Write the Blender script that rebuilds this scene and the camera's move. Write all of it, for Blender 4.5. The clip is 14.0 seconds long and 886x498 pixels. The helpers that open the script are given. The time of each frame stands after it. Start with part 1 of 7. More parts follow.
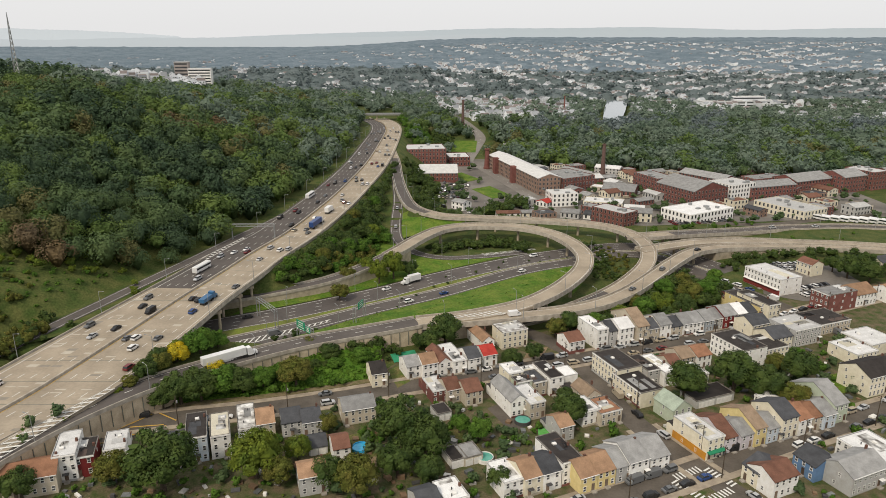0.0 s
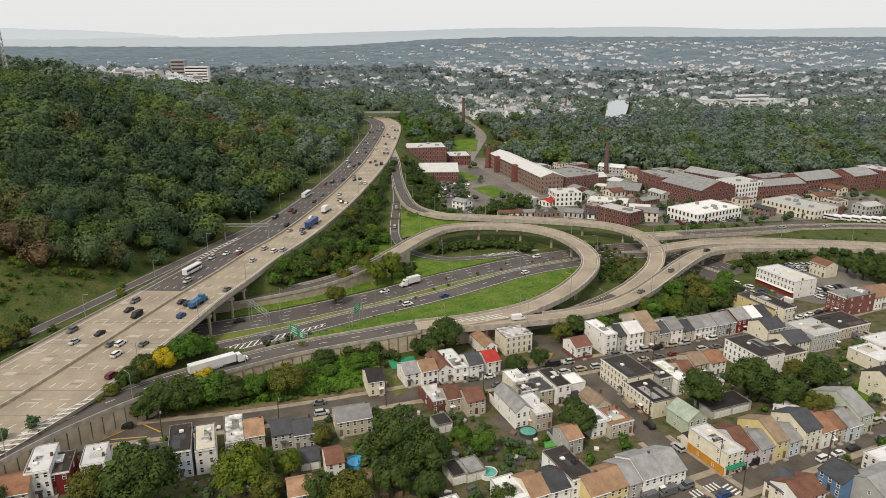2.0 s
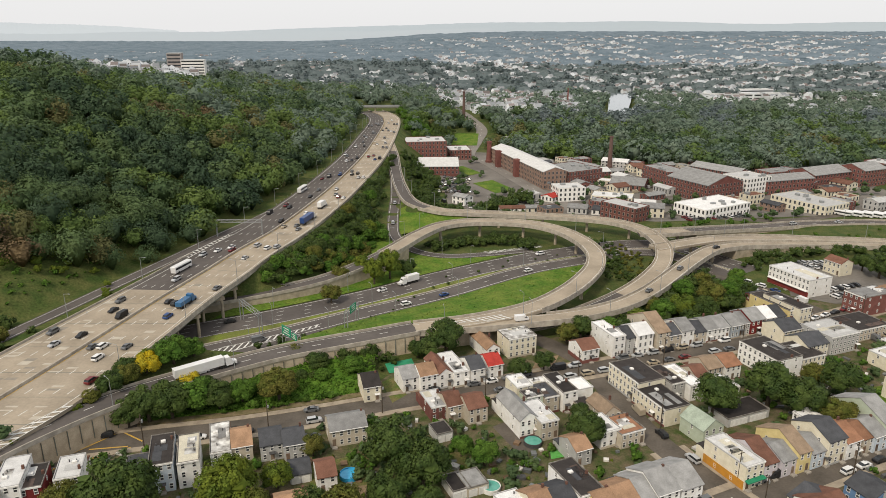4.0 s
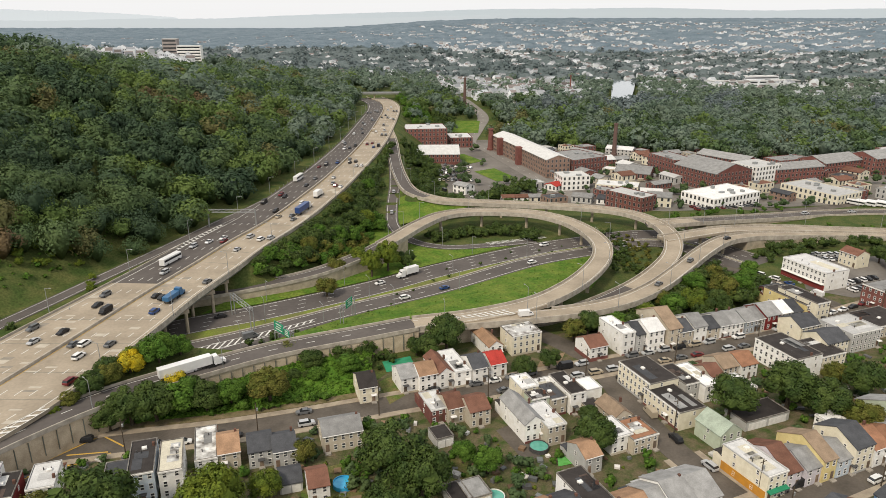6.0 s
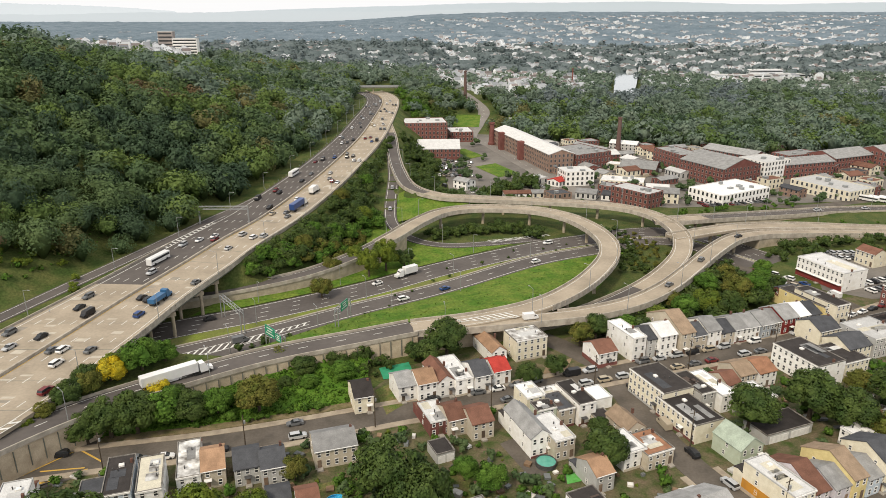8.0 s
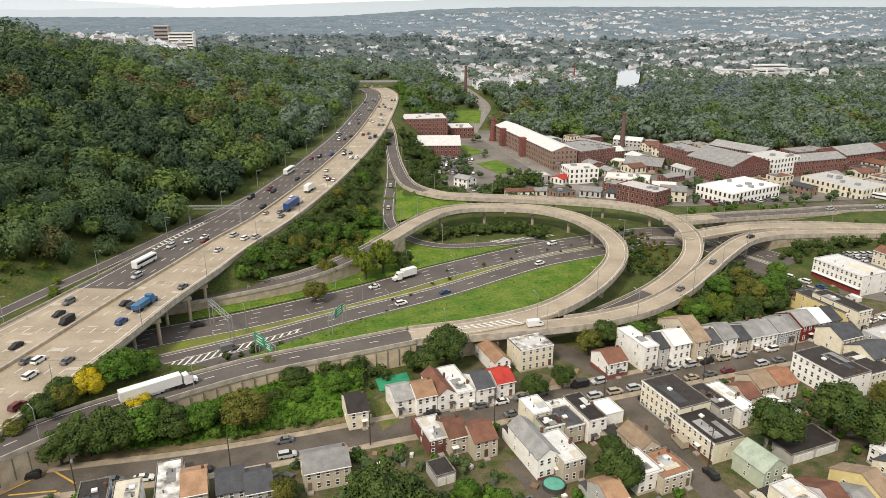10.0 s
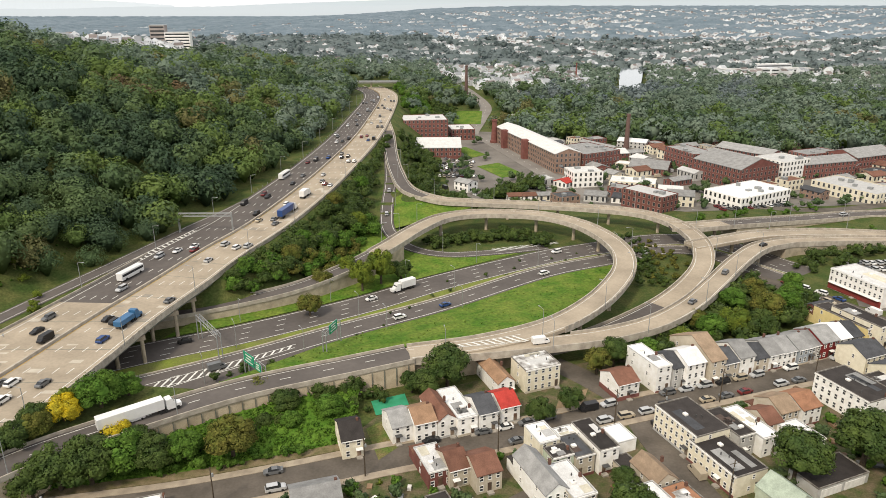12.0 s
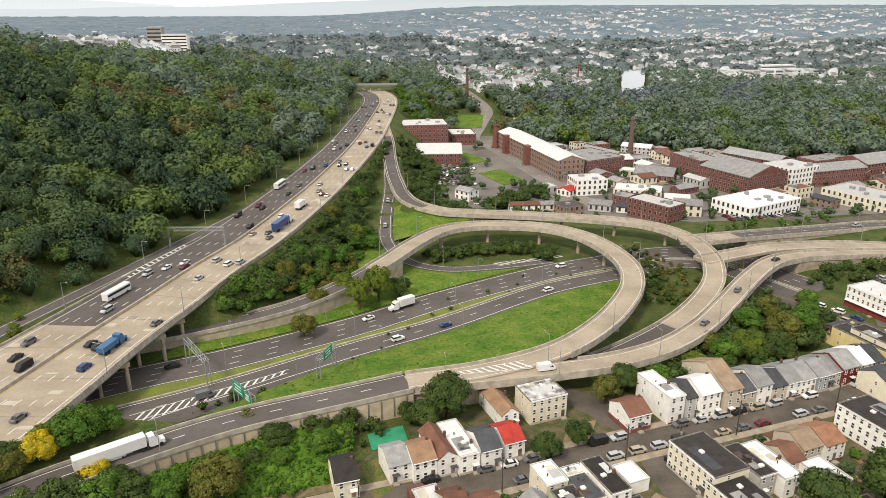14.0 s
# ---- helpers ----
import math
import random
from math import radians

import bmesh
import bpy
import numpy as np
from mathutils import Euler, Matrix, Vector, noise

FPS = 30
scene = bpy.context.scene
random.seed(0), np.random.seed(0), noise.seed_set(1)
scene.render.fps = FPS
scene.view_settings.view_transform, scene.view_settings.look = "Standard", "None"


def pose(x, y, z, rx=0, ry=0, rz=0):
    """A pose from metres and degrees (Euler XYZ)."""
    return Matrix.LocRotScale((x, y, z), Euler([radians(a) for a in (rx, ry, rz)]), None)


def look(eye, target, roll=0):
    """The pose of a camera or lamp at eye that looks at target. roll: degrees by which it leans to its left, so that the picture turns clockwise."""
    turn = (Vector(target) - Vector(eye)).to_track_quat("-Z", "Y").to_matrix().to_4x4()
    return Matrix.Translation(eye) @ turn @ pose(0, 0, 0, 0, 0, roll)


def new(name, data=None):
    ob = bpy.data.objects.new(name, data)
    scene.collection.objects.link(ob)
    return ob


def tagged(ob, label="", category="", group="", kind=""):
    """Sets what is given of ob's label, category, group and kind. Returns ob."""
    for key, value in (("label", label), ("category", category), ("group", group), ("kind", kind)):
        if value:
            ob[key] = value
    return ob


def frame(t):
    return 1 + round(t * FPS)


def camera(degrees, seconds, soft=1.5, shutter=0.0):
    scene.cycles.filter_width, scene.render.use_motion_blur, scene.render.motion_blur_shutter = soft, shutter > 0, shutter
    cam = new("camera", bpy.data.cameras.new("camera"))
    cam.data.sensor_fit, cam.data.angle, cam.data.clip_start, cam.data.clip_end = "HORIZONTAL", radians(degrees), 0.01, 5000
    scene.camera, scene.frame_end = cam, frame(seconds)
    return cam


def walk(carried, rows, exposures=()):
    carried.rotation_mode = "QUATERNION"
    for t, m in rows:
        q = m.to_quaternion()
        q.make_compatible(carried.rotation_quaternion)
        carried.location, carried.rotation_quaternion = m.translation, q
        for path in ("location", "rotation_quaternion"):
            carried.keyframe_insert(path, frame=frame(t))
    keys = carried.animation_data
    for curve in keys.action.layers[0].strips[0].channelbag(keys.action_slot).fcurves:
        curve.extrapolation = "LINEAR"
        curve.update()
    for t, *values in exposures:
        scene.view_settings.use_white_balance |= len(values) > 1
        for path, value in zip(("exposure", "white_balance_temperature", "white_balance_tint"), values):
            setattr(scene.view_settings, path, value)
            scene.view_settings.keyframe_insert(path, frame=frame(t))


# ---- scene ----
cam = camera(65.03, 14.0, soft=0.7)
PATH = [
    (0.00, look((-0.00, -0.00, 116.85), (-0.00, 95.47, 87.10), 0.04)),
    (0.50, look((-0.04, 3.00, 115.99), (-0.04, 98.47, 86.24), 0.03)),
    (1.00, look((-0.07, 6.01, 115.12), (-0.08, 101.48, 85.38), 0.03)),
    (1.50, look((-0.08, 9.04, 114.24), (-0.10, 104.51, 84.51), 0.02)),
    (2.00, look((-0.07, 12.09, 113.36), (-0.09, 107.57, 83.64), 0.01)),
    (2.50, look((-0.02, 15.15, 112.55), (-0.05, 110.65, 82.88), 0.03)),
    (3.00, look((0.03, 18.21, 111.78), (0.00, 113.69, 82.09), 0.04)),
    (5.50, look((0.14, 33.35, 108.29), (0.03, 128.18, 76.54), 0.01)),
    (6.00, look((0.15, 36.45, 107.68), (0.02, 131.22, 75.75), 0.02)),
    (6.50, look((0.13, 39.53, 107.07), (0.00, 134.24, 74.98), 0.02)),
    (7.00, look((0.10, 42.61, 106.46), (-0.04, 137.26, 74.20), 0.03)),
    (7.50, look((0.09, 45.66, 105.83), (-0.03, 140.24, 73.37), 0.03)),
    (8.00, look((0.06, 48.72, 105.23), (-0.07, 143.25, 72.60), 0.03)),
    (10.50, look((0.11, 64.43, 103.06), (-0.05, 158.74, 69.81), 0.01)),
    (11.00, look((0.09, 67.58, 102.99), (-0.08, 161.88, 69.71), 0.00)),
    (11.50, look((0.12, 70.72, 103.04), (-0.06, 165.01, 69.73), -0.02)),
    (12.00, look((0.17, 73.84, 103.29), (-0.04, 168.12, 69.97), -0.03)),
    (12.50, look((0.21, 76.90, 103.74), (-0.01, 171.18, 70.42), -0.04)),
    (13.00, look((0.23, 79.95, 104.35), (-0.03, 174.23, 71.02), -0.07)),
    (13.50, look((0.26, 82.99, 105.04), (-0.02, 177.26, 71.67), -0.09)),
    (14.00, look((0.31, 86.02, 105.76), (-0.00, 180.27, 72.35), -0.11)),
]
walk(cam, PATH, [(0.0, 0.02, 6700, 10), (3.0, 0.05, 6700, 10), (7.5, 0.31, 6720, 10), (14.0, 0.46, 6720, 10)])

# ---- world and light ----
world = bpy.data.worlds.new("world")
scene.world = world
world.use_nodes = True
wn = world.node_tree.nodes
sky = wn.new("ShaderNodeTexSky")
sky.sky_type = "NISHITA"
sky.sun_disc = False
sky.sun_elevation, sky.sun_rotation = radians(47), radians(212)
sky.altitude, sky.air_density, sky.dust_density, sky.ozone_density = 0, 0.7, 3.0, 0.6
wn["Background"].inputs["Strength"].default_value = 0.112
haze = wn.new("ShaderNodeMix")
haze.data_type = "RGBA"
haze.inputs["Factor"].default_value = 0.82
haze.inputs["B"].default_value = (8.2, 8.3, 8.5, 1)
world.node_tree.links.new(sky.outputs[0], haze.inputs["A"])
world.node_tree.links.new(haze.outputs["Result"], wn["Background"].inputs["Color"])
sun = new("sun", bpy.data.lights.new("sun", "SUN"))
sun.data.energy, sun.data.angle, sun.data.color = 2.35, radians(9), (1.0, 0.90, 0.75)
sun.matrix_world = look((-120, -190, 240), (0, 0, 0))


# ---- materials ----
def mat(name, col, col2=None, scale=1.0, rough=0.85, metal=0.0, bump=0.0, grain=0.0, island=0.0, obj=0.0, fine=12.0, leafy=0.0):
    """A node material: two tones mixed by large noise, a fine grain, optional variation by piece or by object."""
    m = bpy.data.materials.new(name)
    m.use_nodes = True
    nt = m.node_tree
    n, l = nt.nodes, nt.links
    b = n["Principled BSDF"]
    b.inputs["Roughness"].default_value = rough
    b.inputs["Metallic"].default_value = metal
    b.inputs["Specular IOR Level"].default_value = 0.5 if rough < 0.6 else 0.2 if rough < 0.75 else 0.12
    geo = n.new("ShaderNodeNewGeometry")
    big = n.new("ShaderNodeTexNoise")
    big.inputs["Scale"].default_value = scale
    big.inputs["Detail"].default_value = 5
    l.new(geo.outputs["Position"], big.inputs["Vector"])
    ramp = n.new("ShaderNodeValToRGB")
    ramp.color_ramp.elements[0].position, ramp.color_ramp.elements[1].position = 0.34, 0.66
    c2 = col2 or [c * 0.75 for c in col]
    ramp.color_ramp.elements[0].color, ramp.color_ramp.elements[1].color = (*col, 1), (*c2, 1)
    l.new(big.outputs["Fac"], ramp.inputs["Fac"])
    out = ramp.outputs["Color"]
    small = n.new("ShaderNodeTexNoise")
    small.inputs["Scale"].default_value = scale * fine
    small.inputs["Detail"].default_value = 3
    l.new(geo.outputs["Position"], small.inputs["Vector"])

    def vary(value, amount, colour):
        mr = n.new("ShaderNodeMapRange")
        mr.inputs["To Min"].default_value, mr.inputs["To Max"].default_value = 1 - amount, 1 + amount
        l.new(value, mr.inputs["Value"])
        mix = n.new("ShaderNodeVectorMath")
        mix.operation = "SCALE"
        l.new(colour, mix.inputs[0])
        l.new(mr.outputs[0], mix.inputs["Scale"])
        return mix.outputs[0]

    if grain:
        out = vary(small.outputs["Fac"], grain, out)
    if island:
        out = vary(geo.outputs["Random Per Island"], island, out)
    if obj:
        info = n.new("ShaderNodeObjectInfo")
        out = vary(info.outputs["Random"], obj, out)
    l.new(out, b.inputs["Base Color"])
    if bump:
        bp = n.new("ShaderNodeBump")
        bp.inputs["Strength"].default_value = bump
        bp.inputs["Distance"].default_value = 0.1
        l.new(small.outputs["Fac"], bp.inputs["Height"])
        l.new(bp.outputs[0], b.inputs["Normal"])
    if leafy:
        # leaves let part of the light through
        tr_, mx = n.new("ShaderNodeBsdfTranslucent"), n.new("ShaderNodeMixShader")
        mx.inputs["Fac"].default_value = leafy
        l.new(out, tr_.inputs["Color"])
        l.new(b.outputs[0], mx.inputs[1])
        l.new(tr_.outputs[0], mx.inputs[2])
        l.new(mx.outputs[0], n["Material Output"].inputs["Surface"])
    return m


M = {
    "ground": mat("rough_ground", (0.040, 0.066, 0.016), (0.085, 0.092, 0.030), 0.16, 0.95, grain=0.65, bump=0.7, fine=8),
    "town": mat("town_ground", (0.135, 0.105, 0.068), (0.046, 0.070, 0.019), 0.3, 0.95, grain=0.6, bump=0.5, fine=7),
    "grass": mat("mown_grass", (0.056, 0.122, 0.013), (0.122, 0.165, 0.028), 0.14, 0.95, grain=0.85, bump=0.9, fine=7),
    "dry": mat("dry_verge", (0.15, 0.185, 0.034), (0.125, 0.13, 0.045), 0.15, 0.95, grain=0.4),
    "asphalt": mat("asphalt", (0.084, 0.075, 0.070), (0.112, 0.100, 0.092), 0.05, 0.9, grain=0.2),
    "street": mat("street_asphalt", (0.078, 0.068, 0.057), (0.125, 0.108, 0.090), 0.12, 0.9, grain=0.25),
    "concrete": mat("deck_concrete", (0.35, 0.298, 0.23), (0.262, 0.222, 0.17), 0.10, 0.9, grain=0.2),
    "wall": mat("wall_concrete", (0.41, 0.35, 0.265), (0.28, 0.24, 0.18), 0.4, 0.92, grain=0.25),
    "paint": mat("road_paint", (0.68, 0.67, 0.63), (0.5, 0.5, 0.47), 0.8, 0.8),
    "yellow": mat("yellow_paint", (0.55, 0.33, 0.06), (0.40, 0.27, 0.08), 0.8, 0.8),
    "leaf": mat("leaves", (0.066, 0.112, 0.047), (0.111, 0.163, 0.062), 0.07, 0.68, island=0.1, grain=0.3, leafy=0.35),
    "leaf_dark": mat("dark_leaves", (0.038, 0.070, 0.038), (0.066, 0.107, 0.052), 0.07, 0.68, island=0.1, grain=0.3, leafy=0.35),
    "leaf_light": mat("light_leaves", (0.090, 0.147, 0.038), (0.136, 0.193, 0.052), 0.07, 0.68, island=0.1, grain=0.3, leafy=0.35),
    "leaf_olive": mat("olive_wood_leaves", (0.112, 0.122, 0.046), (0.150, 0.139, 0.054), 0.07, 0.68, island=0.22, grain=0.4, leafy=0.35),
    "leaf_brown": mat("browning_leaves", (0.170, 0.120, 0.057), (0.129, 0.098, 0.061), 0.07, 0.68, island=0.22, grain=0.4, leafy=0.35),
    "bark": mat("bark", (0.09, 0.07, 0.05), (0.05, 0.04, 0.03), 2.0, 0.95, grain=0.3),
    "steel": mat("galvanised_steel", (0.32, 0.33, 0.33), (0.25, 0.26, 0.26), 2.0, 0.55, 0.4),
    "barrier": mat("barrier_concrete", (0.42, 0.38, 0.32), (0.28, 0.25, 0.21), 0.5, 0.9, grain=0.2),
    "girder": mat("girder_green_grey", (0.17, 0.18, 0.15), (0.12, 0.12, 0.10), 0.5, 0.8, grain=0.2),
    "pavement": mat("pavement_slabs", (0.34, 0.29, 0.22), (0.24, 0.20, 0.155), 0.4, 0.92, grain=0.2),
    "lotgrey": mat("paved_yard", (0.115, 0.105, 0.095), (0.19, 0.175, 0.155), 0.05, 0.92, grain=0.2),
    # lifted and blued: haze of the far woods put into the base colour
    "farleaf_hazed": mat("far_leaves_hazed", (0.110, 0.160, 0.115), (0.170, 0.218, 0.160), 0.05, 0.68, island=0.1, grain=0.3, leafy=0.35),
    # greyer green: haze over the distant town painted into its leaves
    "midleaf_hazed": mat("town_leaves_hazed", (0.112, 0.146, 0.145), (0.172, 0.206, 0.210), 0.05, 0.9, grain=0.4, leafy=0.3),
    # blue-grey from haze put into the colour of the farthest tree tops
    "hazeleaf": mat("distant_leaves_hazed", (0.102, 0.140, 0.168), (0.152, 0.192, 0.222), 0.02, 0.9, grain=0.45),
    # pale walls with a cool haze tint put into their colour
    "farwall_hazed": mat("far_walls_hazed", (0.70, 0.72, 0.74), (0.46, 0.48, 0.50), 0.02, 0.85, island=0.3),
    "water": mat("pond_water", (0.20, 0.23, 0.24), (0.18, 0.21, 0.22), 0.02, 0.06),
}


# ---- small builders ----
def mesh_ob(name, verts, faces, material, parent=None, smooth=False):
    me = bpy.data.meshes.new(name)
    me.from_pydata([tuple(v) for v in verts], [], faces)
    me.materials.append(material)
    if smooth:
        me.polygons.foreach_set("use_smooth", [True] * len(me.polygons))
    ob = new(name, me)
    ob.parent = parent
    return ob


def quads_ob(name, verts, quads, material, parent=None, normals=None):
    """A mesh of quads and triangles from arrays, for large joined stuff."""
    verts = np.asarray(verts, dtype=np.float32)
    quads = np.asarray(quads, dtype=np.int32)
    k = quads.shape[1]
    me = bpy.data.meshes.new(name)
    me.vertices.add(len(verts))
    me.vertices.foreach_set("co", verts.ravel())
    me.loops.add(quads.size)
    me.loops.foreach_set("vertex_index", quads.ravel())
    me.polygons.add(len(quads))
    me.polygons.foreach_set("loop_start", np.arange(0, quads.size, k, dtype=np.int32))
    me.polygons.foreach_set("use_smooth", np.ones(len(quads), dtype=bool))
    me.update(calc_edges=True)
    if normals is not None:
        me.normals_split_custom_set_from_vertices(np.asarray(normals, dtype=np.float32))
    me.materials.append(material)
    ob = new(name, me)
    ob.parent = parent
    return ob


def spline(pts, n=12):
    """Catmull-Rom through the points, n steps a span."""
    p = np.array(pts, float)
    p = np.vstack([2 * p[0] - p[1], p, 2 * p[-1] - p[-2]])
    out = []
    for i in range(1, len(p) - 2):
        for s in range(n):
            t = s / n
            out.append(0.5 * (2 * p[i] + (p[i + 1] - p[i - 1]) * t + (2 * p[i - 1] - 5 * p[i] + 4 * p[i + 1] - p[i + 2]) * t * t
                              + (3 * p[i] - p[i - 1] - 3 * p[i + 1] + p[i + 2]) * t ** 3))
    out.append(p[-2])
    return np.array(out)


def sides(line):
    """The unit vectors to the left of a line's points."""
    d = np.gradient(line[:, :2], axis=0)
    d /= np.linalg.norm(d, axis=1)[:, None]
    return np.stack([-d[:, 1], d[:, 0], 0 * d[:, 0]], 1)


def shift(line, off, dz=0.0):
    out = line + sides(line) * off
    out[:, 2] += dz
    return out


def strip(name, a, b, material, parent=None, thick=0.0):
    """A ribbon between two lines, with a thickness below."""
    n = len(a)
    v = np.vstack([a, b])
    f = [(i, n + i, n + i + 1, i + 1) for i in range(n - 1)]
    f = [q[::-1] for q in f]
    if thick:
        low = v - [0, 0, thick]
        v = np.vstack([v, low])
        m = 2 * n
        f += [(m + i, m + n + i, m + n + i + 1, m + i + 1) for i in range(n - 1)]
        f += [(i, i + 1, m + i + 1, m + i) for i in range(n - 1)]
        f += [(n + i + 1, n + i, m + n + i, m + n + i + 1) for i in range(n - 1)]
        f += [(0, m, m + n, n), (n - 1, 2 * n - 1, m + 2 * n - 1, m + n - 1)]
    return mesh_ob(name, v, f, material, parent)


def kind(ob, label, category, k="structure"):
    return tagged(ob, label, category, kind=k)


# ---- the plan of the roads ----
HWY_R = spline([(-128, 120, 9.0), (-122, 150, 9.3), (-107, 186, 9.7), (-100, 210, 10.0), (-94, 240, 10.5), (-89, 270, 11.2), (-82, 298, 12.0), (-77, 322, 12.5), (-67, 357, 13.3),
                (-58, 405, 14.3), (-51, 460, 15.4), (-44, 545, 17.0), (-42, 640, 18.6), (-44, 737, 19.0), (-54, 805, 17.6), (-76, 880, 15.0)])
HWY_L = spline([(-172, 120, 9.0), (-164, 150, 9.3), (-152, 186, 9.7), (-146, 210, 10.0), (-138, 240, 10.5), (-129, 270, 11.2), (-119, 305, 12.0), (-112, 332, 12.5), (-102, 365, 13.3),
                (-94, 412, 14.3), (-87, 460, 15.4), (-79, 545, 17.0), (-76, 640, 18.6), (-76, 737, 19.0), (-86, 805, 17.6), (-108, 870, 15.0)])
R19W = spline([(-240, 190, 0), (-160, 229, 0), (-95, 267, 0), (-68, 281, 0), (-30, 305, 0), (0, 328, 0), (44, 356, 0), (72, 369, 0), (90, 377, 0), (106, 380, 0), (121, 376, 0), (132, 364, 0), (139, 350, 0), (148, 337, 0)])
R19E = spline([(-240, 166, 0), (-160, 207, 0), (-90, 247, 0), (-62, 264, 0), (-32, 285, 0), (0, 306, 0), (40, 337, 0), (72, 353, 0), (86, 360.5, 0), (98, 365, 0), (109, 364, 0), (118, 357, 0), (126, 344, 0), (134, 331, 0)])
RAMP_S = spline([(-127, 140, 9.3), (-116, 168, 9.0), (-106, 187, 8.4), (-93, 205, 7.6), (-75, 221, 6.8), (-53, 236, 6.6), (-25, 248, 7.0), (-10, 254, 7.4)])
RAMP_C = spline([(-10, 253.6, 7.4), (12, 257, 7.4), (30, 261, 7.3), (50, 266.5, 7.2), (68, 276, 7.0), (84, 290.5, 7.0), (99, 309, 7.0), (115, 330, 7.0), (130, 347, 7.0), (142, 356, 6.2), (156, 362.5, 5.2), (192, 370.5, 3.0), (240, 371, 1.4), (320, 354, 0.5)])
LOOP = spline([(-10, 254.5, 7.4), (13, 260.6, 7.8), (35, 272, 8.2), (52, 290, 8.5), (65, 312, 8.5), (70.5, 328, 8.5), (72, 344, 8.5), (68.5, 362, 8.5), (60, 379, 8.5), (44, 391, 8.5), (18, 394, 8.5), (0, 387, 8.5),
               (-12, 370, 8.4), (-22, 350, 8.0), (-28, 340, 7.4)])
RAMP_T = spline([(-27, 341, 7.4), (-38, 326, 6.2), (-55, 310, 4.6), (-80, 296, 3.6), (-110, 283, 3.0), (-160, 262, 2.0)])
RAMP_O = spline([(-46, 610, 18.0), (-38.6, 559, 16.0), (-33.5, 508, 13.8), (-27.5, 466, 11.8), (-19, 432, 10.2), (-3, 416, 9.1), (14, 413, 8.6), (36, 411.5, 8.1), (70, 406, 7.8), (94, 397.5, 7.6), (106.5, 381, 7.5), (109.5, 358, 7.2),
                 (104, 335, 6.6), (94.5, 318, 5.4), (79, 301, 3.2), (58, 285, 1.2), (38, 273, 0.3), (15, 264, 0.2)])
RAMP_A = spline([(-36, 520, 13.6), (-33, 488, 12.2), (-30, 452, 9.6), (-29, 412, 4.4), (-26, 386, 2.4), (-16, 366, 1.2), (0, 358, 0.5), (20, 361, 0.2), (46, 369, 0.1)])
RAMP_E = spline([(103, 377, 7.4), (113, 377, 7.2), (130.6, 384, 6.2), (154, 394.8, 4.2), (181, 406, 2.2), (222, 419, 0.6), (270, 420, 0.4), (340, 400, 0.4)])
RAMP_X = spline([(104, 350, 7.3), (110, 353, 7.1), (126, 360.6, 7.0), (138.5, 367, 6.5), (156, 373, 5.4), (178, 378, 4.0), (200, 379.5, 2.7), (240, 379, 1.2), (320, 362, 0.5)])
EXIT_L = spline([(-91.5, 404, 14.0), (-99, 380, 13.5), (-106.5, 360, 13.1), (-113.5, 340, 12.6), (-121, 318, 12.1), (-133, 285, 11.3), (-146, 250, 10.2), (-168, 200, 8.0), (-200, 150, 6.0)])
ST_A = spline([(-140, 183, 0), (-110, 188, 0), (-85, 194.3, 0), (-60, 199.7, 0), (-35, 207.3, 0), (-11, 215.6, 0), (12, 222.4, 0), (32, 229.9, 0), (50, 236.4, 0), (70, 243, 0), (94, 251.3, 0), (120, 260.8, 0), (145, 274, 0), (178, 291, 0), (230, 315, 0)])
ST_B = spline([(33, 262, 0), (42, 252, 0), (50, 239, 0), (53, 222, 0), (59, 196, 0), (67, 177, 0), (77, 158, 0), (95, 125, 0)])
ST_C = spline([(-30, 122, 0), (10, 139, 0), (46, 155, 0), (72, 167, 0), (104, 182, 0), (144, 200, 0), (200, 225, 0)])


# ---- the ground ----
def along(line, y):
    order = np.argsort(line[:, 1])
    return np.interp(y, line[order, 1], line[order, 0]), np.interp(y, line[order, 1], line[order, 2])


def near(line, x, y):
    """The distance of each place to a line, and the line's height there."""
    best, z = np.full(x.shape, 1e9), np.zeros(x.shape)
    for p in line[::4]:
        d = (x - p[0]) ** 2 + (y - p[1]) ** 2
        z = np.where(d < best, p[2], z)
        best = np.minimum(best, d)
    return np.sqrt(best), z


def step(a, b, v):
    t = np.clip((v - a) / (b - a), 0, 1)
    return t * t * (3 - 2 * t)


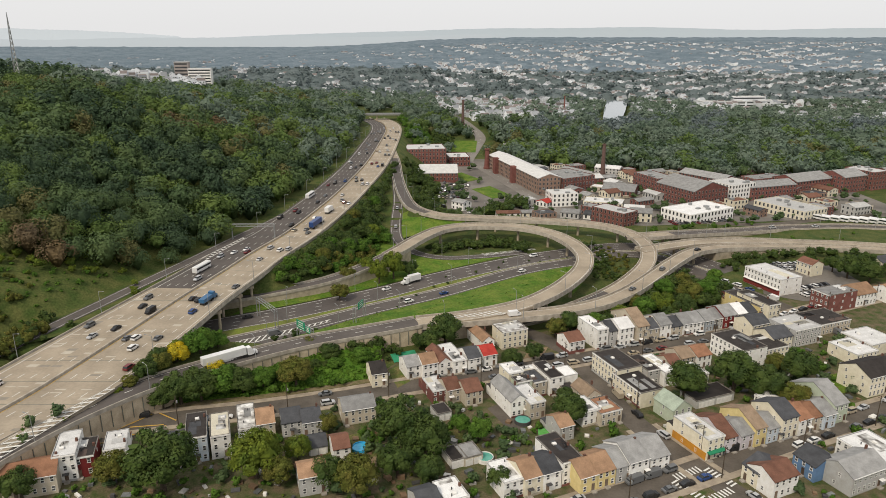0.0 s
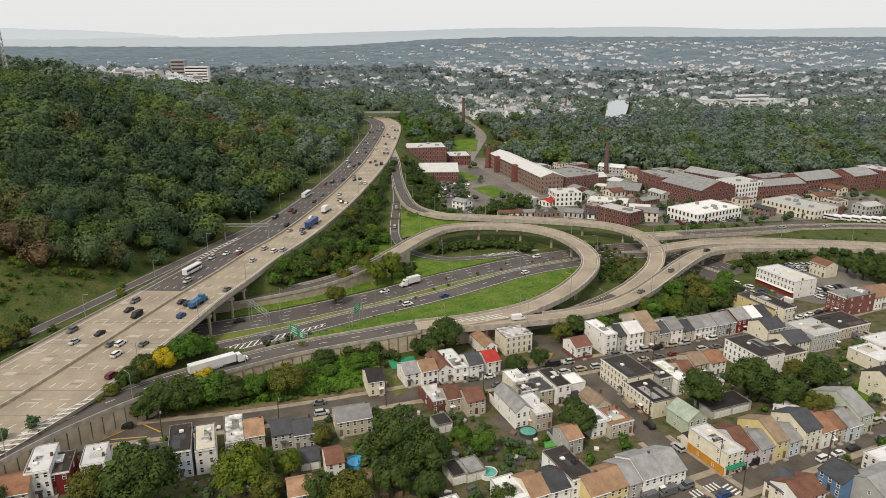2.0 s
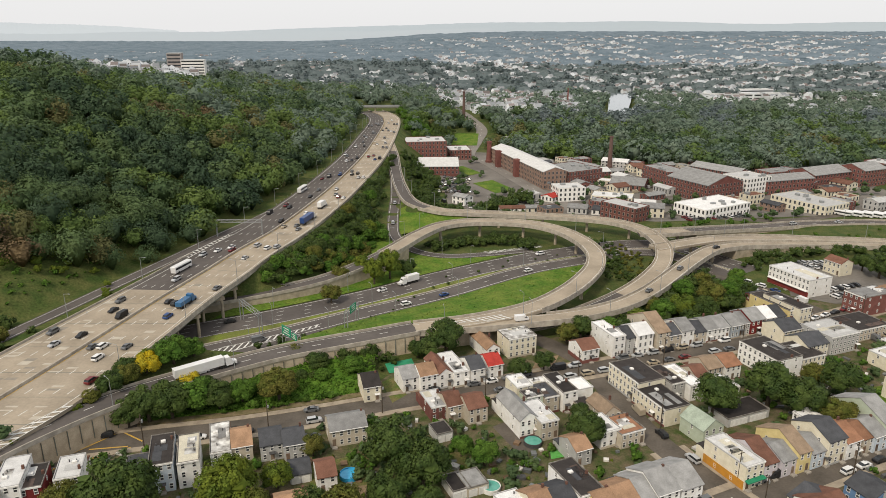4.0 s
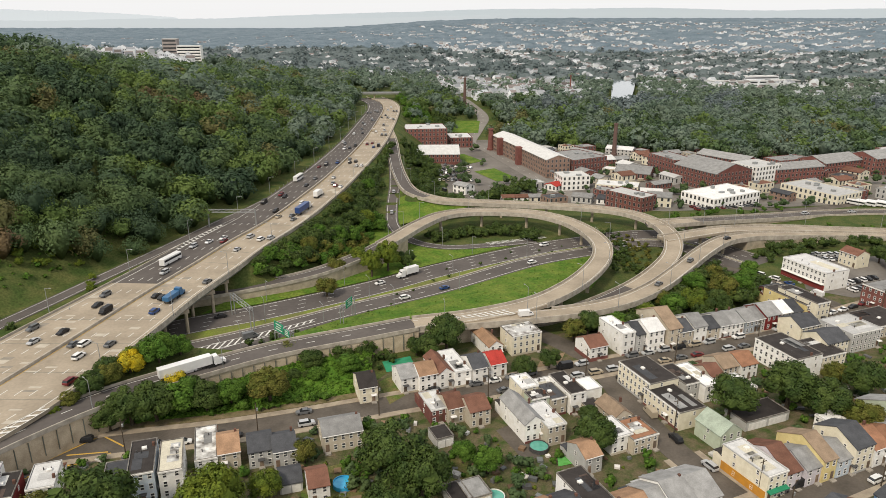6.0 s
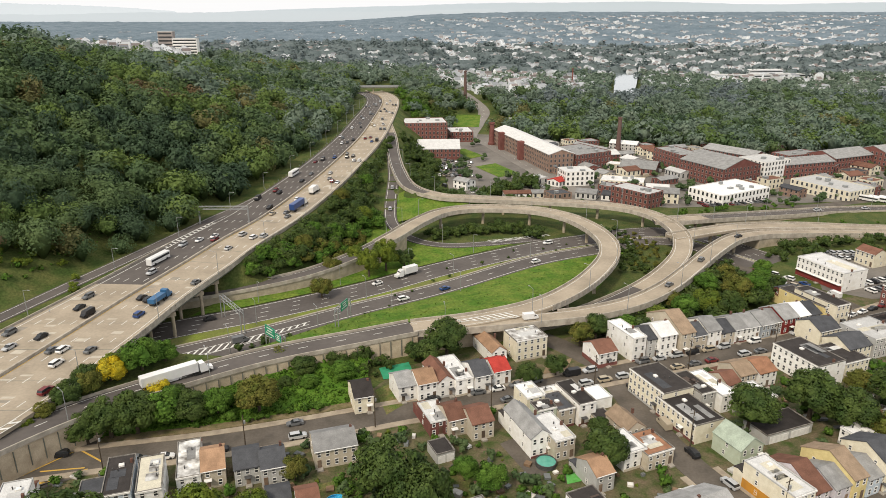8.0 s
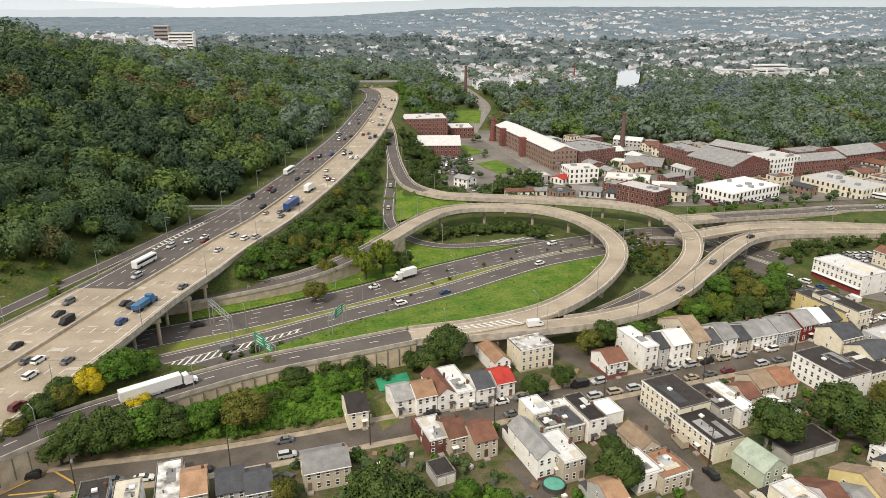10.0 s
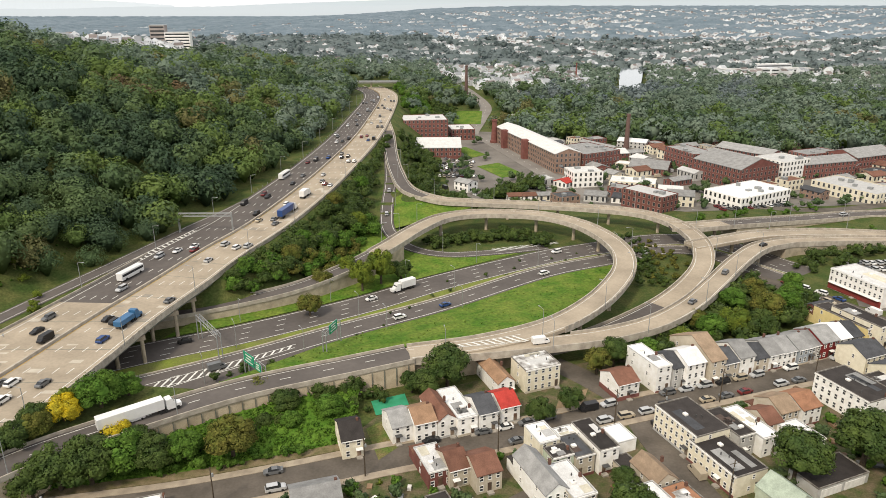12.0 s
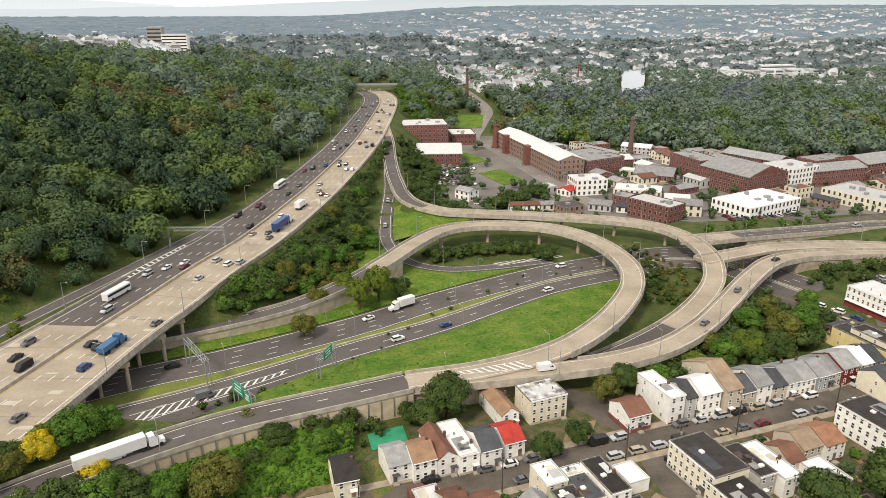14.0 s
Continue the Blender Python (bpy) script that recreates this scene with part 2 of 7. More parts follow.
def height(x, y):
    x, y = np.asarray(x, float), np.asarray(y, float)
    xl, zl = along(HWY_L, y)
    xr, zr = along(HWY_R, y)
    dl, dr = xl - x, x - xr
    # the valley and the rise of the town behind it
    z = -5 * step(400, 480, y) * step(-40, 20, x)
    z = z + 17 * step(680, 900, y) * step(330, 60, x) - 12 * step(950, 1080, y) * step(330, 60, x)
    z = z + 20 * step(1150, 1750, y) + 66 * step(1600, 2600, y) * step(-900, 500, x)
    # the wooded hill
    hill = zl - 0.5 + 104 * (1 - np.exp(-np.maximum(dl - 14, 0) / 205.0)) * (1 - 0.54 * step(470, 760, y)) * step(1150, 800, y)
    hill = hill * step(-100, 260, y + 0.2 * x) ** 0.3
    far = step(820, 1100, y)
    hill = hill * (1 - far) + np.maximum(z, 10) * far
    crest = 38 * np.exp(-((x + 450) / 210.0) ** 2 - ((y - 1000) / 80.0) ** 2)
    z = np.where(dl > -4, np.maximum(hill, z), z) + crest
    # the embankment of the main road, past the bridge
    bank = step(285, 300, y) * (1 - step(830, 900, y))
    top = zl - 0.6
    between = (dl <= -4) & (dr <= 2)
    z = np.where(between, z + (top - z) * bank, z)
    fall = np.clip(1 - (dr - 2) / 26.0, 0, 1)
    z = np.where(dr > 2, z + (np.maximum(top, z) - z) * bank * fall, z)
    south = 1 - step(205, 225, y + 0.3 * (x + 110))
    z = np.where((dl <= -4) & (dr < 0), np.maximum(z, (zl - 0.6) * south), z)
    # roads on the ground cut through, ramps on banks
    for line, w, soft in ((R19W[:130], 13, 16), (R19E[:130], 11, 16), (RAMP_E[58:], 6, 10)):
        d, zz = near(line, x, y)
        z = z + (zz - 0.15 - z) * (1 - step(w, w + soft, d)) * (y < 520)
    for line, w, soft in ((RAMP_O[:54], 5, 7), (RAMP_A, 5, 6), (EXIT_L, 6, 10)):
        d, zz = near(line, x, y)
        z = z + (zz - 0.25 - z) * (1 - step(w, w + soft, d))
    return z


def h(x, y):
    return float(height(np.array([x]), np.array([y]))[0])


def uneven(lo, hi, d0, d1, d2, step0, grow):
    """Grid lines: dense from d0 to d1, wider outside."""
    mid = list(np.arange(d0, d1, step0))
    a, s, up = d1, step0, []
    while a < hi:
        up.append(a)
        s *= grow
        a += s
    a, s, down = d0 - step0, step0, []
    while a > lo:
        down.append(a)
        s *= grow
        a -= s
    return np.array(down[::-1] + mid + up)


gx = uneven(-4000, 4200, -260, 260, 0, 4.0, 1.09)
gy = uneven(-1500, 4600, 100, 560, 0, 4.0, 1.06)
GX, GY = np.meshgrid(gx, gy)
GZ = height(GX, GY) + 0.0
gv = np.stack([GX.ravel(), GY.ravel(), GZ.ravel()], 1)
nx, ny = len(gx), len(gy)
ii = (np.arange(ny - 1)[:, None] * nx + np.arange(nx - 1)[None]).ravel()
ground = quads_ob("ground", gv, np.stack([ii, ii + 1, ii + nx + 1, ii + nx], 1), M["ground"])
kind(ground, "rough grass and bare earth rolling to the hazy horizon", "ground")


# ---- roads ----
def thing(name, label, category, group="", m=None):
    ob = new(name)
    ob.empty_display_size = 0.5
    if m is not None:
        ob.matrix_world = m
    return tagged(ob, label, category, group)


def solid(name, a, b, material, parent=None, low=-0.6):
    """A ribbon whose sides go down to one level."""
    n = len(a)
    v = np.vstack([a, b, a * [1, 1, 0] + [0, 0, low], b * [1, 1, 0] + [0, 0, low]])
    f = [(i + 1, n + i + 1, n + i, i) for i in range(n - 1)]
    f += [(i, 2 * n + i, 2 * n + i + 1, i + 1) for i in range(n - 1)]
    f += [(n + i + 1, 3 * n + i + 1, 3 * n + i, n + i) for i in range(n - 1)]
    f += [(0, n, 3 * n, 2 * n), (n - 1, 3 * n - 1, 4 * n - 1, 2 * n - 1)]
    return mesh_ob(name, v, f, material, parent)


def bar(line, off, w, lo, hi):
    """Vertices and faces of a long bar beside a line."""
    a, b = shift(line, off - w / 2), shift(line, off + w / 2)
    n = len(a)
    v = np.vstack([a + [0, 0, hi], b + [0, 0, hi], a + [0, 0, lo], b + [0, 0, lo]])
    f = [(i + 1, n + i + 1, n + i, i) for i in range(n - 1)]
    f += [(i, 2 * n + i, 2 * n + i + 1, i + 1) for i in range(n - 1)]
    f += [(n + i + 1, 3 * n + i + 1, 3 * n + i, n + i) for i in range(n - 1)]
    f += [(0, n, 3 * n, 2 * n), (n - 1, 3 * n - 1, 4 * n - 1, 2 * n - 1)]
    return v, f


def wall_along(name, line, off, w, lo, hi, material, parent):
    return mesh_ob(name, *bar(line, off, w, lo, hi), material, parent)


def measure_line(line):
    s = np.concatenate([[0], np.cumsum(np.linalg.norm(np.diff(line[:, :2], axis=0), axis=1))])
    return s


def at(line, s, dist):
    """Place, heading in degrees at a distance along a line."""
    p = np.array([np.interp(dist, s, line[:, k]) for k in range(3)])
    q = np.array([np.interp(dist + 0.5, s, line[:, k]) for k in range(3)])
    if np.linalg.norm((q - p)[:2]) < 1e-6:
        q = p + (line[-1] - line[-2])
    return p, math.degrees(math.atan2(q[1] - p[1], q[0] - p[0]))


def dashes(name, line, offs, parent, length=3.0, gap=9.0, w=0.22, up=0.03):
    """Broken lane lines, joined."""
    s = measure_line(line)
    V, F = [], []
    for k, off in enumerate(offs):
        ln = shift(line, off)
        d = 2.0 + 1.7 * k
        while d < s[-1] - length:
            a = np.array([np.interp(d, s, ln[:, j]) for j in range(3)])
            b = np.array([np.interp(d + length, s, ln[:, j]) for j in range(3)])
            t = (b - a) / np.linalg.norm(b - a)
            n = np.array([-t[1], t[0], 0]) * w / 2
            i = len(V)
            V += [a - n + [0, 0, up], b - n + [0, 0, up], b + n + [0, 0, up], a + n + [0, 0, up]]
            F.append((i, i + 1, i + 2, i + 3))
            d += length + gap
    ob = mesh_ob(name, V, F, M["paint"], parent)
    return tagged(ob, kind="stuff")


def edge_line(name, line, off, parent, material="paint", w=0.24, up=0.03):
    a, b = shift(line, off - w / 2, up), shift(line, off + w / 2, up)
    n = len(a)
    return mesh_ob(name, np.vstack([a, b]), [(i, i + 1, n + i + 1, n + i) for i in range(n - 1)], M[material], parent)


def chevrons(name, p0, p1, w0, w1, n, parent, z=0.05, lean=0.9):
    """Slanted white bars in a gore between two points, with its two edge lines."""
    p0, p1 = np.array(p0, float), np.array(p1, float)
    t = (p1 - p0) / np.linalg.norm(p1 - p0)
    nn = np.array([-t[1], t[0], 0])
    for i in range(n):
        f = (i + 0.5) / n
        c, w = p0 + (p1 - p0) * f, w0 + (w1 - w0) * f
        a, b = c - nn * w / 2 - t * w * lean / 2, c + nn * w / 2 + t * w * lean / 2
        q = t * 0.42
        mesh_ob("hatch_bar", [a - q + [0, 0, z], a + q + [0, 0, z], b + q + [0, 0, z], b - q + [0, 0, z]], [(0, 1, 2, 3)], M["paint"], parent)
    for sgn in (-1, 1):
        a, b, q = p0 + nn * sgn * (w0 / 2 + 0.15), p1 + nn * sgn * (w1 / 2 + 0.15), nn * 0.11
        mesh_ob("edge_line", [a - q + [0, 0, z], a + q + [0, 0, z], b + q + [0, 0, z], b - q + [0, 0, z]], [(0, 1, 2, 3)], M["paint"], parent)


def piers(line, dists, w, parent, deck=1.1, low=-0.5, cols=1, material="wall"):
    """Columns with a cap beam under a deck."""
    s = measure_line(line)
    for d in dists:
        p, a = at(line, s, d)
        top = p[2] - deck
        z0 = min(h(p[0], p[1]), top - 1.0) + low
        m = pose(p[0], p[1], 0, 0, 0, a)
        bm = bmesh.new()
        bmesh.ops.create_cube(bm, size=1, matrix=Matrix.LocRotScale((0, 0, top - 0.55), None, (1.3, w, 1.1)))
        for c in range(cols):
            y = 0 if cols == 1 else (c / (cols - 1) - 0.5) * (w - 1.6)
            bmesh.ops.create_cone(bm, cap_ends=True, segments=10, radius1=0.75, radius2=0.75, depth=top - 1.1 - z0,
                                  matrix=Matrix.Translation((0, y, (top - 1.1 + z0) / 2)))
        me = bpy.data.meshes.new("pier")
        bm.to_mesh(me)
        bm.free()
        me.materials.append(M[material])
        ob = new("pier", me)
        ob.parent = parent
        ob.matrix_world = m


def posts_along(line, off, gap, parent, hh=0.55, w=0.3, lo=0.0, material="wall"):
    s = measure_line(line)
    ln = shift(line, off)
    V, F = [], []
    for d in np.arange(1, s[-1], gap):
        p, a = at(ln, s, d)
        ca, sa = math.cos(radians(a)) * w, math.sin(radians(a)) * w
        i = len(V)
        for z in (p[2] + lo, p[2] + lo + hh):
            V += [(p[0] - ca + sa, p[1] - sa - ca, z), (p[0] + ca + sa, p[1] + sa - ca, z), (p[0] + ca - sa, p[1] + sa + ca, z), (p[0] - ca - sa, p[1] - sa + ca, z)]
        F += [(i, i + 1, i + 5, i + 4), (i + 1, i + 2, i + 6, i + 5), (i + 2, i + 3, i + 7, i + 6), (i + 3, i, i + 4, i + 7), (i + 4, i + 5, i + 6, i + 7)]
    return tagged(mesh_ob("parapet_post", V, F, M[material], parent), kind="stuff")


def band(name, a, b, material, label, rows=4, category="grass", parent=None, sag=0.0):
    """A surface between two lines of the same length, in several rows."""
    n = len(a)
    V = np.vstack([a + (b - a) * r / rows - [0, 0, sag * math.sin(math.pi * r / rows)] for r in range(rows + 1)])
    F = [(r * n + i, r * n + i + 1, (r + 1) * n + i + 1, (r + 1) * n + i) for r in range(rows) for i in range(n - 1)]
    return kind(mesh_ob(name, V, F, material, parent, True), label, category)


def resample(line, n, d0=None, d1=None):
    s = measure_line(line)
    q = np.linspace(d0 or 0, s[-1] if d1 is None else d1, n)
    return np.stack([np.interp(q, s, line[:, k]) for k in range(3)], 1)


# the main highway
MID = (HWY_L + HWY_R) / 2
cut = int(np.argmin(np.abs(MID[:, 1] - 281)))
hw = strip("highway_westbound", HWY_L[cut:], MID[cut:], M["asphalt"], None, 0.9)
kind(hw, "dark asphalt carriageway of a wide highway with broken lane lines", "road")
he = strip("highway_eastbound", MID, HWY_R, M["concrete"], None, 1.2)
kind(he, "pale worn concrete carriageway of a wide highway", "road")
hb = strip("highway_bridge_deck", HWY_L[:cut + 1], MID[:cut + 1], M["concrete"], None, 1.2)
kind(hb, "pale patched concrete bridge deck of the highway", "bridge")


def lane_line(f):
    """A line across the highway: f = 0 at its right edge, 1 at its left edge."""
    return HWY_R + (HWY_L - HWY_R) * f


for f in (0.13, 0.22, 0.31, 0.40):
    dashes("lane_line", lane_line(f), [0], he, 3.0, 9.0, 0.24)
for f in (0.60, 0.69, 0.78, 0.87):
    dashes("lane_line", lane_line(f), [0], hw, 3.0, 9.0, 0.24)
for f, p_ in ((0.045, he), (0.955, hw)):
    edge_line("edge_line", lane_line(f), 0, p_)
for f, p_ in ((0.485, he), (0.515, hw)):
    edge_line("edge_line", lane_line(f), 0, p_, "yellow")
wall_along("median_barrier", MID, 0, 0.6, -0.1, 0.95, M["barrier"], he)
e0 = int(np.argmin(np.abs(HWY_R[:, 1] - 200)))
e1 = int(np.argmin(np.abs(HWY_R[:, 1] - 330)))
wall_along("parapet", HWY_R[e0:], -0.15, 0.35, -1.3, 0.75, M["barrier"], he)
posts_along(HWY_R[e0:e1], -0.2, 3.0, he, 1.0, 0.28, -0.1, "barrier")
wall_along("girder", HWY_R[e0:e1], 1.2, 0.7, -2.6, -1.1, M["girder"], he)
wall_along("girder", HWY_R[e0:e1], 5.0, 0.7, -2.6, -1.1, M["girder"], he)
wall_along("parapet", HWY_L[:cut + 18], 0.15, 0.35, -1.3, 0.75, M["barrier"], hb)
posts_along(HWY_L[int(np.argmin(np.abs(HWY_L[:, 1] - 410))):], 0.6, 6.0, hw, 0.8, 0.1, 0, "steel")
chevrons("gore", (-115.4, 319, 12.27), (-105, 353, 13.04), 3.3, 1.1, 13, hw, 0.07, 0.3)
chevrons("gore", (-121, 157, 9.45), (-104, 196, 9.95), 6.5, 1.5, 15, he, 0.06, -0.8)

# repairs and joints in the concrete
pr = random.Random(9)
patch_mats = [mat("patch_pale", (0.44, 0.40, 0.33), (0.38, 0.34, 0.28), 0.5, 0.9, grain=0.1), mat("patch_dark", (0.27, 0.24, 0.20), (0.22, 0.20, 0.165), 0.5, 0.9, grain=0.1)]
for m_, count in ((0, 70), (1, 22)):
    V, F = [], []
    for _ in range(count):
        lo_f = pr.choice([0.05, 0.135, 0.225, 0.315, 0.405, 0.52, 0.605, 0.695, 0.785, 0.875])
        i = pr.randrange(12, 150 if lo_f < 0.5 else cut - 4)
        y_f = pr.random()
        a0, a1 = lane_line(lo_f)[i:i + 2], lane_line(lo_f + 0.075)[i:i + 2]
        k = len(V)
        ln = pr.uniform(0.3, 1.0)
        for q in (a0[0], a0[0] + (a0[1] - a0[0]) * ln, a1[0] + (a1[1] - a1[0]) * ln, a1[0]):
            V.append(q + [0, 0, 0.012])
        F.append((k, k + 1, k + 2, k + 3))
    tagged(mesh_ob("deck_patch", V, F, patch_mats[m_], hb), kind="stuff")
V, F = [], []
for i in range(10, len(MID) - 1, 7):
    for f0, f1 in ((0.02, 0.49),) + (((0.51, 0.98),) if i < cut else ()):
        a0, a1 = HWY_R[i] + (HWY_L[i] - HWY_R[i]) * f0, HWY_R[i] + (HWY_L[i] - HWY_R[i]) * f1
        t_ = (MID[i + 1] - MID[i]) / np.linalg.norm(MID[i + 1] - MID[i]) * 0.12
        k = len(V)
        V += [a0 - t_ + [0, 0, 0.02], a0 + t_ + [0, 0, 0.02], a1 + t_ + [0, 0, 0.02], a1 - t_ + [0, 0, 0.02]]
        F.append((k, k + 1, k + 2, k + 3))
tagged(mesh_ob("expansion_joint", V, F, M["girder"], hb), kind="stuff")

# columns of the bridge where it crosses the expressway
bents = thing("bridge_bents", "weathered concrete bents carrying the highway bridge", "bridge piers")
tagged(bents, kind="structure")
for x0, y0, n in ((-93, 243, 8), (-89.5, 262, 8), (-86, 280, 8), (-84, 291, 7), (-100, 226, 6)):
    for i in range(n):
        x, y = x0 - 1.6 - i * 6.6, y0 - i * 3.6
        z1 = float(np.interp(y, HWY_R[:, 1], HWY_R[:, 2])) - 2.2
        bm = bmesh.new()
        bmesh.ops.create_cone(bm, cap_ends=True, segments=10, radius1=0.6, radius2=0.6, depth=z1 + 0.6, matrix=Matrix.Translation((0, 0, (z1 - 0.6) / 2)))
        me = bpy.data.meshes.new("column")
        bm.to_mesh(me)
        bm.free()
        me.materials.append(M["wall"])
        c = new("column", me)
        c.location, c.parent = (x, y, 0), bents
    ex, ey = x0 - (n - 1) * 6.6, y0 - (n - 1) * 3.6
    beam = np.array([(x0 - 0.6, y0 + 0.5, 8.6), (ex, ey, 8.3)])
    mesh_ob("cap_beam", *bar(beam, 0, 1.2, -0.9, 0.4), M["wall"], bents)

# expressway
xw = kind(strip("expressway_westbound", shift(R19W, 7.6, 0.02), shift(R19W, -7.6, 0.02), M["asphalt"], None, 0.2), "dark asphalt expressway in a shallow cutting", "road")
xe = kind(strip("expressway_eastbound", shift(R19E, 5.3, 0.02), shift(R19E, -5.3, 0.02), M["asphalt"], None, 0.2), "dark asphalt expressway beside a planted median", "road")
dashes("lane_line", R19W, [-3.6, 0, 3.6], xw, up=0.05)
dashes("lane_line", R19E, [0.2], xe, up=0.05)
edge_line("edge_line", R19W, -6.9, xw, up=0.05)
edge_line("edge_line", R19W, 6.6, xw, up=0.05)
edge_line("edge_line", R19E, 4.6, xe, up=0.05)
edge_line("edge_line", R19E, -4.2, xe, up=0.05)
med_a, med_b = shift(R19W, -7.6), shift(R19E, 5.3)
na = resample(med_a, 160)
nb = resample(med_b, 160)
band("median", na + [0, 0, 0.12], nb + [0, 0, 0.12], M["dry"], "narrow median of dry yellow-green grass", 3)
wall_along("kerb", resample(med_b, 200), 0.2, 0.5, -0.2, 0.42, M["barrier"], xe)
# the aux lane with hatching beside the eastbound roadway
aux = spline([(-240, 158, 0), (-160, 199, 0), (-86, 241, 0), (-62, 257, 0), (-44, 270, 0), (-24, 286, 0)])
strip("auxiliary_lane", shift(aux, 4.5, 0.012), shift(aux, -4.0, 0.012), M["asphalt"], xe, 0.15)
chevrons("gore", (-84, 246.5, 0), (-48, 272.5, 0), 5.2, 1.4, 16, xe, 0.06, 1.0)
chevrons("gore", (22, 363.5, 0.1), (52, 374, 0.1), 3.5, 1.5, 12, xw, 0.3, -1.0)


def ramp(name, line, w, material, label, thick, solid_to=(), pier_at=(), rail=(1, 1), rail_h=0.8, stripe=True):
    a, b = shift(line, w / 2), shift(line, -w / 2)
    ob = strip(name, a, b, material, None, thick)
    kind(ob, label, "ramp")
    for i0, i1 in solid_to:
        solid("retaining_wall", shift(line, w / 2 - 0.05, -0.1)[i0:i1], shift(line, -w / 2 + 0.05, -0.1)[i0:i1], M["wall"], ob)
    if pier_at:
        piers(line, pier_at, w * 0.75, ob, thick)
    for sgn, on in zip((1, -1), rail):
        if on:
            wall_along("parapet", line, sgn * (w / 2 + 0.1), 0.32, -thick - 0.15, rail_h, M["barrier"], ob)
    if stripe:
        edge_line("edge_line", line, w / 2 - 0.9, ob, "paint", 0.18)
        edge_line("edge_line", line, -w / 2 + 0.9, ob, "paint", 0.18)
    return ob


rs = ramp("ramp_slip", RAMP_S, 9.4, M["asphalt"], "asphalt slip ramp on a tall concrete retaining wall", 0.4, [(0, len(RAMP_S))])
dashes("lane_line", RAMP_S, [0.4], rs)
posts_along(RAMP_S[8:], -4.80, 3.6, rs, 5.6, 0.10, -6.6, "girder")
M["retaining"] = mat("stained_wall", (0.50, 0.42, 0.31), (0.37, 0.305, 0.22), 0.35, 0.92, grain=0.3)
for w_ in [o for o in rs.children if o.name.startswith("retaining_wall")]:
    w_.data.materials[0] = M["retaining"]
rc = ramp("ramp_city", RAMP_C, 7.6, M["concrete"], "pale concrete viaduct ramp curving behind row houses", 1.3, [(110, len(RAMP_C))], (14, 38, 62, 84, 108, 132, 156, 180), (0, 1))
wall_along("parapet", RAMP_C[30:], 3.9, 0.32, -1.4, 0.8, M["barrier"], rc)
rl = ramp("ramp_loop", LOOP, 8.2, M["concrete"], "pale concrete loop ramp on single piers", 1.2, [(0, 22), (154, len(LOOP))], (62, 86, 110, 134, 152, 170, 190, 214, 238), (1, 0))
wall_along("parapet", LOOP[24:], -4.2, 0.32, -1.4, 0.8, M["barrier"], rl)
rt = ramp("ramp_tail", RAMP_T, 7.6, M["asphalt"], "asphalt ramp dropping between trees above a wall", 0.4, [(0, len(RAMP_T))], (), (1, 1))
posts_along(LOOP[24:96], -4.35, 2.6, rl, 0.95, 0.2, -0.2, "barrier")
chevrons("gore", (4, 258.2, 7.6), (24, 262.8, 7.95), 1.2, 4.6, 9, rl, 0.14, -0.8)
gore = strip("gore_deck", np.array([(-12, 257.5, 7.33), (6, 258.6, 7.45), (30, 267, 7.9)]), np.array([(-9, 250.2, 7.33), (6, 256, 7.38), (30, 263, 7.5)]), M["concrete"], rl, 1.0)
ro = ramp("ramp_outer", RAMP_O, 7.8, M["concrete"], "pale concrete outer ramp sweeping round on piers", 1.1, [(154, 172)], tuple(np.arange(214, measure_line(RAMP_O)[150], 25)), (1, 1))
strip("asphalt_surface", shift(RAMP_O[170:], 3.7, 0.02), shift(RAMP_O[170:], -3.7, 0.02), M["asphalt"], ro)
strip("asphalt_surface", shift(RAMP_O[8:56], 3.7, 0.02), shift(RAMP_O[8:56], -3.7, 0.02), M["asphalt"], ro)
ra = ramp("ramp_inner", RAMP_A, 6.6, M["asphalt"], "asphalt ramp curving under the loop", 0.3, [], (), (0, 0))
re_ = ramp("ramp_east", RAMP_E, 9.4, M["asphalt"], "asphalt road dropping from a bridge towards the town", 1.1, [(26, len(RAMP_E))], (14, 24), (1, 1))
dashes("lane_line", RAMP_E, [0], re_)
strip("bridge_deck", shift(RAMP_E[:26], 4.6, 0.015), shift(RAMP_E[:26], -4.6, 0.015), M["concrete"], re_)
rx_ = ramp("ramp_link", RAMP_X, 8.0, M["concrete"], "pale concrete link from the outer ramp to the town road", 1.1, [(34, len(RAMP_X))], (12, 24), (1, 0))
rx = ramp("exit_ramp", EXIT_L, 7, M["asphalt"], "asphalt exit ramp beside the wooded hill", 0.3, [], (), (0, 0))

ge = shift(EXIT_L, 3.5)
ge = resample(ge[(ge[:, 1] > 304) & (ge[:, 1] < 348)], 16)
gh = resample(HWY_L[(HWY_L[:, 1] > 303) & (HWY_L[:, 1] < 350)][::-1], 16)
band("gore_asphalt", ge - [0, 0, 0.01], gh - [0, 0, 0.01], M["asphalt"], "dark asphalt gore between highway and exit ramp", 3, "road")
# planted bank between the highway and the slip ramp
wy = np.linspace(178, 236, 30)
s_left = shift(RAMP_S, 4.6)
wl = np.stack([np.interp(wy, HWY_R[:, 1], HWY_R[:, 0]) + 0.4, wy, np.interp(wy, HWY_R[:, 1], HWY_R[:, 2]) - 2.2], 1)
wr_ = np.stack([np.interp(wy, s_left[:, 1], s_left[:, 0]), wy, np.interp(wy, s_left[:, 1], s_left[:, 2]) - 0.5], 1)
wr_[:, 0] = np.maximum(wr_[:, 0], wl[:, 0] + 0.3)
band("bank", wl, wr_, M["ground"], "rough planted bank between highway and slip ramp", 3)

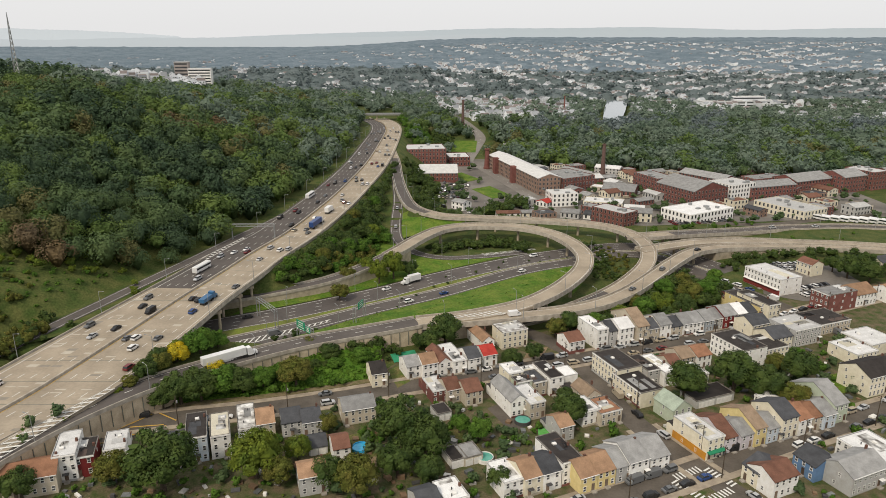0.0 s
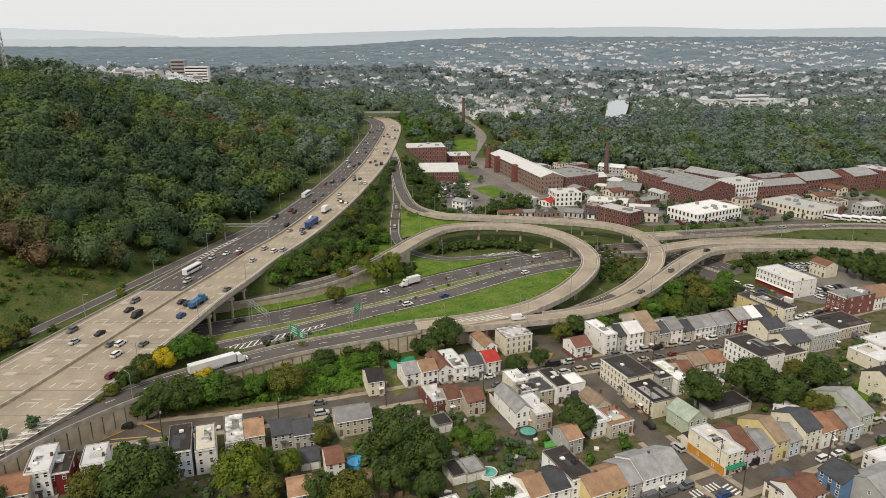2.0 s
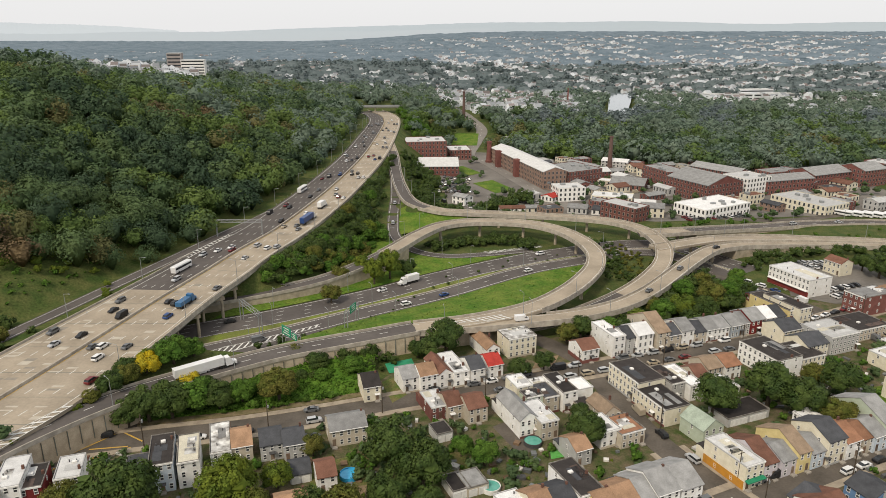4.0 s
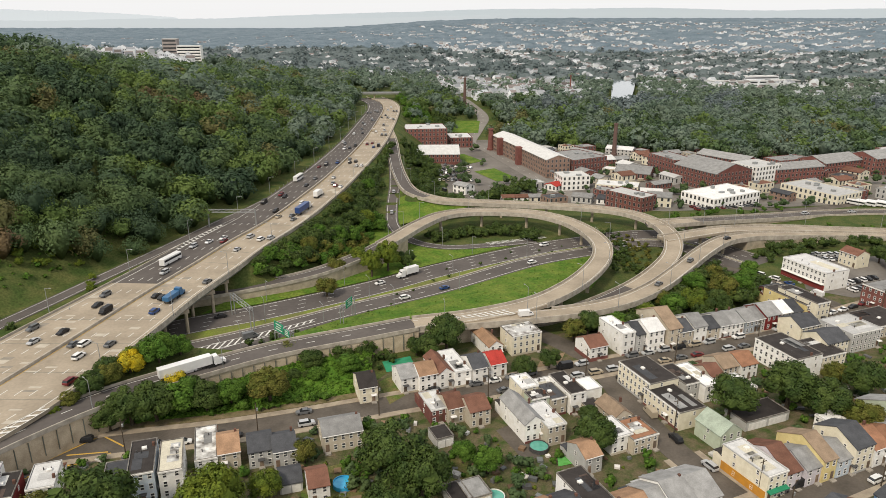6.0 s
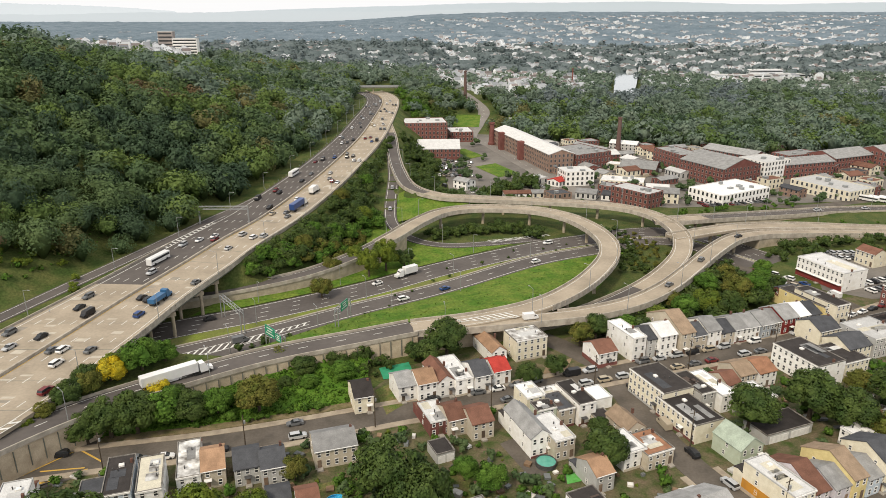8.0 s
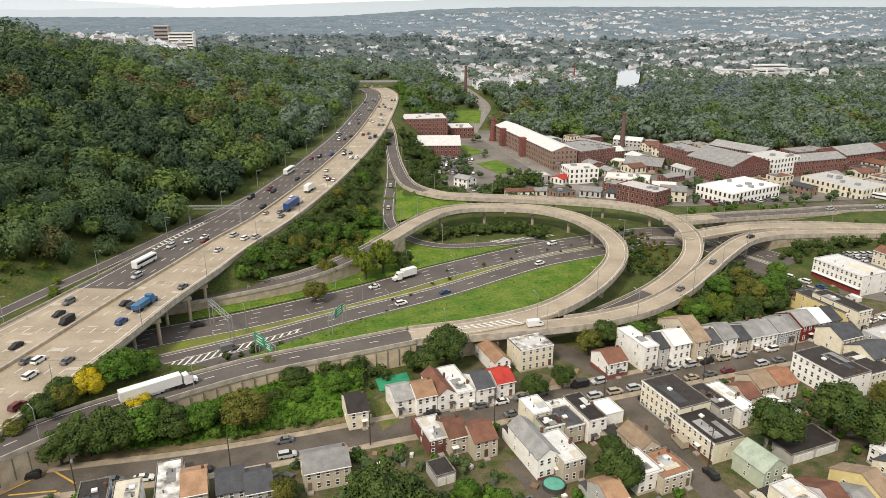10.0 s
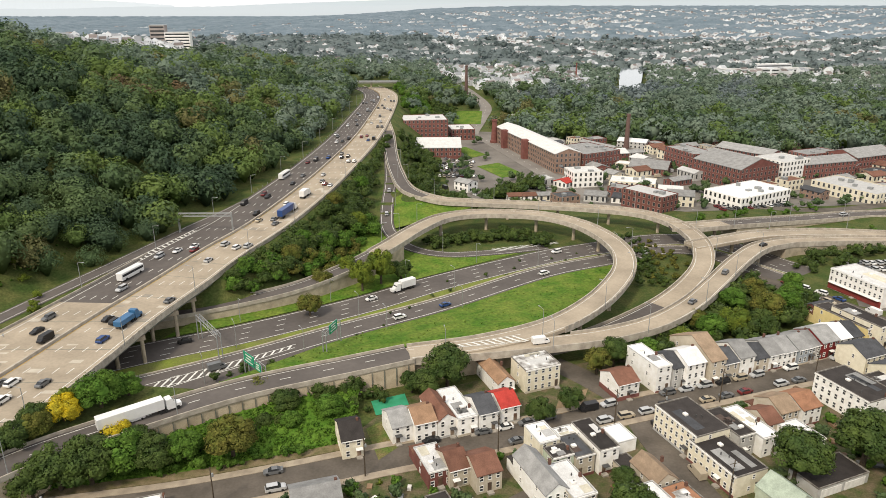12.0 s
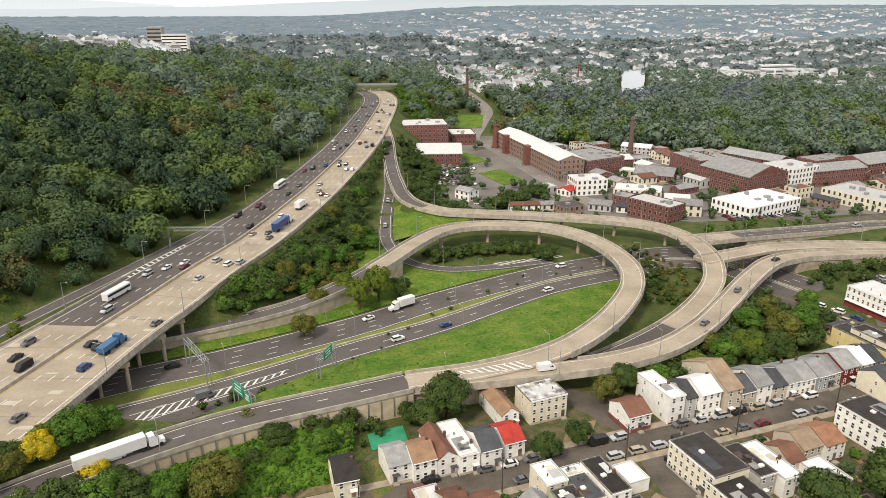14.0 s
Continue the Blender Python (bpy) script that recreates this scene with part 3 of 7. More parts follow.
# grass of the interchange
lo = resample(R19E, 40, measure_line(R19E)[44], measure_line(R19E)[86])
up_line = np.vstack([shift(RAMP_S, 4.9)[52:-1], shift(LOOP, 4.3)[1:44]])
up = resample(up_line, 40)
fade = np.clip((up[:, 0] - 25) / 28, 0, 1)
up[:, 2] = (up[:, 2] - 0.25) * (1 - fade) + 0.15 * fade
LAWN = (shift(lo, -5.5, 0.1), up)
band("lawn", LAWN[0], up, M["grass"], "bright green grass slope inside the loop ramp", 8)
lo = resample(R19E, 24, measure_line(R19E)[84], measure_line(R19E)[97])
up = resample(LOOP, 24, measure_line(LOOP)[42], measure_line(LOOP)[64]) * [1, 1, 0] + [0, 0, 0.12]
band("lawn", shift(lo, -5.5, 0.11), up, M["grass"], "bright green grass under the loop ramp", 4)
wa = resample(shift(R19W, 8.2), 40, 172, 262) * [1, 1, 0] + [0, 0, 0.14]
wb = resample(shift(RAMP_A, -3.6), 40, 122, 215)
band("lawn", wa, wb - [0, 0, 0.1], M["grass"], "bright green grass between expressway and ramp", 5)
ga = resample(shift(RAMP_A, 3.6), 40, 66, 132)
gb = resample(shift(RAMP_O, -2.2), 40, 150, 226)
band("lawn", ga - [0, 0, 0.05], gb - [0, 0, 1.4], M["grass"], "bright green grass triangle between two ramps", 6)
la = resample(shift(EXIT_L, 3.6), 30, 100, 185)
i0 = int(np.argmin(np.abs(HWY_L[:, 1] - 312)))
i1 = int(np.argmin(np.abs(HWY_L[:, 1] - 238)))
lb = resample(HWY_L[i1:i0][::-1], 30)
band("verge", la - [0, 0, 0.08], shift(lb, 0) - [0, 0, 0.25], M["ground"], "rough grass verge between highway and exit ramp", 4)


def drape(name, line_a, line_b, material, label, rows, cols, category, dz=0.06):
    a, b = resample(np.array(line_a, float), cols), resample(np.array(line_b, float), cols)
    V = np.vstack([a + (b - a) * r / rows for r in range(rows + 1)])
    V[:, 2] = height(V[:, 0], V[:, 1]) + dz
    F = [(r * cols + i, r * cols + i + 1, (r + 1) * cols + i + 1, (r + 1) * cols + i) for r in range(rows) for i in range(cols - 1)]
    return kind(mesh_ob(name, V, F, material, None, True), label, category)


# streets and yards
def street(name, line, w, label, dz=0.08, walk_w=2.2):
    ob = kind(strip(name, shift(line, w / 2, dz), shift(line, -w / 2, dz), M["street"], None, 0.15), label, "street")
    for sgn in (1, -1):
        v, f = bar(line, sgn * (w / 2 + walk_w / 2), walk_w, -0.1, dz + 0.13)
        kind(mesh_ob("pavement", v, f, M["pavement"]), "grey concrete pavement with a kerb", "pavement")
    return ob


st_a = street("street_along", ST_A, 8.6, "worn asphalt street lined with row houses")
v, f = bar(ST_A[23:57], 8.2, 2.8, -0.05, 0.20)
kind(mesh_ob("dirt_verge", v, f, mat("littered_dirt", (0.20, 0.155, 0.095), (0.10, 0.095, 0.04), 0.5, 0.95, grain=0.6, bump=0.5)), "littered bare dirt verge beside a street", "verge")
st_b = kind(strip("street_cross", shift(ST_B, 4.0, 0.09), shift(ST_B, -4.0, 0.09), M["street"], None, 0.15), "worn asphalt cross street with patched repairs", "street")
st_c = street("street_south", ST_C, 9.0, "worn asphalt street with zebra crossings")
for off in (4.9, -4.9):
    v, f = bar(ST_B[52:-14], off, 1.8, -0.1, 0.215)
    kind(mesh_ob("pavement", v, f, M["pavement"]), "grey concrete pavement with a kerb", "pavement")
n_y = 60
xs_ = np.linspace(-150, 260, n_y)
ya = np.stack([xs_, 0 * xs_ - 120, 0 * xs_ + 0.02], 1)
north = np.interp(xs_, [-150, -22, -15, 15, 140, 260], [192, 222, 240, 254, 290, 340])
yb = np.stack([xs_, north, 0 * xs_ + 0.02], 1)
band("yards", ya, yb, M["town"], "back yards of worn grass, dirt and paving", 60, "yard")
ST_F = spline([(118, 338, 0), (132, 322, 0), (143, 308, 0), (152, 288, 0), (160, 268, 0), (170, 240, 0)])
kind(strip("street_shops", shift(ST_F, 4.2, 0.10), shift(ST_F, -4.2, 0.10), M["street"], None, 0.15), "worn asphalt street in front of shops", "street")
drape("corner_lot", [(150, 304, 0), (166, 294, 0), (205, 312, 0)], [(168, 352, 0), (186, 352, 0), (205, 345, 0)], M["lotgrey"], "asphalt car park behind a white shop building", 8, 12, "car park", 0.12)
drape("corner_lot", [(122, 312, 0), (140, 300, 0)], [(130, 330, 0), (141, 318, 0)], M["town"], "bare brown dirt lot beside a street", 4, 4, "lot", 0.05)
drape("side_lawn", [(130, 209.3, 0), (145.5, 213.2, 0)], [(133.3, 222.2, 0), (153.8, 229.2, 0)], M["grass"], "bright green lawn between back yards", 4, 4, "grass", 0.1)
M["yardgrass"] = mat("worn_grass", (0.072, 0.115, 0.024), (0.15, 0.125, 0.055), 0.35, 0.95, grain=0.7, bump=0.7, fine=6)
M["dirt"] = mat("bare_dirt", (0.26, 0.185, 0.115), (0.17, 0.13, 0.08), 0.5, 0.95, grain=0.5, bump=0.5)
drape("yard_lawn", [(-20, 227, 0), (-15.6, 214, 0)], [(-14.6, 232, 0), (-9.6, 221, 0)], M["yardgrass"], "worn tan and green grass beside a cream house", 6, 8, "grass", 0.11)
drape("yard_lawn", [(1.5, 173, 0), (10.6, 177, 0)], [(1.5, 189.5, 0), (10, 192, 0)], M["yardgrass"], "patchy lawn behind row houses", 8, 6, "grass", 0.11)
drape("yard_lawn", [(-33, 170, 0), (-18, 174, 0)], [(-35, 182, 0), (-20, 188, 0)], M["yardgrass"], "worn back-yard grass round a blue pool", 8, 8, "grass", 0.11)
drape("dirt_patch", [(29, 233, 0), (37, 236.5, 0)], [(32.5, 243, 0), (41, 247, 0)], M["dirt"], "bare brown dirt between two street trees", 6, 6, "lot", 0.11)
drape("dirt_patch", [(52.8, 241.5, 0), (55.4, 242.6, 0)], [(50.2, 249, 0), (53.2, 250, 0)], M["dirt"], "dirt side yard beside a white house", 4, 3, "lot", 0.12)
drape("dirt_patch", [(-32, 160, 0), (-20, 165, 0)], [(-33, 170, 0), (-19, 174, 0)], M["dirt"], "bare brown dirt in a back yard", 6, 6, "lot", 0.10)
drape("artificial_turf", [(29, 184.6, 0), (33.4, 186, 0)], [(29.4, 190.4, 0), (34.2, 192, 0)], mat("bright_turf", (0.07, 0.27, 0.05), (0.12, 0.36, 0.10), 0.8, 0.9, grain=0.3), "bright green turf mat beside a round pool", 3, 3, "turf", 0.14)
drape("driveway", [(21.1, 185.9, 0), (14.4, 200.6, 0)], [(25.1, 189.2, 0), (17.9, 203.0, 0)], M["street"], "narrow asphalt drive between white houses", 6, 6, "drive", 0.09)
# zebra crossings at the corner
zebra = thing("zebra_crossings", "white ladder-striped zebra crossings round a street corner", "crossing")
tagged(zebra, kind="structure")
for x0, y0, x1, y1 in ((63.5, 163.5, 72, 167.8), (73.5, 168, 79, 160), (77.5, 158.5, 70.5, 154.5), (68.5, 154.5, 63, 162)):
    t = np.array([x1 - x0, y1 - y0])
    L_ = np.linalg.norm(t)
    t /= L_
    nn = np.array([-t[1], t[0]]) * 1.3
    for d in np.arange(0.4, L_, 1.2):
        p0_, p1_ = np.array([x0, y0]) + t * d, np.array([x0, y0]) + t * (d + 0.55)
        mesh_ob("stripe", [(*(p0_ - nn), 0.115), (*(p1_ - nn), 0.115), (*(p1_ + nn), 0.115), (*(p0_ + nn), 0.115)], [(0, 1, 2, 3)], M["paint"], zebra)
# the closed lot with yellow lines under the retaining wall
lot = kind(mesh_ob("closed_lot", [(-122, 160, 0.06), (-113, 168, 0.06), (-101, 190, 0.06), (-88, 203, 0.06), (-70, 203, 0.06), (-84, 189, 0.06), (-112, 170, 0.06)], [(0, 6, 5, 4, 3, 2, 1)], M["street"]),
           "cracked asphalt lot with yellow hatching below the wall", "lot")
for x0, y0, x1, y1 in ((-118, 165, -100, 188), (-100, 188, -92, 198), (-92, 198, -84, 193), (-104, 180, -98, 180.5), (-101, 184, -92, 185.5), (-97, 189, -87, 190.5), (-112, 173.5, -86, 190)):
    t = np.array([x1 - x0, y1 - y0], float)
    t /= np.linalg.norm(t)
    nn = np.array([-t[1], t[0]]) * 0.24
    mesh_ob("yellow_line", [(x0 - nn[0], y0 - nn[1], 0.11), (x1 - nn[0], y1 - nn[1], 0.11), (x1 + nn[0], y1 + nn[1], 0.11), (x0 + nn[0], y0 + nn[1], 0.11)], [(0, 1, 2, 3)], M["yellow"], lot)


drape("mill_ground", [(4, 470, 0), (60, 452, 0), (130, 430, 0), (330, 470, 0)], [(-10, 700, 0), (60, 690, 0), (130, 640, 0), (330, 590, 0)], M["lotgrey"], "grey paved yards and car parks round old mills", 40, 60, "yard", 0.1)
ST_M = spline([(100, 455, 0), (84, 480, 0), (66, 540, 0), (50, 600, 0), (38, 645, 0), (24, 678, 0), (34, 740, 0), (42, 790, 0), (30, 850, 0), (10, 930, 0)])
ST_M[:, 2] = height(ST_M[:, 0], ST_M[:, 1]) + 0.25
M["pale_street"] = mat("pale_street", (0.22, 0.205, 0.185), (0.17, 0.155, 0.14), 0.05, 0.9, grain=0.2)
sm = kind(strip("mill_street", shift(ST_M, 6), shift(ST_M, -6), M["pale_street"], None, 0.3), "asphalt street climbing past a long mill", "street")
dashes("lane_line", ST_M, [0], sm)
ST_N = spline([(84, 470, 0), (130, 462, 0), (200, 432, 0), (260, 455, 0), (340, 480, 0)])
ST_N[:, 2] = height(ST_N[:, 0], ST_N[:, 1]) + 0.22
kind(strip("mill_front_street", shift(ST_N, 5), shift(ST_N, -5), M["street"], None, 0.3), "asphalt street in front of the mills", "street")
LAWNS = (((23, 554), (38, 520), (54, 530), (39, 566)), ((8, 615), (21, 583), (32, 594), (17, 624)))
for a, b, c, d in LAWNS:
    drape("sports_lawn", [(*b, 0), (*c, 0)], [(*a, 0), (*d, 0)], M["grass"], "small bright green lawn beside a car park", 6, 6, "grass", 0.3)


# ---- trees ----
def crown(rng, leaves, squash=0.8, size=0.13, lumps_n=9, cores=9, mm=6, small=1.0):
    """A crown of unit radius: overlapping lumps of many small leaf sprays round a few dark cores."""
    lumps = [(np.zeros(3), 0.62)]
    for i in range(lumps_n):
        a, e = rng.uniform(0, 6.28), rng.uniform(-0.35, 1.2)
        r = rng.uniform(0.30, 0.52) * small
        lumps.append((np.array([math.cos(a) * math.cos(e), math.sin(a) * math.cos(e), math.sin(e)]) * (0.98 - r), r))
    vs, fs, ns = [], [], []
    for q in range(leaves):
        c, r = lumps[1 + q % lumps_n] if q % 10 else lumps[0]
        d = rng.normal(size=3)
        d[2] = abs(d[2]) * 0.9 + d[2] * 0.35
        d /= np.linalg.norm(d)
        p = c + d * r * rng.uniform(0.86, 1.22)
        nrm = d + rng.normal(size=3) * 0.25
        nrm /= np.linalg.norm(nrm)
        t = np.cross(nrm, rng.normal(size=3))
        t /= np.linalg.norm(t)
        b = np.cross(nrm, t)
        s = size * rng.uniform(0.6, 1.4)
        k = len(vs)
        vs += [p - t * s, p + t * s * 0.8 - b * s * 0.8, p + t * s * 0.5 + b * s]
        fs.append((k, k + 1, k + 2))
        ns += [d * 0.6 + p * 0.5 + nrm * 0.25] * 3
    for c, r in lumps[:cores]:
        k, m = len(vs), mm
        for ring in (-0.7, 0.0, 0.68):
            for j in range(m):
                a = 6.2832 * (j + ring) / m
                rr = r * 0.86 * math.sqrt(1 - ring * ring)
                vs.append(c + np.array([rr * math.cos(a), rr * math.sin(a), r * 0.86 * ring]) * rng.uniform(0.88, 1.08))
                ns.append(vs[-1] - c * 0.5)
        for s in range(2):
            for j in range(m):
                j2 = (j + 1) % m
                u, v, w, x = k + s * m + j, k + s * m + j2, k + s * m + m + j2, k + s * m + m + j
                fs += [(u, v, w), (u, w, x)]
        fs += [(k + 2 * m, k + 2 * m + j, k + 2 * m + j + 1) for j in range(1, m - 1)]
    ns = np.array(ns)
    return np.array(vs) * [1, 1, squash], np.array(fs), ns / np.linalg.norm(ns, axis=1)[:, None]


def dome(rng, leaves, size=0.13, lumps_n=16):
    """A woodland crown of unit radius: a dome of leafy lumps made of small sprays, over one low core."""
    lumps = []
    for i in range(lumps_n):
        a, e = 2.4 * i + rng.uniform(-0.5, 0.5), math.asin(-0.24 + 1.21 * (i + 0.5) / lumps_n)
        r = rng.uniform(0.26, 0.42)
        lumps.append((np.array([math.cos(a) * math.cos(e), math.sin(a) * math.cos(e), math.sin(e)]) * rng.uniform(0.58, 0.86), r))
    vs, fs, ns = [], [], []
    for q in range(leaves):
        c, r = lumps[q % lumps_n]
        d = rng.normal(size=3) + c * 0.9
        d[2] += 0.35
        d /= np.linalg.norm(d)
        p = c + d * r * rng.uniform(0.8, 1.2)
        nrm = d + c * 0.4 + rng.normal(size=3) * 0.2
        nrm /= np.linalg.norm(nrm)
        t = np.cross(nrm, rng.normal(size=3))
        t /= np.linalg.norm(t)
        b = np.cross(nrm, t)
        s = size * rng.uniform(0.6, 1.35)
        k = len(vs)
        vs += [p - t * s, p + t * s * 0.8 - b * s * 0.8, p + t * s * 0.5 + b * s]
        fs.append((k, k + 1, k + 2))
        ns += [d * 0.6 + p * 0.5 + nrm * 0.25] * 3
    k, m = len(vs), 7
    for z, rr in ((-0.95, 0.07), (-0.4, 0.40), (0.42, 0.56)):
        vs += [np.array([rr * math.cos(6.2832 * j / m), rr * math.sin(6.2832 * j / m), z]) for j in range(m)]
        ns += vs[-m:]
    for s in range(2):
        for j in range(m):
            u, v, w, x = k + s * m + j, k + s * m + (j + 1) % m, k + s * m + m + (j + 1) % m, k + s * m + m + j
            fs += [(u, v, w), (u, w, x)]
    fs += [(k + 2 * m, k + 2 * m + j, k + 2 * m + j + 1) for j in range(1, m - 1)]
    ns = np.array(ns)
    return np.array(vs) * [1, 1, 0.82], np.array(fs), ns / np.linalg.norm(ns, axis=1)[:, None]


def woods(name, places, radii, templates, material, label, rng, lift=0.55):
    """Many crowns joined into one mesh, standing on the ground."""
    V, F, N, k = [], [], [], 0
    for (x, y, z), r in zip(places, radii):
        tv, tf, tn = templates[rng.integers(len(templates))]
        a = rng.uniform(0, 6.28)
        N.append(np.stack([tn[:, 0] * math.cos(a) - tn[:, 1] * math.sin(a), tn[:, 0] * math.sin(a) + tn[:, 1] * math.cos(a), tn[:, 2]], 1))
        ca, sa = math.cos(a) * r, math.sin(a) * r
        hh = r * rng.uniform(0.9, 1.35)
        v = np.stack([tv[:, 0] * ca - tv[:, 1] * sa + x, tv[:, 0] * sa + tv[:, 1] * ca + y, tv[:, 2] * hh + z + r * lift + rng.uniform(0.0, 0.6) * r], 1)
        V.append(v)
        F.append(tf + k)
        k += len(tv)
    ob = quads_ob(name, np.vstack(V), np.vstack(F), material, None, np.vstack(N))
    return tagged(ob, label, "woods", kind="stuff")


def mixed_woods(name, places, radii, templates, label, rng, shares, lift=0.55):
    """Woods whose trees differ in tone: one joined mesh for each tone."""
    x, y = places[:, 0], places[:, 1]
    pick = rng.random(len(places)) * 0.6 + 0.22 * np.sin(x * 0.045 + y * 0.02) * np.sin(y * 0.05 - x * 0.015) + 0.2 * np.sin(x * 0.017 + 1.0) * np.sin(y * 0.019 + 0.5)
    pick = np.argsort(np.argsort(pick)) / len(places)
    radii = radii * (1 + 0.14 * np.sin(x * 0.06 - y * 0.03) * np.sin(y * 0.055))
    lo_ = 0.0
    for material, share, word in shares:
        sel = (pick >= lo_) & (pick < lo_ + share)
        lo_ += share
        woods(name, places[sel], radii[sel], templates, material, "%s %s" % (word, label), rng, lift)


SHARES = ((M["leaf_dark"], 0.27, "dark green"), (M["leaf"], 0.41, "mid-green"), (M["leaf_light"], 0.22, "light green"), (M["leaf_olive"], 0.075, "olive"), (M["leaf_brown"], 0.025, "browning"))
rng = np.random.default_rng(5)
T_MID = [dome(rng, 290, 0.116, 20) for _ in range(8)]
T_DOT0 = [crown(rng, 26, size=0.30, lumps_n=4, cores=1, mm=5) for _ in range(4)]
T_NEAR = [crown(rng, 230, size=0.078, lumps_n=12, cores=8, mm=5, small=0.85) for _ in range(6)]
T_FAR = [crown(rng, 40, size=0.17, lumps_n=5, cores=5, mm=5) for _ in range(4)]
T_BELT = [dome(rng, 180, 0.142, 14) for _ in range(8)]


def scatter(x0, x1, y0, y1, gap, keep, rng, jitter=0.45):
    """Jittered places on a triangular grid for which keep(x, y) holds."""
    xs, ys = np.arange(x0, x1, gap), np.arange(y0, y1, gap * 0.87)
    X, Y = np.meshgrid(xs, ys)
    X[1::2] += gap / 2
    X = (X + rng.uniform(-jitter, jitter, X.shape) * gap).ravel()
    Y = (Y + rng.uniform(-jitter, jitter, Y.shape) * gap).ravel()
    ok = keep(X, Y)
    X, Y = X[ok], Y[ok]
    return np.stack([X, Y, height(X, Y)], 1)


def on_hill(x, y):
    xl, zl = along(HWY_L, y)
    d = xl - x
    edge = np.interp(x, [-420, -215, -160, -138, -122, -112], [272, 268, 277, 294, 326, 362])
    return (d > 10) & (d < 480) & (y > edge) & ~((x < -290) & (y > 905))


# tone shares of far woods; haze-coloured leaves gain share with distance
HAZY = ((M["leaf_dark"], 0.07, "dark green"), (M["leaf"], 0.21, "deep green"), (M["farleaf_hazed"], 0.54, "mid-green"), (M["leaf_light"], 0.14, "light green"), (M["leaf_olive"], 0.04, "olive"))
HAZIER = ((M["leaf"], 0.18, "deep green"), (M["farleaf_hazed"], 0.50, "mid-green"), (M["midleaf_hazed"], 0.32, "haze-tinted"))
T_EDGE = [dome(rng, 800, 0.068, 26) for _ in range(6)]
T_BACK = [dome(rng, 70, 0.22, 10) for _ in range(4)]
p = scatter(-700, -60, 180, 520, 9.6, on_hill, rng)
r = rng.triangular(4.2, 6.4, 9.8, len(p))
side = p[:, 0] < -75 - 0.64 * p[:, 1]
foot = (p[:, 1] < 345) & ~side
mixed_woods("hill_woods", p[foot], r[foot], T_EDGE, "broadleaf trees at the foot of the hill", rng, SHARES)
mixed_woods("hill_woods", p[~foot & ~side], r[~foot & ~side], T_MID, "broadleaf trees of the hillside woods", rng, SHARES)
mixed_woods("hill_woods", p[side], r[side], T_BACK, "broadleaf trees on the hill's far flank", rng, SHARES)
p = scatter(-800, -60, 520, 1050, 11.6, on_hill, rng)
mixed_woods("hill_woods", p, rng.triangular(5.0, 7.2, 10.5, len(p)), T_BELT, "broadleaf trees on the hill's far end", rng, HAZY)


# ---- materials of buildings ----
WALLS = {"white": (0.80, 0.795, 0.775), "cream": (0.68, 0.635, 0.51), "beige": (0.48, 0.43, 0.35), "grey": (0.42, 0.42, 0.41), "bluegrey": (0.33, 0.37, 0.41), "darkred": (0.16, 0.025, 0.025),
         "yellow": (0.66, 0.55, 0.27), "brick": (0.195, 0.082, 0.070), "brickt": (0.26, 0.175, 0.135), "stack": (0.13, 0.085, 0.075), "lilac": (0.56, 0.53, 0.57), "palegreen": (0.47, 0.53, 0.42), "paleblue": (0.52, 0.59, 0.66), "blue": (0.12, 0.21, 0.36)}
ROOFS = {"black": (0.045, 0.040, 0.038), "slate": (0.075, 0.078, 0.085), "grey": (0.27, 0.27, 0.265), "tan": (0.32, 0.20, 0.125), "tan2": (0.27, 0.20, 0.14), "brown": (0.17, 0.085, 0.06), "rust": (0.27, 0.14, 0.085),
         "red": (0.40, 0.05, 0.04), "white": (0.66, 0.66, 0.65), "white2": (0.50, 0.50, 0.49), "streak": (0.40, 0.39, 0.37), "cream": (0.50, 0.47, 0.38), "brownflat": (0.10, 0.075, 0.065), "palegreen": (0.36, 0.42, 0.34)}
WORDS = {"white": "white", "cream": "cream", "beige": "beige", "grey": "grey", "bluegrey": "blue-grey", "darkred": "dark red", "yellow": "pale yellow", "brick": "red brick", "brickt": "tan and red brick", "stack": "dark brown brick", "lilac": "pale lilac",
         "palegreen": "pale green", "paleblue": "pale blue", "blue": "blue", "black": "black", "slate": "dark slate", "tan": "tan", "tan2": "brown-grey", "brown": "brown", "rust": "rust-brown", "red": "bright red", "white2": "pale grey",
         "streak": "streaked silver", "brownflat": "dark brown"}


def brick_mat(name, c, w, hh):
    m = mat(name, c, [k * 0.72 for k in c], 0.35, 0.9, grain=0.25, obj=0.12)
    return m


def clad(name, c):
    """Painted clapboard: fine level lines in relief and a little dirt."""
    m = mat(name, c, [c[0] * 0.88, c[1] * 0.865, c[2] * 0.83], 0.7, 0.8, grain=0.12, obj=0.07, fine=6)
    n, l = m.node_tree.nodes, m.node_tree.links
    geo = n.new("ShaderNodeNewGeometry")
    sep = n.new("ShaderNodeSeparateXYZ")
    l.new(geo.outputs["Position"], sep.inputs[0])
    mul = n.new("ShaderNodeMath")
    mul.operation = "MULTIPLY"
    mul.inputs[1].default_value = 5.0
    l.new(sep.outputs["Z"], mul.inputs[0])
    fr = n.new("ShaderNodeMath")
    fr.operation = "FRACT"
    l.new(mul.outputs[0], fr.inputs[0])
    bp = n.new("ShaderNodeBump")
    bp.inputs["Strength"].default_value, bp.inputs["Distance"].default_value = 0.5, 0.03
    l.new(fr.outputs[0], bp.inputs["Height"])
    l.new(bp.outputs[0], n["Principled BSDF"].inputs["Normal"])
    return m


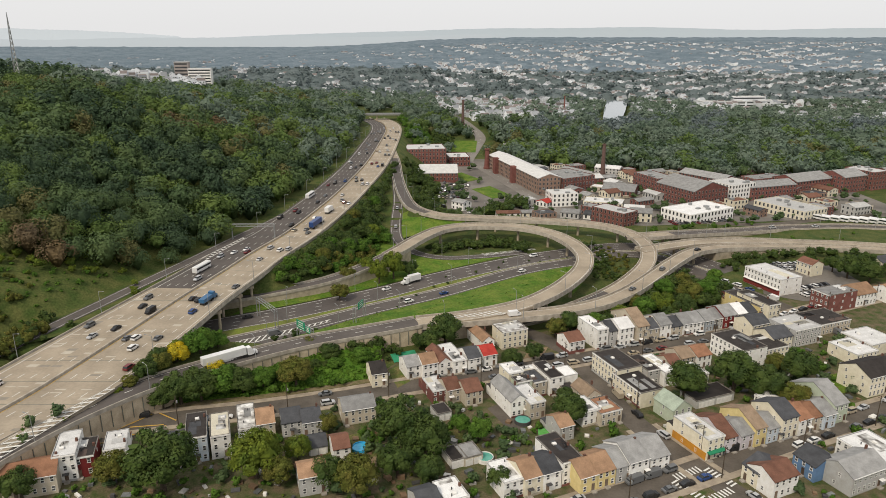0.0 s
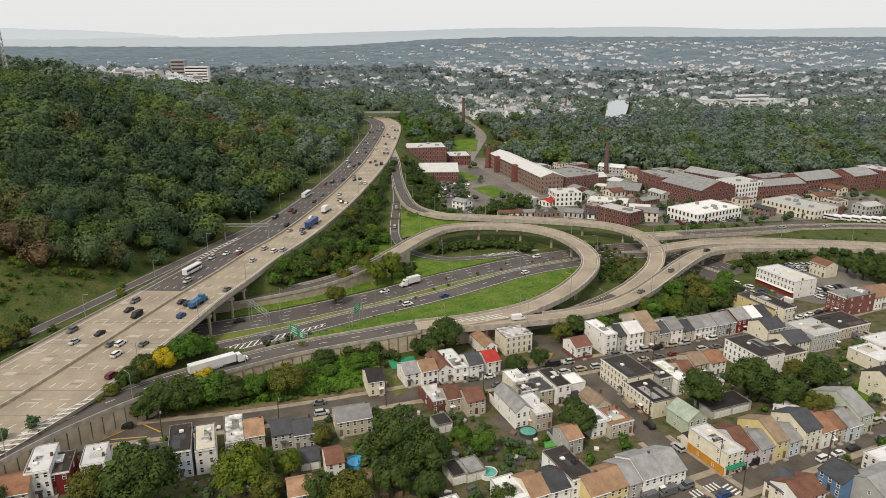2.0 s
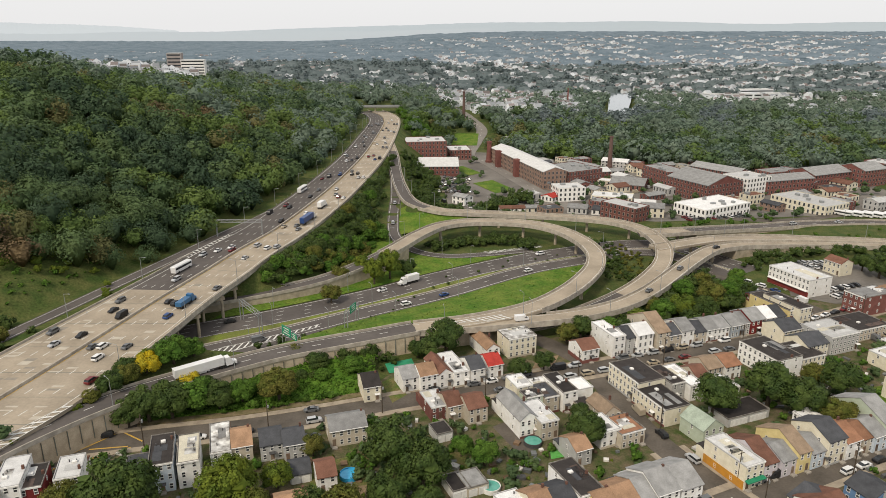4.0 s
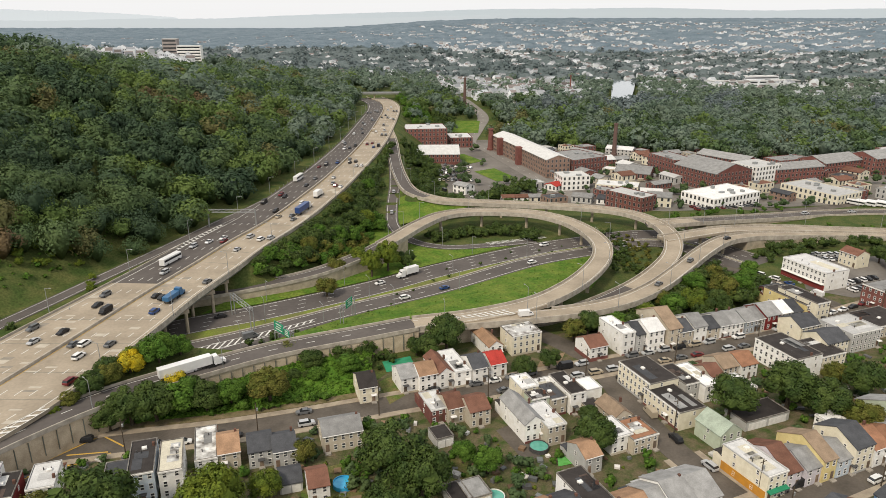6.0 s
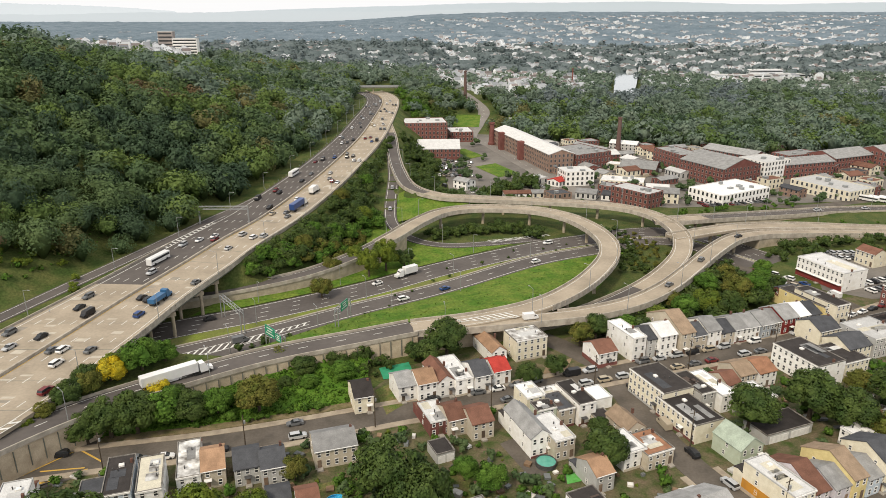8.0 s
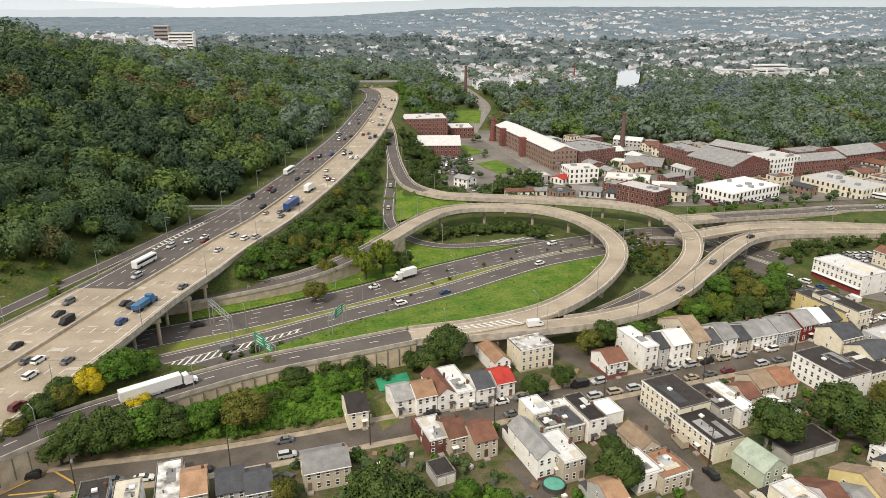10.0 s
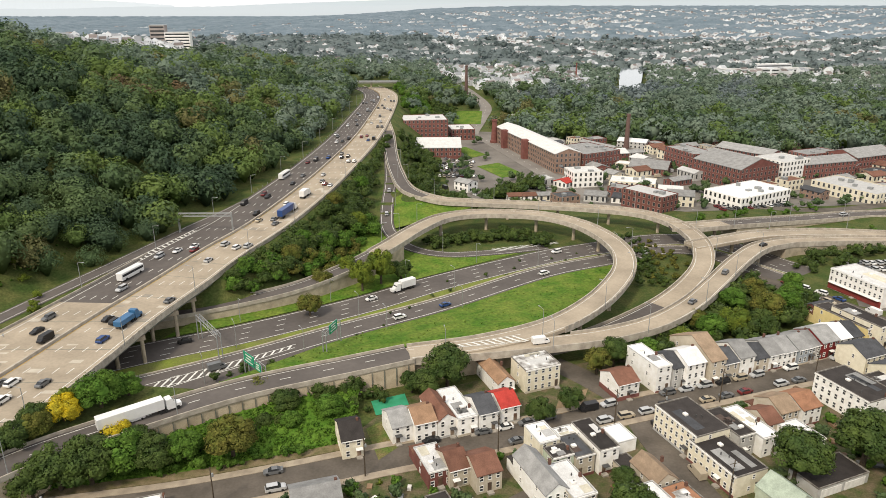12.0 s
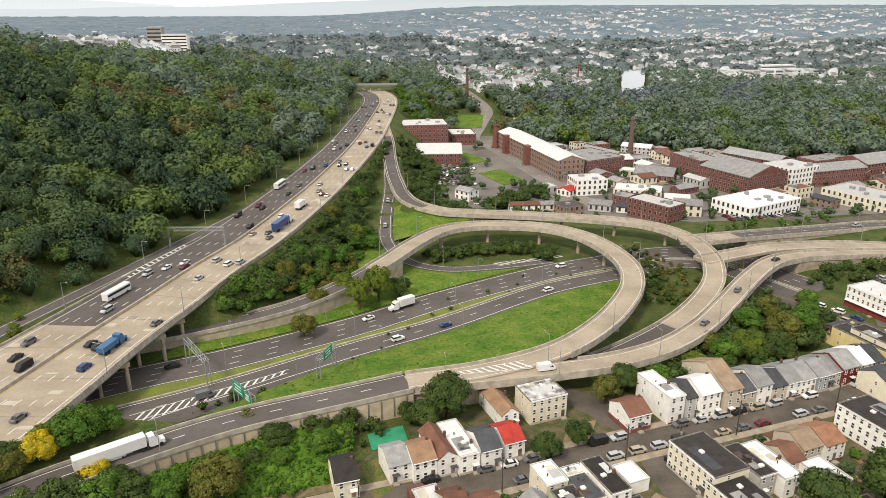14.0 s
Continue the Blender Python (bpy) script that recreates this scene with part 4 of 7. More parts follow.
MW = {k: (brick_mat if "brick" in k else lambda a, b, *_: clad(a, b))("wall_" + k, c, 0.2, 0.07) for k, c in WALLS.items()}
MR = {k: mat("roof_" + k, c, [v * (0.72 if sum(c) < 1.2 else 0.84) for v in c], 0.45, 0.9, grain=0.35, obj=0.18, bump=0.4, fine=8) for k, c in ROOFS.items()}
n_ = MR["streak"].node_tree.nodes
n_["Color Ramp"].color_ramp.elements[0].color, n_["Color Ramp"].color_ramp.elements[1].color = (0.62, 0.62, 0.6, 1), (0.12, 0.11, 0.10, 1)
M["coping"] = mat("roof_coping", (0.26, 0.245, 0.22), (0.12, 0.11, 0.10), 0.9, 0.85, grain=0.3)
M["trim"] = mat("white_trim", (0.74, 0.73, 0.70), (0.6, 0.59, 0.56), 1.0, 0.7)
M["glass"] = mat("window_glass", (0.035, 0.038, 0.042), (0.06, 0.062, 0.065), 0.3, 0.12, obj=0.4)
M["brickred"] = mat("chimney_brick", (0.15, 0.075, 0.055), (0.09, 0.055, 0.045), 2.0, 0.9, grain=0.3)
M["dark"] = mat("dark_metal", (0.05, 0.05, 0.05), (0.08, 0.08, 0.08), 2.0, 0.6)
M["sill"] = mat("brick_sill", (0.40, 0.31, 0.27), (0.32, 0.24, 0.21), 0.6, 0.9, grain=0.2)
M["stone"] = mat("stoop_stone", (0.34, 0.31, 0.27), (0.25, 0.23, 0.2), 1.0, 0.9)


def box_mesh(name, sx, sy, sz, material, base=0.0, bevel=0.0):
    """A box mesh with its origin in the middle of its foot."""
    bm = bmesh.new()
    bmesh.ops.create_cube(bm, size=1, matrix=Matrix.LocRotScale((0, 0, sz / 2 + base), None, (sx, sy, sz)))
    if bevel:
        bmesh.ops.bevel(bm, geom=bm.edges[:], offset=bevel, segments=1, affect="EDGES")
    me = bpy.data.meshes.new(name)
    bm.to_mesh(me)
    bm.free()
    me.materials.append(material)
    return me


def window_mesh(w, hh, name="window"):
    """A framed sash window of two lights, one connected mesh, the panes set back. It looks along -y."""
    bm = bmesh.new()
    t, d = 0.08, 0.09
    xs, zs = (-w / 2 - t, -w / 2, w / 2, w / 2 + t), (-hh / 2 - t, -hh / 2, -0.05, 0.05, hh / 2, hh / 2 + t)
    g = [[bm.verts.new((x, -d, z)) for x in xs] for z in zs]
    panes = []
    for j in range(5):
        for i in range(3):
            f = bm.faces.new((g[j][i], g[j][i + 1], g[j + 1][i + 1], g[j + 1][i]))
            if i == 1 and j in (1, 3):
                panes.append(f)
    rim = [e for e in bm.edges if len(e.link_faces) == 1]
    r = bmesh.ops.extrude_edge_only(bm, edges=rim)
    for v in [v for v in r["geom"] if isinstance(v, bmesh.types.BMVert)]:
        v.co.y = 0.0
    r = bmesh.ops.inset_individual(bm, faces=panes, thickness=0.03, depth=-0.06)
    for f in panes:
        f.material_index = 1
    me = bpy.data.meshes.new(name)
    bm.to_mesh(me)
    bm.free()
    me.materials.append(M["trim"])
    me.materials.append(M["glass"])
    return me


WIN = window_mesh(0.78, 1.4)
WIN_S = window_mesh(0.62, 1.05)
DOOR = box_mesh("door", 0.95, 0.14, 2.1, mat("door_paint", (0.10, 0.06, 0.04), (0.20, 0.16, 0.12), 0.3, 0.6, obj=0.5), 0, 0.03)
STOOP = box_mesh("stoop", 1.5, 1.3, 0.55, M["stone"], -0.1, 0.05)
PORCH = [box_mesh("porch_roof", 1.7, 1.1, 0.14, M[k], 2.75, 0.03) for k in ("dark", "trim")]
STACK = box_mesh("chimney", 0.6, 0.6, 1.4, M["brickred"], -0.4, 0.04)
HATCH = box_mesh("roof_hatch", 1.2, 1.0, 0.55, M["trim"], 0, 0.08)
VENT = box_mesh("vent_pipe", 0.25, 0.25, 0.9, M["dark"], -0.1, 0.05)


def put(name, me, parent, m):
    ob = new(name, me)
    ob.parent = parent
    ob.matrix_parent_inverse = Matrix()
    ob.matrix_basis = m
    return ob


def part(name, verts, faces, material, parent, label=""):
    me = bpy.data.meshes.new(name)
    me.from_pydata([tuple(v) for v in verts], [], faces)
    me.materials.append(material)
    ob = new(name, me)
    ob.parent = parent
    if label:
        ob["label"] = label
    return ob


def shell(w, d, z0, z1):
    v = [(sx * w / 2, sy * d / 2, z) for z in (z0, z1) for sx, sy in ((-1, -1), (1, -1), (1, 1), (-1, 1))]
    return v, [(0, 1, 5, 4), (1, 2, 6, 5), (2, 3, 7, 6), (3, 0, 4, 7)]


def roof_slab(w, d, z, rise, over, thick=0.22):
    """A gabled roof of two slabs, its ridge along x."""
    x, y = w / 2 + over * 0.6, d / 2 + over
    drop = rise * over / (d / 2)
    pts = [(-y, z - drop), (0, z + rise), (y, z - drop), (y, z - drop - thick), (0, z + rise - thick), (-y, z - drop - thick)]
    v = [(sx, p[0], p[1]) for sx in (-x, x) for p in pts]
    f = [(0, 1, 7, 6), (1, 2, 8, 7), (2, 3, 9, 8), (3, 4, 10, 9), (4, 5, 11, 10), (5, 0, 6, 11), (5, 4, 1, 0), (4, 3, 2, 1), (6, 7, 10, 11), (7, 8, 9, 10)]
    return v, f


hr = random.Random(11)
FOOT = []


def house(x, y, turn, w, d, hh, roof, wall, top, group="row houses", windows=True):
    """A town house: walls, roof, windows, door and stoop, with its front towards local -y."""
    FOOT.append((x, y, max(w, d)))
    storeys = max(1, round(hh / 2.75))
    words = {1: "single-storey", 2: "two-storey", 3: "three-storey", 4: "four-storey"}[min(storeys, 4)]
    shape = {"gable": "gabled", "front": "gable-fronted", "flat": "flat"}[roof]
    ob = thing("house", "%s %s house with a %s %s roof" % (WORDS[wall], words, WORDS[top], shape), "house", group, pose(x, y, h(x, y), 0, 0, turn))
    rise = 0
    if roof == "flat":
        v, f = shell(w, d, -0.8, hh)
        part("wall", v, f, MW[wall], ob)
        t = 0.25
        v = [(sx * (w / 2 - t), sy * (d / 2 - t), hh - 0.28 + 0.15 * (sy > 0)) for sx, sy in ((-1, -1), (1, -1), (1, 1), (-1, 1))]
        part("roof", v, [(0, 1, 2, 3)], MR[top], ob)
        ring = []
        for s_, z_ in ((0.05, hh + 0.02), (-0.14, hh + 0.02)):
            ring += [(sx * (w / 2 + s_), sy * (d / 2 + s_), z_) for sx, sy in ((-1, -1), (1, -1), (1, 1), (-1, 1))]
        for s_ in (0.05, -0.14):
            ring += [(sx * (w / 2 + s_), sy * (d / 2 + s_), hh - 0.35) for sx, sy in ((-1, -1), (1, -1), (1, 1), (-1, 1))]
        f = []
        for i in range(4):
            j = (i + 1) % 4
            f += [(i, j, 4 + j, 4 + i), (8 + i, 8 + j, j, i), (4 + i, 4 + j, 12 + j, 12 + i)]
        part("parapet", ring, f, MR["white2"] if top in ("white", "white2") else M["coping"], ob)
        if hh > 4:
            put("cornice", box_mesh("cornice", w, 0.3, 0.4, M["trim"]), ob, pose(0, -d / 2 - 0.1, hh - 0.5))
            put("roof_hatch", HATCH, ob, pose(hr.uniform(-w / 4, w / 4), hr.uniform(-d / 4, d / 4), hh - 0.25, 0, 0, hr.uniform(-5, 5)))
            for _ in range(2):
                put("vent_pipe", VENT, ob, pose(hr.uniform(-w / 3, w / 3), hr.uniform(-d / 3, d / 3), hh - 0.25))
            for _ in range(hr.randrange(1, 4)):
                pw, pd = w * hr.uniform(0.25, 0.6), d * hr.uniform(0.15, 0.4)
                px, py = hr.uniform(-0.5, 0.5) * (w - pw - 0.8), hr.uniform(-0.5, 0.5) * (d - pd - 0.8)
                tilt = 0.15 / d
                v = [(px + sx * pw / 2, py + sy * pd / 2, hh - 0.2 + tilt * (py + sy * pd / 2) + 0.05) for sx, sy in ((-1, -1), (1, -1), (1, 1), (-1, 1))]
                part("roof_patch", v, [(0, 1, 2, 3)], MR[hr.choice(("slate", "white2", "brownflat", "grey") if top in ("black", "slate", "brownflat") else ("white2", "grey", "streak", "cream"))], ob)
            if hr.random() < 0.6:
                put("chimney", STACK, ob, pose(w / 2 - 0.6, hr.uniform(-d / 4, d / 3), hh - 0.2))
    else:
        span = d if roof == "gable" else w
        rise = span * (0.24 if roof == "gable" else 0.36)
        v, f = shell(w, d, -0.8, hh)
        if roof == "gable":
            v += [(-w / 2, 0, hh + rise - 0.1), (w / 2, 0, hh + rise - 0.1)]
            f += [(7, 4, 8), (5, 6, 9)]
            rv, rf = roof_slab(w, d, hh, rise, 0.3)
        else:
            v += [(0, -d / 2, hh + rise - 0.1), (0, d / 2, hh + rise - 0.1)]
            f += [(4, 5, 8), (6, 7, 9)]
            rv, rf = roof_slab(d, w, hh, rise, 0.3)
            rv = [(-b, a, c) for a, b, c in rv]
        part("wall", v, f, MW[wall], ob)
        part("roof", rv, rf, MR[top], ob)
        if hh > 4 and hr.random() < 0.55:
            put("chimney", STACK, ob, pose(w / 2 - 0.7, hr.uniform(-0.5, d * 0.2), hh + rise * 0.75))
            put("gutter", box_mesh("gutter", w + 0.3, 0.16, 0.16, M["trim"]), ob, pose(0, -d / 2 - 0.38, hh - 0.25)) if roof == "gable" else None
    if hh > 4.5 and group == "row houses" and w < 9 and hr.random() < 0.6:
        ew, ed, eh = w * hr.uniform(0.45, 0.7), hr.uniform(2.4, 3.6), hh * hr.uniform(0.42, 0.62)
        side = hr.choice((-1, 1)) * (w - ew) / 2
        v, f = shell(ew, ed, -0.8, eh)
        part("extension", [(a + side, b + d / 2 + ed / 2, c) for a, b, c in v], f, MW[wall], ob)
        rv, rf = roof_slab(ew, ed, eh, 0.35, 0.15)
        part("extension_roof", [(a + side, b + d / 2 + ed / 2, c) for a, b, c in rv], rf, MR[hr.choice(("black", "grey", "slate", "brown", "white2"))], ob)
    if hh > 4.5 and group == "row houses" and wall in ("white", "cream", "beige", "grey") and hr.random() < 0.4:
        put("base_course", box_mesh("base_course", w - 0.06, 0.12, 1.0, MW[hr.choice(("brick", "grey", "beige"))], -0.3), ob, pose(0, -d / 2 - 0.04, 0))
    if windows and hh > 3.4:
        n = max(2, int(w / 1.9))
        door = hr.randrange(n)
        sh = hh / storeys
        for s in range(storeys):
            z = s * sh + sh * 0.56
            for i in range(n):
                u = (i + 0.5) / n * w - w / 2
                if s == 0 and i == door:
                    put("door", DOOR, ob, pose(u, -d / 2 - 0.03, 0.45))
                    put("stoop", STOOP, ob, pose(u, -d / 2 - 0.6, 0))
                    if group == "row houses" and hr.random() < 0.45:
                        put("porch_roof", PORCH[hr.randrange(2)], ob, pose(u, -d / 2 - 0.5, 0, 6, 0, 0))
                else:
                    put("window", WIN, ob, pose(u, -d / 2, z))
                if i % 2 == 0:
                    put("window", WIN_S, ob, pose(u, d / 2, z, 0, 0, 180))
            k = max(1, int(d / 5.2))
            for i in range(k):
                u = (i + 0.5 + hr.uniform(-0.12, 0.12)) / k * d - d / 2
                put("window", WIN_S, ob, pose(-w / 2, u, z, 0, 0, -90))
                put("window", WIN_S, ob, pose(w / 2, u, z, 0, 0, 90))
    elif hh <= 3.4:
        for i in range(2):
            put("garage_door", box_mesh("garage_door", w * 0.4, 0.1, 2.1, M["trim"]), ob, pose((i - 0.5) * w * 0.46, -d / 2 - 0.03, 0))
    return ob


house(186, 334, -68, 9, 8, 6.2, "gable", "cream", "brown")
house(130, 294, 22, 8, 7, 4.6, "gable", "brick", "slate")
house(227, 340, 22, 14, 9, 6, "gable", "cream", "slate")
house(214, 301, 22, 11, 9, 7.5, "gable", "palegreen", "brown")
house(203, 297, 22, 8, 9, 6, "gable", "white", "tan")
house(238, 322, 22, 12, 9, 6, "gable", "white", "brown")


def works(x, y, turn, w, d, hh, roof, wall, top):
    """A mill or works building: walls with piers, a roof, ranks of windows on every side."""
    storeys = max(1, round(hh / 3.6))
    shape = {"gable": "low gabled", "front": "gabled", "flat": "flat"}[roof]
    ob = thing("mill_building", "%s works building, %s %s roof" % (WORDS[wall], WORDS[top], shape), "mill", "old works buildings", pose(x, y, h(x, y), 0, 0, turn))
    v, f = shell(w, d, -7.0, hh)
    if roof == "flat":
        part("wall", v, f, MW[wall], ob)
        v = [(sx * (w / 2 - 0.3), sy * (d / 2 - 0.3), hh - 0.35) for sx, sy in ((-1, -1), (1, -1), (1, 1), (-1, 1))]
        part("roof", v, [(0, 1, 2, 3)], MR[top], ob)
        for i in range(int(w * d / 220) + 1):
            put("roof_unit", box_mesh("roof_unit", hr.uniform(1.5, 3.5), hr.uniform(1.5, 3), hr.uniform(0.8, 1.8), M["steel"], 0, 0.05), ob,
                pose(hr.uniform(-0.38, 0.38) * w, hr.uniform(-0.38, 0.38) * d, hh - 0.35))
    else:
        along_x = w >= d
        span = d if along_x else w
        rise = span * 0.16
        if along_x:
            v += [(-w / 2, 0, hh + rise), (w / 2, 0, hh + rise)]
            f += [(7, 4, 8), (5, 6, 9)]
            rv, rf = roof_slab(w, d, hh, rise, 0.4, 0.4)
        else:
            v += [(0, -d / 2, hh + rise), (0, d / 2, hh + rise)]
            f += [(4, 5, 8), (6, 7, 9)]
            rv, rf = roof_slab(d, w, hh, rise, 0.4, 0.4)
            rv = [(-b, a, c) for a, b, c in rv]
        part("wall", v, f, MW[wall], ob)
        part("roof", rv, rf, MR[top], ob)
    V, F, VT, FT = [], [], [], []
    sh = hh / storeys
    for side, (ln, off, ang) in enumerate(((w, d / 2, 0), (d, w / 2, 90), (w, d / 2, 180), (d, w / 2, 270))):
        n = max(2, int(ln / 3.1))
        ca, sa = math.cos(radians(ang)), math.sin(radians(ang))
        for s in range(storeys):
            for i in range(n):
                u, z = (i + 0.5) / n * ln - ln / 2, s * sh + sh * 0.55
                for VV, FF, ww, hw_, out in ((VT, FT, 0.8, sh * 0.33, 0.05), (V, F, 0.66, sh * 0.28, 0.09)):
                    k = len(VV)
                    for du, dz in ((-ww, -hw_), (ww, -hw_), (ww, hw_), (-ww, hw_)):
                        px, py = u + du, -off - out
                        VV.append((px * ca - py * sa, px * sa + py * ca, z + dz))
                    FF.append((k, k + 1, k + 2, k + 3))
    tagged(part("window_surround", VT, FT, M["sill"] if "brick" in wall else M["trim"], ob), kind="stuff")
    tagged(part("window_pane", V, F, M["glass"], ob), kind="stuff")
    return ob


house(-23.2, 219.7, 18, 5.4, 10, 5.2, "gable", "cream", "black")
house(-11.8, 225.3, 22, 5.3, 9, 5.0, "gable", "white", "grey")
house(-6.0, 225.7, 22, 5.7, 9, 5.7, "gable", "white", "tan")
house(-1.5, 229.4, 22, 5.1, 13, 5.3, "front", "white", "brown")
house(3.3, 231.2, 22, 5.4, 15, 5.6, "flat", "white", "white")
house(9.6, 230.6, 22, 5.1, 10, 5.6, "gable", "white", "slate")
house(15.7, 234.1, 22, 5.4, 9, 5.0, "gable", "white", "red")
house(14.6, 249.6, 22, 5.0, 15, 4.8, "front", "white", "tan")
house(26.2, 250.4, 22, 11.0, 9, 7.4, "flat", "cream", "streak")
gable_end = house(49.3, 245.6, 22, 6.8, 9, 5.1, "gable", "white", "brown")
put("brick_base", box_mesh("brick_base", 6.9, 0.12, 1.3, MW["brick"]), gable_end, pose(0, -4.58, 0))
put("brick_side", box_mesh("brick_side", 0.14, 9.0, 1.5, MW["brick"]), gable_end, pose(-3.46, 0, 0))
house(58.9, 251.7, 22, 5.0, 14, 8.4, "flat", "white", "white")
house(64.7, 251.7, 22, 4.8, 10, 7.0, "gable", "grey", "slate")
house(69.4, 252.1, 22, 6.5, 10, 8.0, "gable", "white", "white")
house(74.9, 257.8, 22, 5.4, 18, 7.9, "gable", "beige", "tan2")
house(80.9, 255.7, 22, 5.5, 10, 6.1, "gable", "beige", "slate")
house(86.4, 259.0, 22, 5.6, 11, 6.6, "gable", "white", "grey")
house(91.7, 260.6, 22, 5.6, 10, 5.0, "gable", "beige", "slate")
house(96.8, 263.0, 22, 5.2, 11, 5.2, "gable", "white", "grey")
house(101.6, 264.9, 22, 5.7, 11, 5.0, "gable", "white", "grey")
house(107.5, 267.0, 22, 5.7, 11, 5.0, "gable", "bluegrey", "grey")
house(111.6, 268.9, 22, 4.1, 11, 5.0, "gable", "grey", "grey")
house(116.7, 270.4, 22, 6.9, 11, 5.8, "gable", "darkred", "grey")
house(122.3, 272.8, 22, 5.6, 11, 5.6, "gable", "white", "white")
house(127.4, 275.2, 22, 5.7, 11, 5.0, "gable", "beige", "slate")
house(132.8, 282.7, 22, 6.4, 20, 6.6, "flat", "yellow", "black")
house(135.8, 279.3, 22, 6.3, 18, 8.3, "flat", "cream", "black")
shops = house(157.9, 314.1, -68, 22.0, 13, 8.1, "flat", "white", "white")
put("shop_front", box_mesh("shop_front", 21.8, 0.14, 2.3, mat("red_paint", (0.23, 0.04, 0.034), (0.15, 0.034, 0.03), 0.8, 0.7)), shops, pose(0, -6.62, 0.2))
put("awning", box_mesh("awning", 21.0, 1.1, 0.3, M["trim"], 0, 0.06), shops, pose(0, -7.0, 2.75, 10, 0, 0))
house(173.2, 288.1, -68, 9.3, 17, 8.6, "flat", "brick", "grey")
house(185.4, 295.0, 22, 16.2, 12, 5.9, "gable", "white", "tan")
house(110.5, 237.5, -68, 16.6, 11, 7.6, "flat", "white", "black")
house(86.5, 231.0, 22, 6.0, 9, 5.6, "gable", "beige", "tan2")
house(93.2, 233.0, 22, 6.5, 9, 5.4, "gable", "white", "rust")
house(87.5, 219.5, 22, 6.0, 9, 4.8, "flat", "white", "white")
house(61.3, 222.0, -68, 15.2, 10, 7.4, "flat", "cream", "black")
house(65.3, 209.1, -68, 15.2, 9, 5.8, "flat", "cream", "black")
house(73.1, 196.4, 24, 7.3, 9, 5.0, "front", "palegreen", "palegreen")
house(70.5, 221.5, 22, 5.0, 12, 6.2, "flat", "grey", "black")
house(81.0, 226.0, 22, 4.8, 8, 5.2, "gable", "beige", "brown")
house(76.0, 222.5, 22, 5.2, 14, 5.6, "flat", "white", "white")
corner = house(75.0, 179.0, 24, 6.3, 14, 7.2, "flat", "cream", "white2")
put("shop_front", box_mesh("shop_front", 0.12, 13.6, 2.5, mat("orange_paint", (0.52, 0.24, 0.03), (0.42, 0.20, 0.04), 0.8, 0.7)), corner, pose(-3.17, 0, 0.1))
put("awning", box_mesh("awning", 6.2, 1.3, 0.35, mat("green_awning", (0.02, 0.22, 0.11), (0.02, 0.17, 0.09), 0.8, 0.7), 0, 0.08), corner, pose(0, -7.55, 2.7, 12, 0, 0))
house(80.6, 182.1, 24, 4.8, 14, 5.3, "gable", "lilac", "brown")
house(87.1, 182.2, 24, 5.3, 10, 5.0, "gable", "lilac", "grey")
house(90.8, 185.5, 24, 4.5, 14, 6.3, "gable", "yellow", "tan2")
house(96.8, 185.8, 24, 6.1, 10, 5.0, "gable", "paleblue", "grey")
house(101.5, 188.3, 24, 6.6, 12, 7.5, "gable", "cream", "slate")
house(107.7, 190.3, 24, 5.4, 11, 5.4, "gable", "white", "rust")
house(113.1, 192.2, 24, 4.7, 10, 5.0, "gable", "beige", "rust")
house(117.0, 193.7, 24, 5.4, 11, 5.0, "gable", "paleblue", "grey")
house(120.8, 199.8, 24, 6.1, 17, 6.8, "gable", "palegreen", "grey")
house(107.0, 200.7, -68, 5.9, 10, 4.8, "flat", "white", "white")
house(122.3, 171.4, -68, 14.2, 12, 5.1, "flat", "white", "white")
house(103.4, 166.5, -68, 7.3, 9, 5.0, "gable", "blue", "slate")
house(87.4, 163.0, -68, 5.3, 10, 5.0, "gable", "cream", "slate")
house(88.3, 159.9, 24, 8.9, 9, 5.8, "gable", "white", "brown")
house(32.2, 167.4, 24, 6.8, 14, 7.4, "flat", "white", "black")
house(36.7, 161.8, 24, 5.4, 10, 5.2, "gable", "yellow", "tan")
house(41.9, 164.2, 24, 5.8, 10, 5.3, "gable", "yellow", "tan")
house(47.0, 166.8, 24, 5.3, 11, 5.3, "gable", "grey", "grey")
house(51.2, 168.7, 24, 6.5, 12, 5.9, "gable", "white", "grey")
house(57.9, 172.0, 24, 6.5, 12, 5.0, "gable", "white", "grey")
house(22.0, 160.6, 24, 5.6, 10, 5.8, "gable", "cream", "tan")
house(27.1, 162.7, 24, 5.6, 10, 5.8, "gable", "white", "slate")
house(16.7, 159.2, 24, 6.1, 10, 5.8, "flat", "white", "white")
house(3.3, 171.6, 24, 4.8, 7, 2.9, "flat", "white", "black")
house(7.3, 173.0, 24, 5.9, 7, 2.9, "flat", "beige", "grey")
house(35.5, 185.6, 24, 5.0, 8, 5.0, "gable", "grey", "tan")
house(44.4, 194.6, 24, 6.4, 9, 5.3, "flat", "white", "white")
house(50.6, 195.0, 24, 8.0, 9, 4.8, "flat", "beige", "rust")
house(21.4, 202.3, 22, 5.7, 15, 6.0, "front", "white", "grey")
house(27.6, 199.6, 22, 5.7, 12, 6.2, "flat", "beige", "white")
house(36.0, 215.3, 22, 5.2, 12.5, 6.8, "flat", "white", "black")
house(31.0, 212.2, 22, 5.0, 8.5, 5.8, "flat", "beige", "slate")
house(26.4, 209.0, 22, 5.6, 4.4, 6.6, "flat", "palegreen", "black")
house(23.4, 215.6, 22, 5.4, 7.6, 7.2, "flat", "cream", "white")
house(29.6, 218.0, 22, 5.0, 4.4, 5.6, "flat", "white", "white")
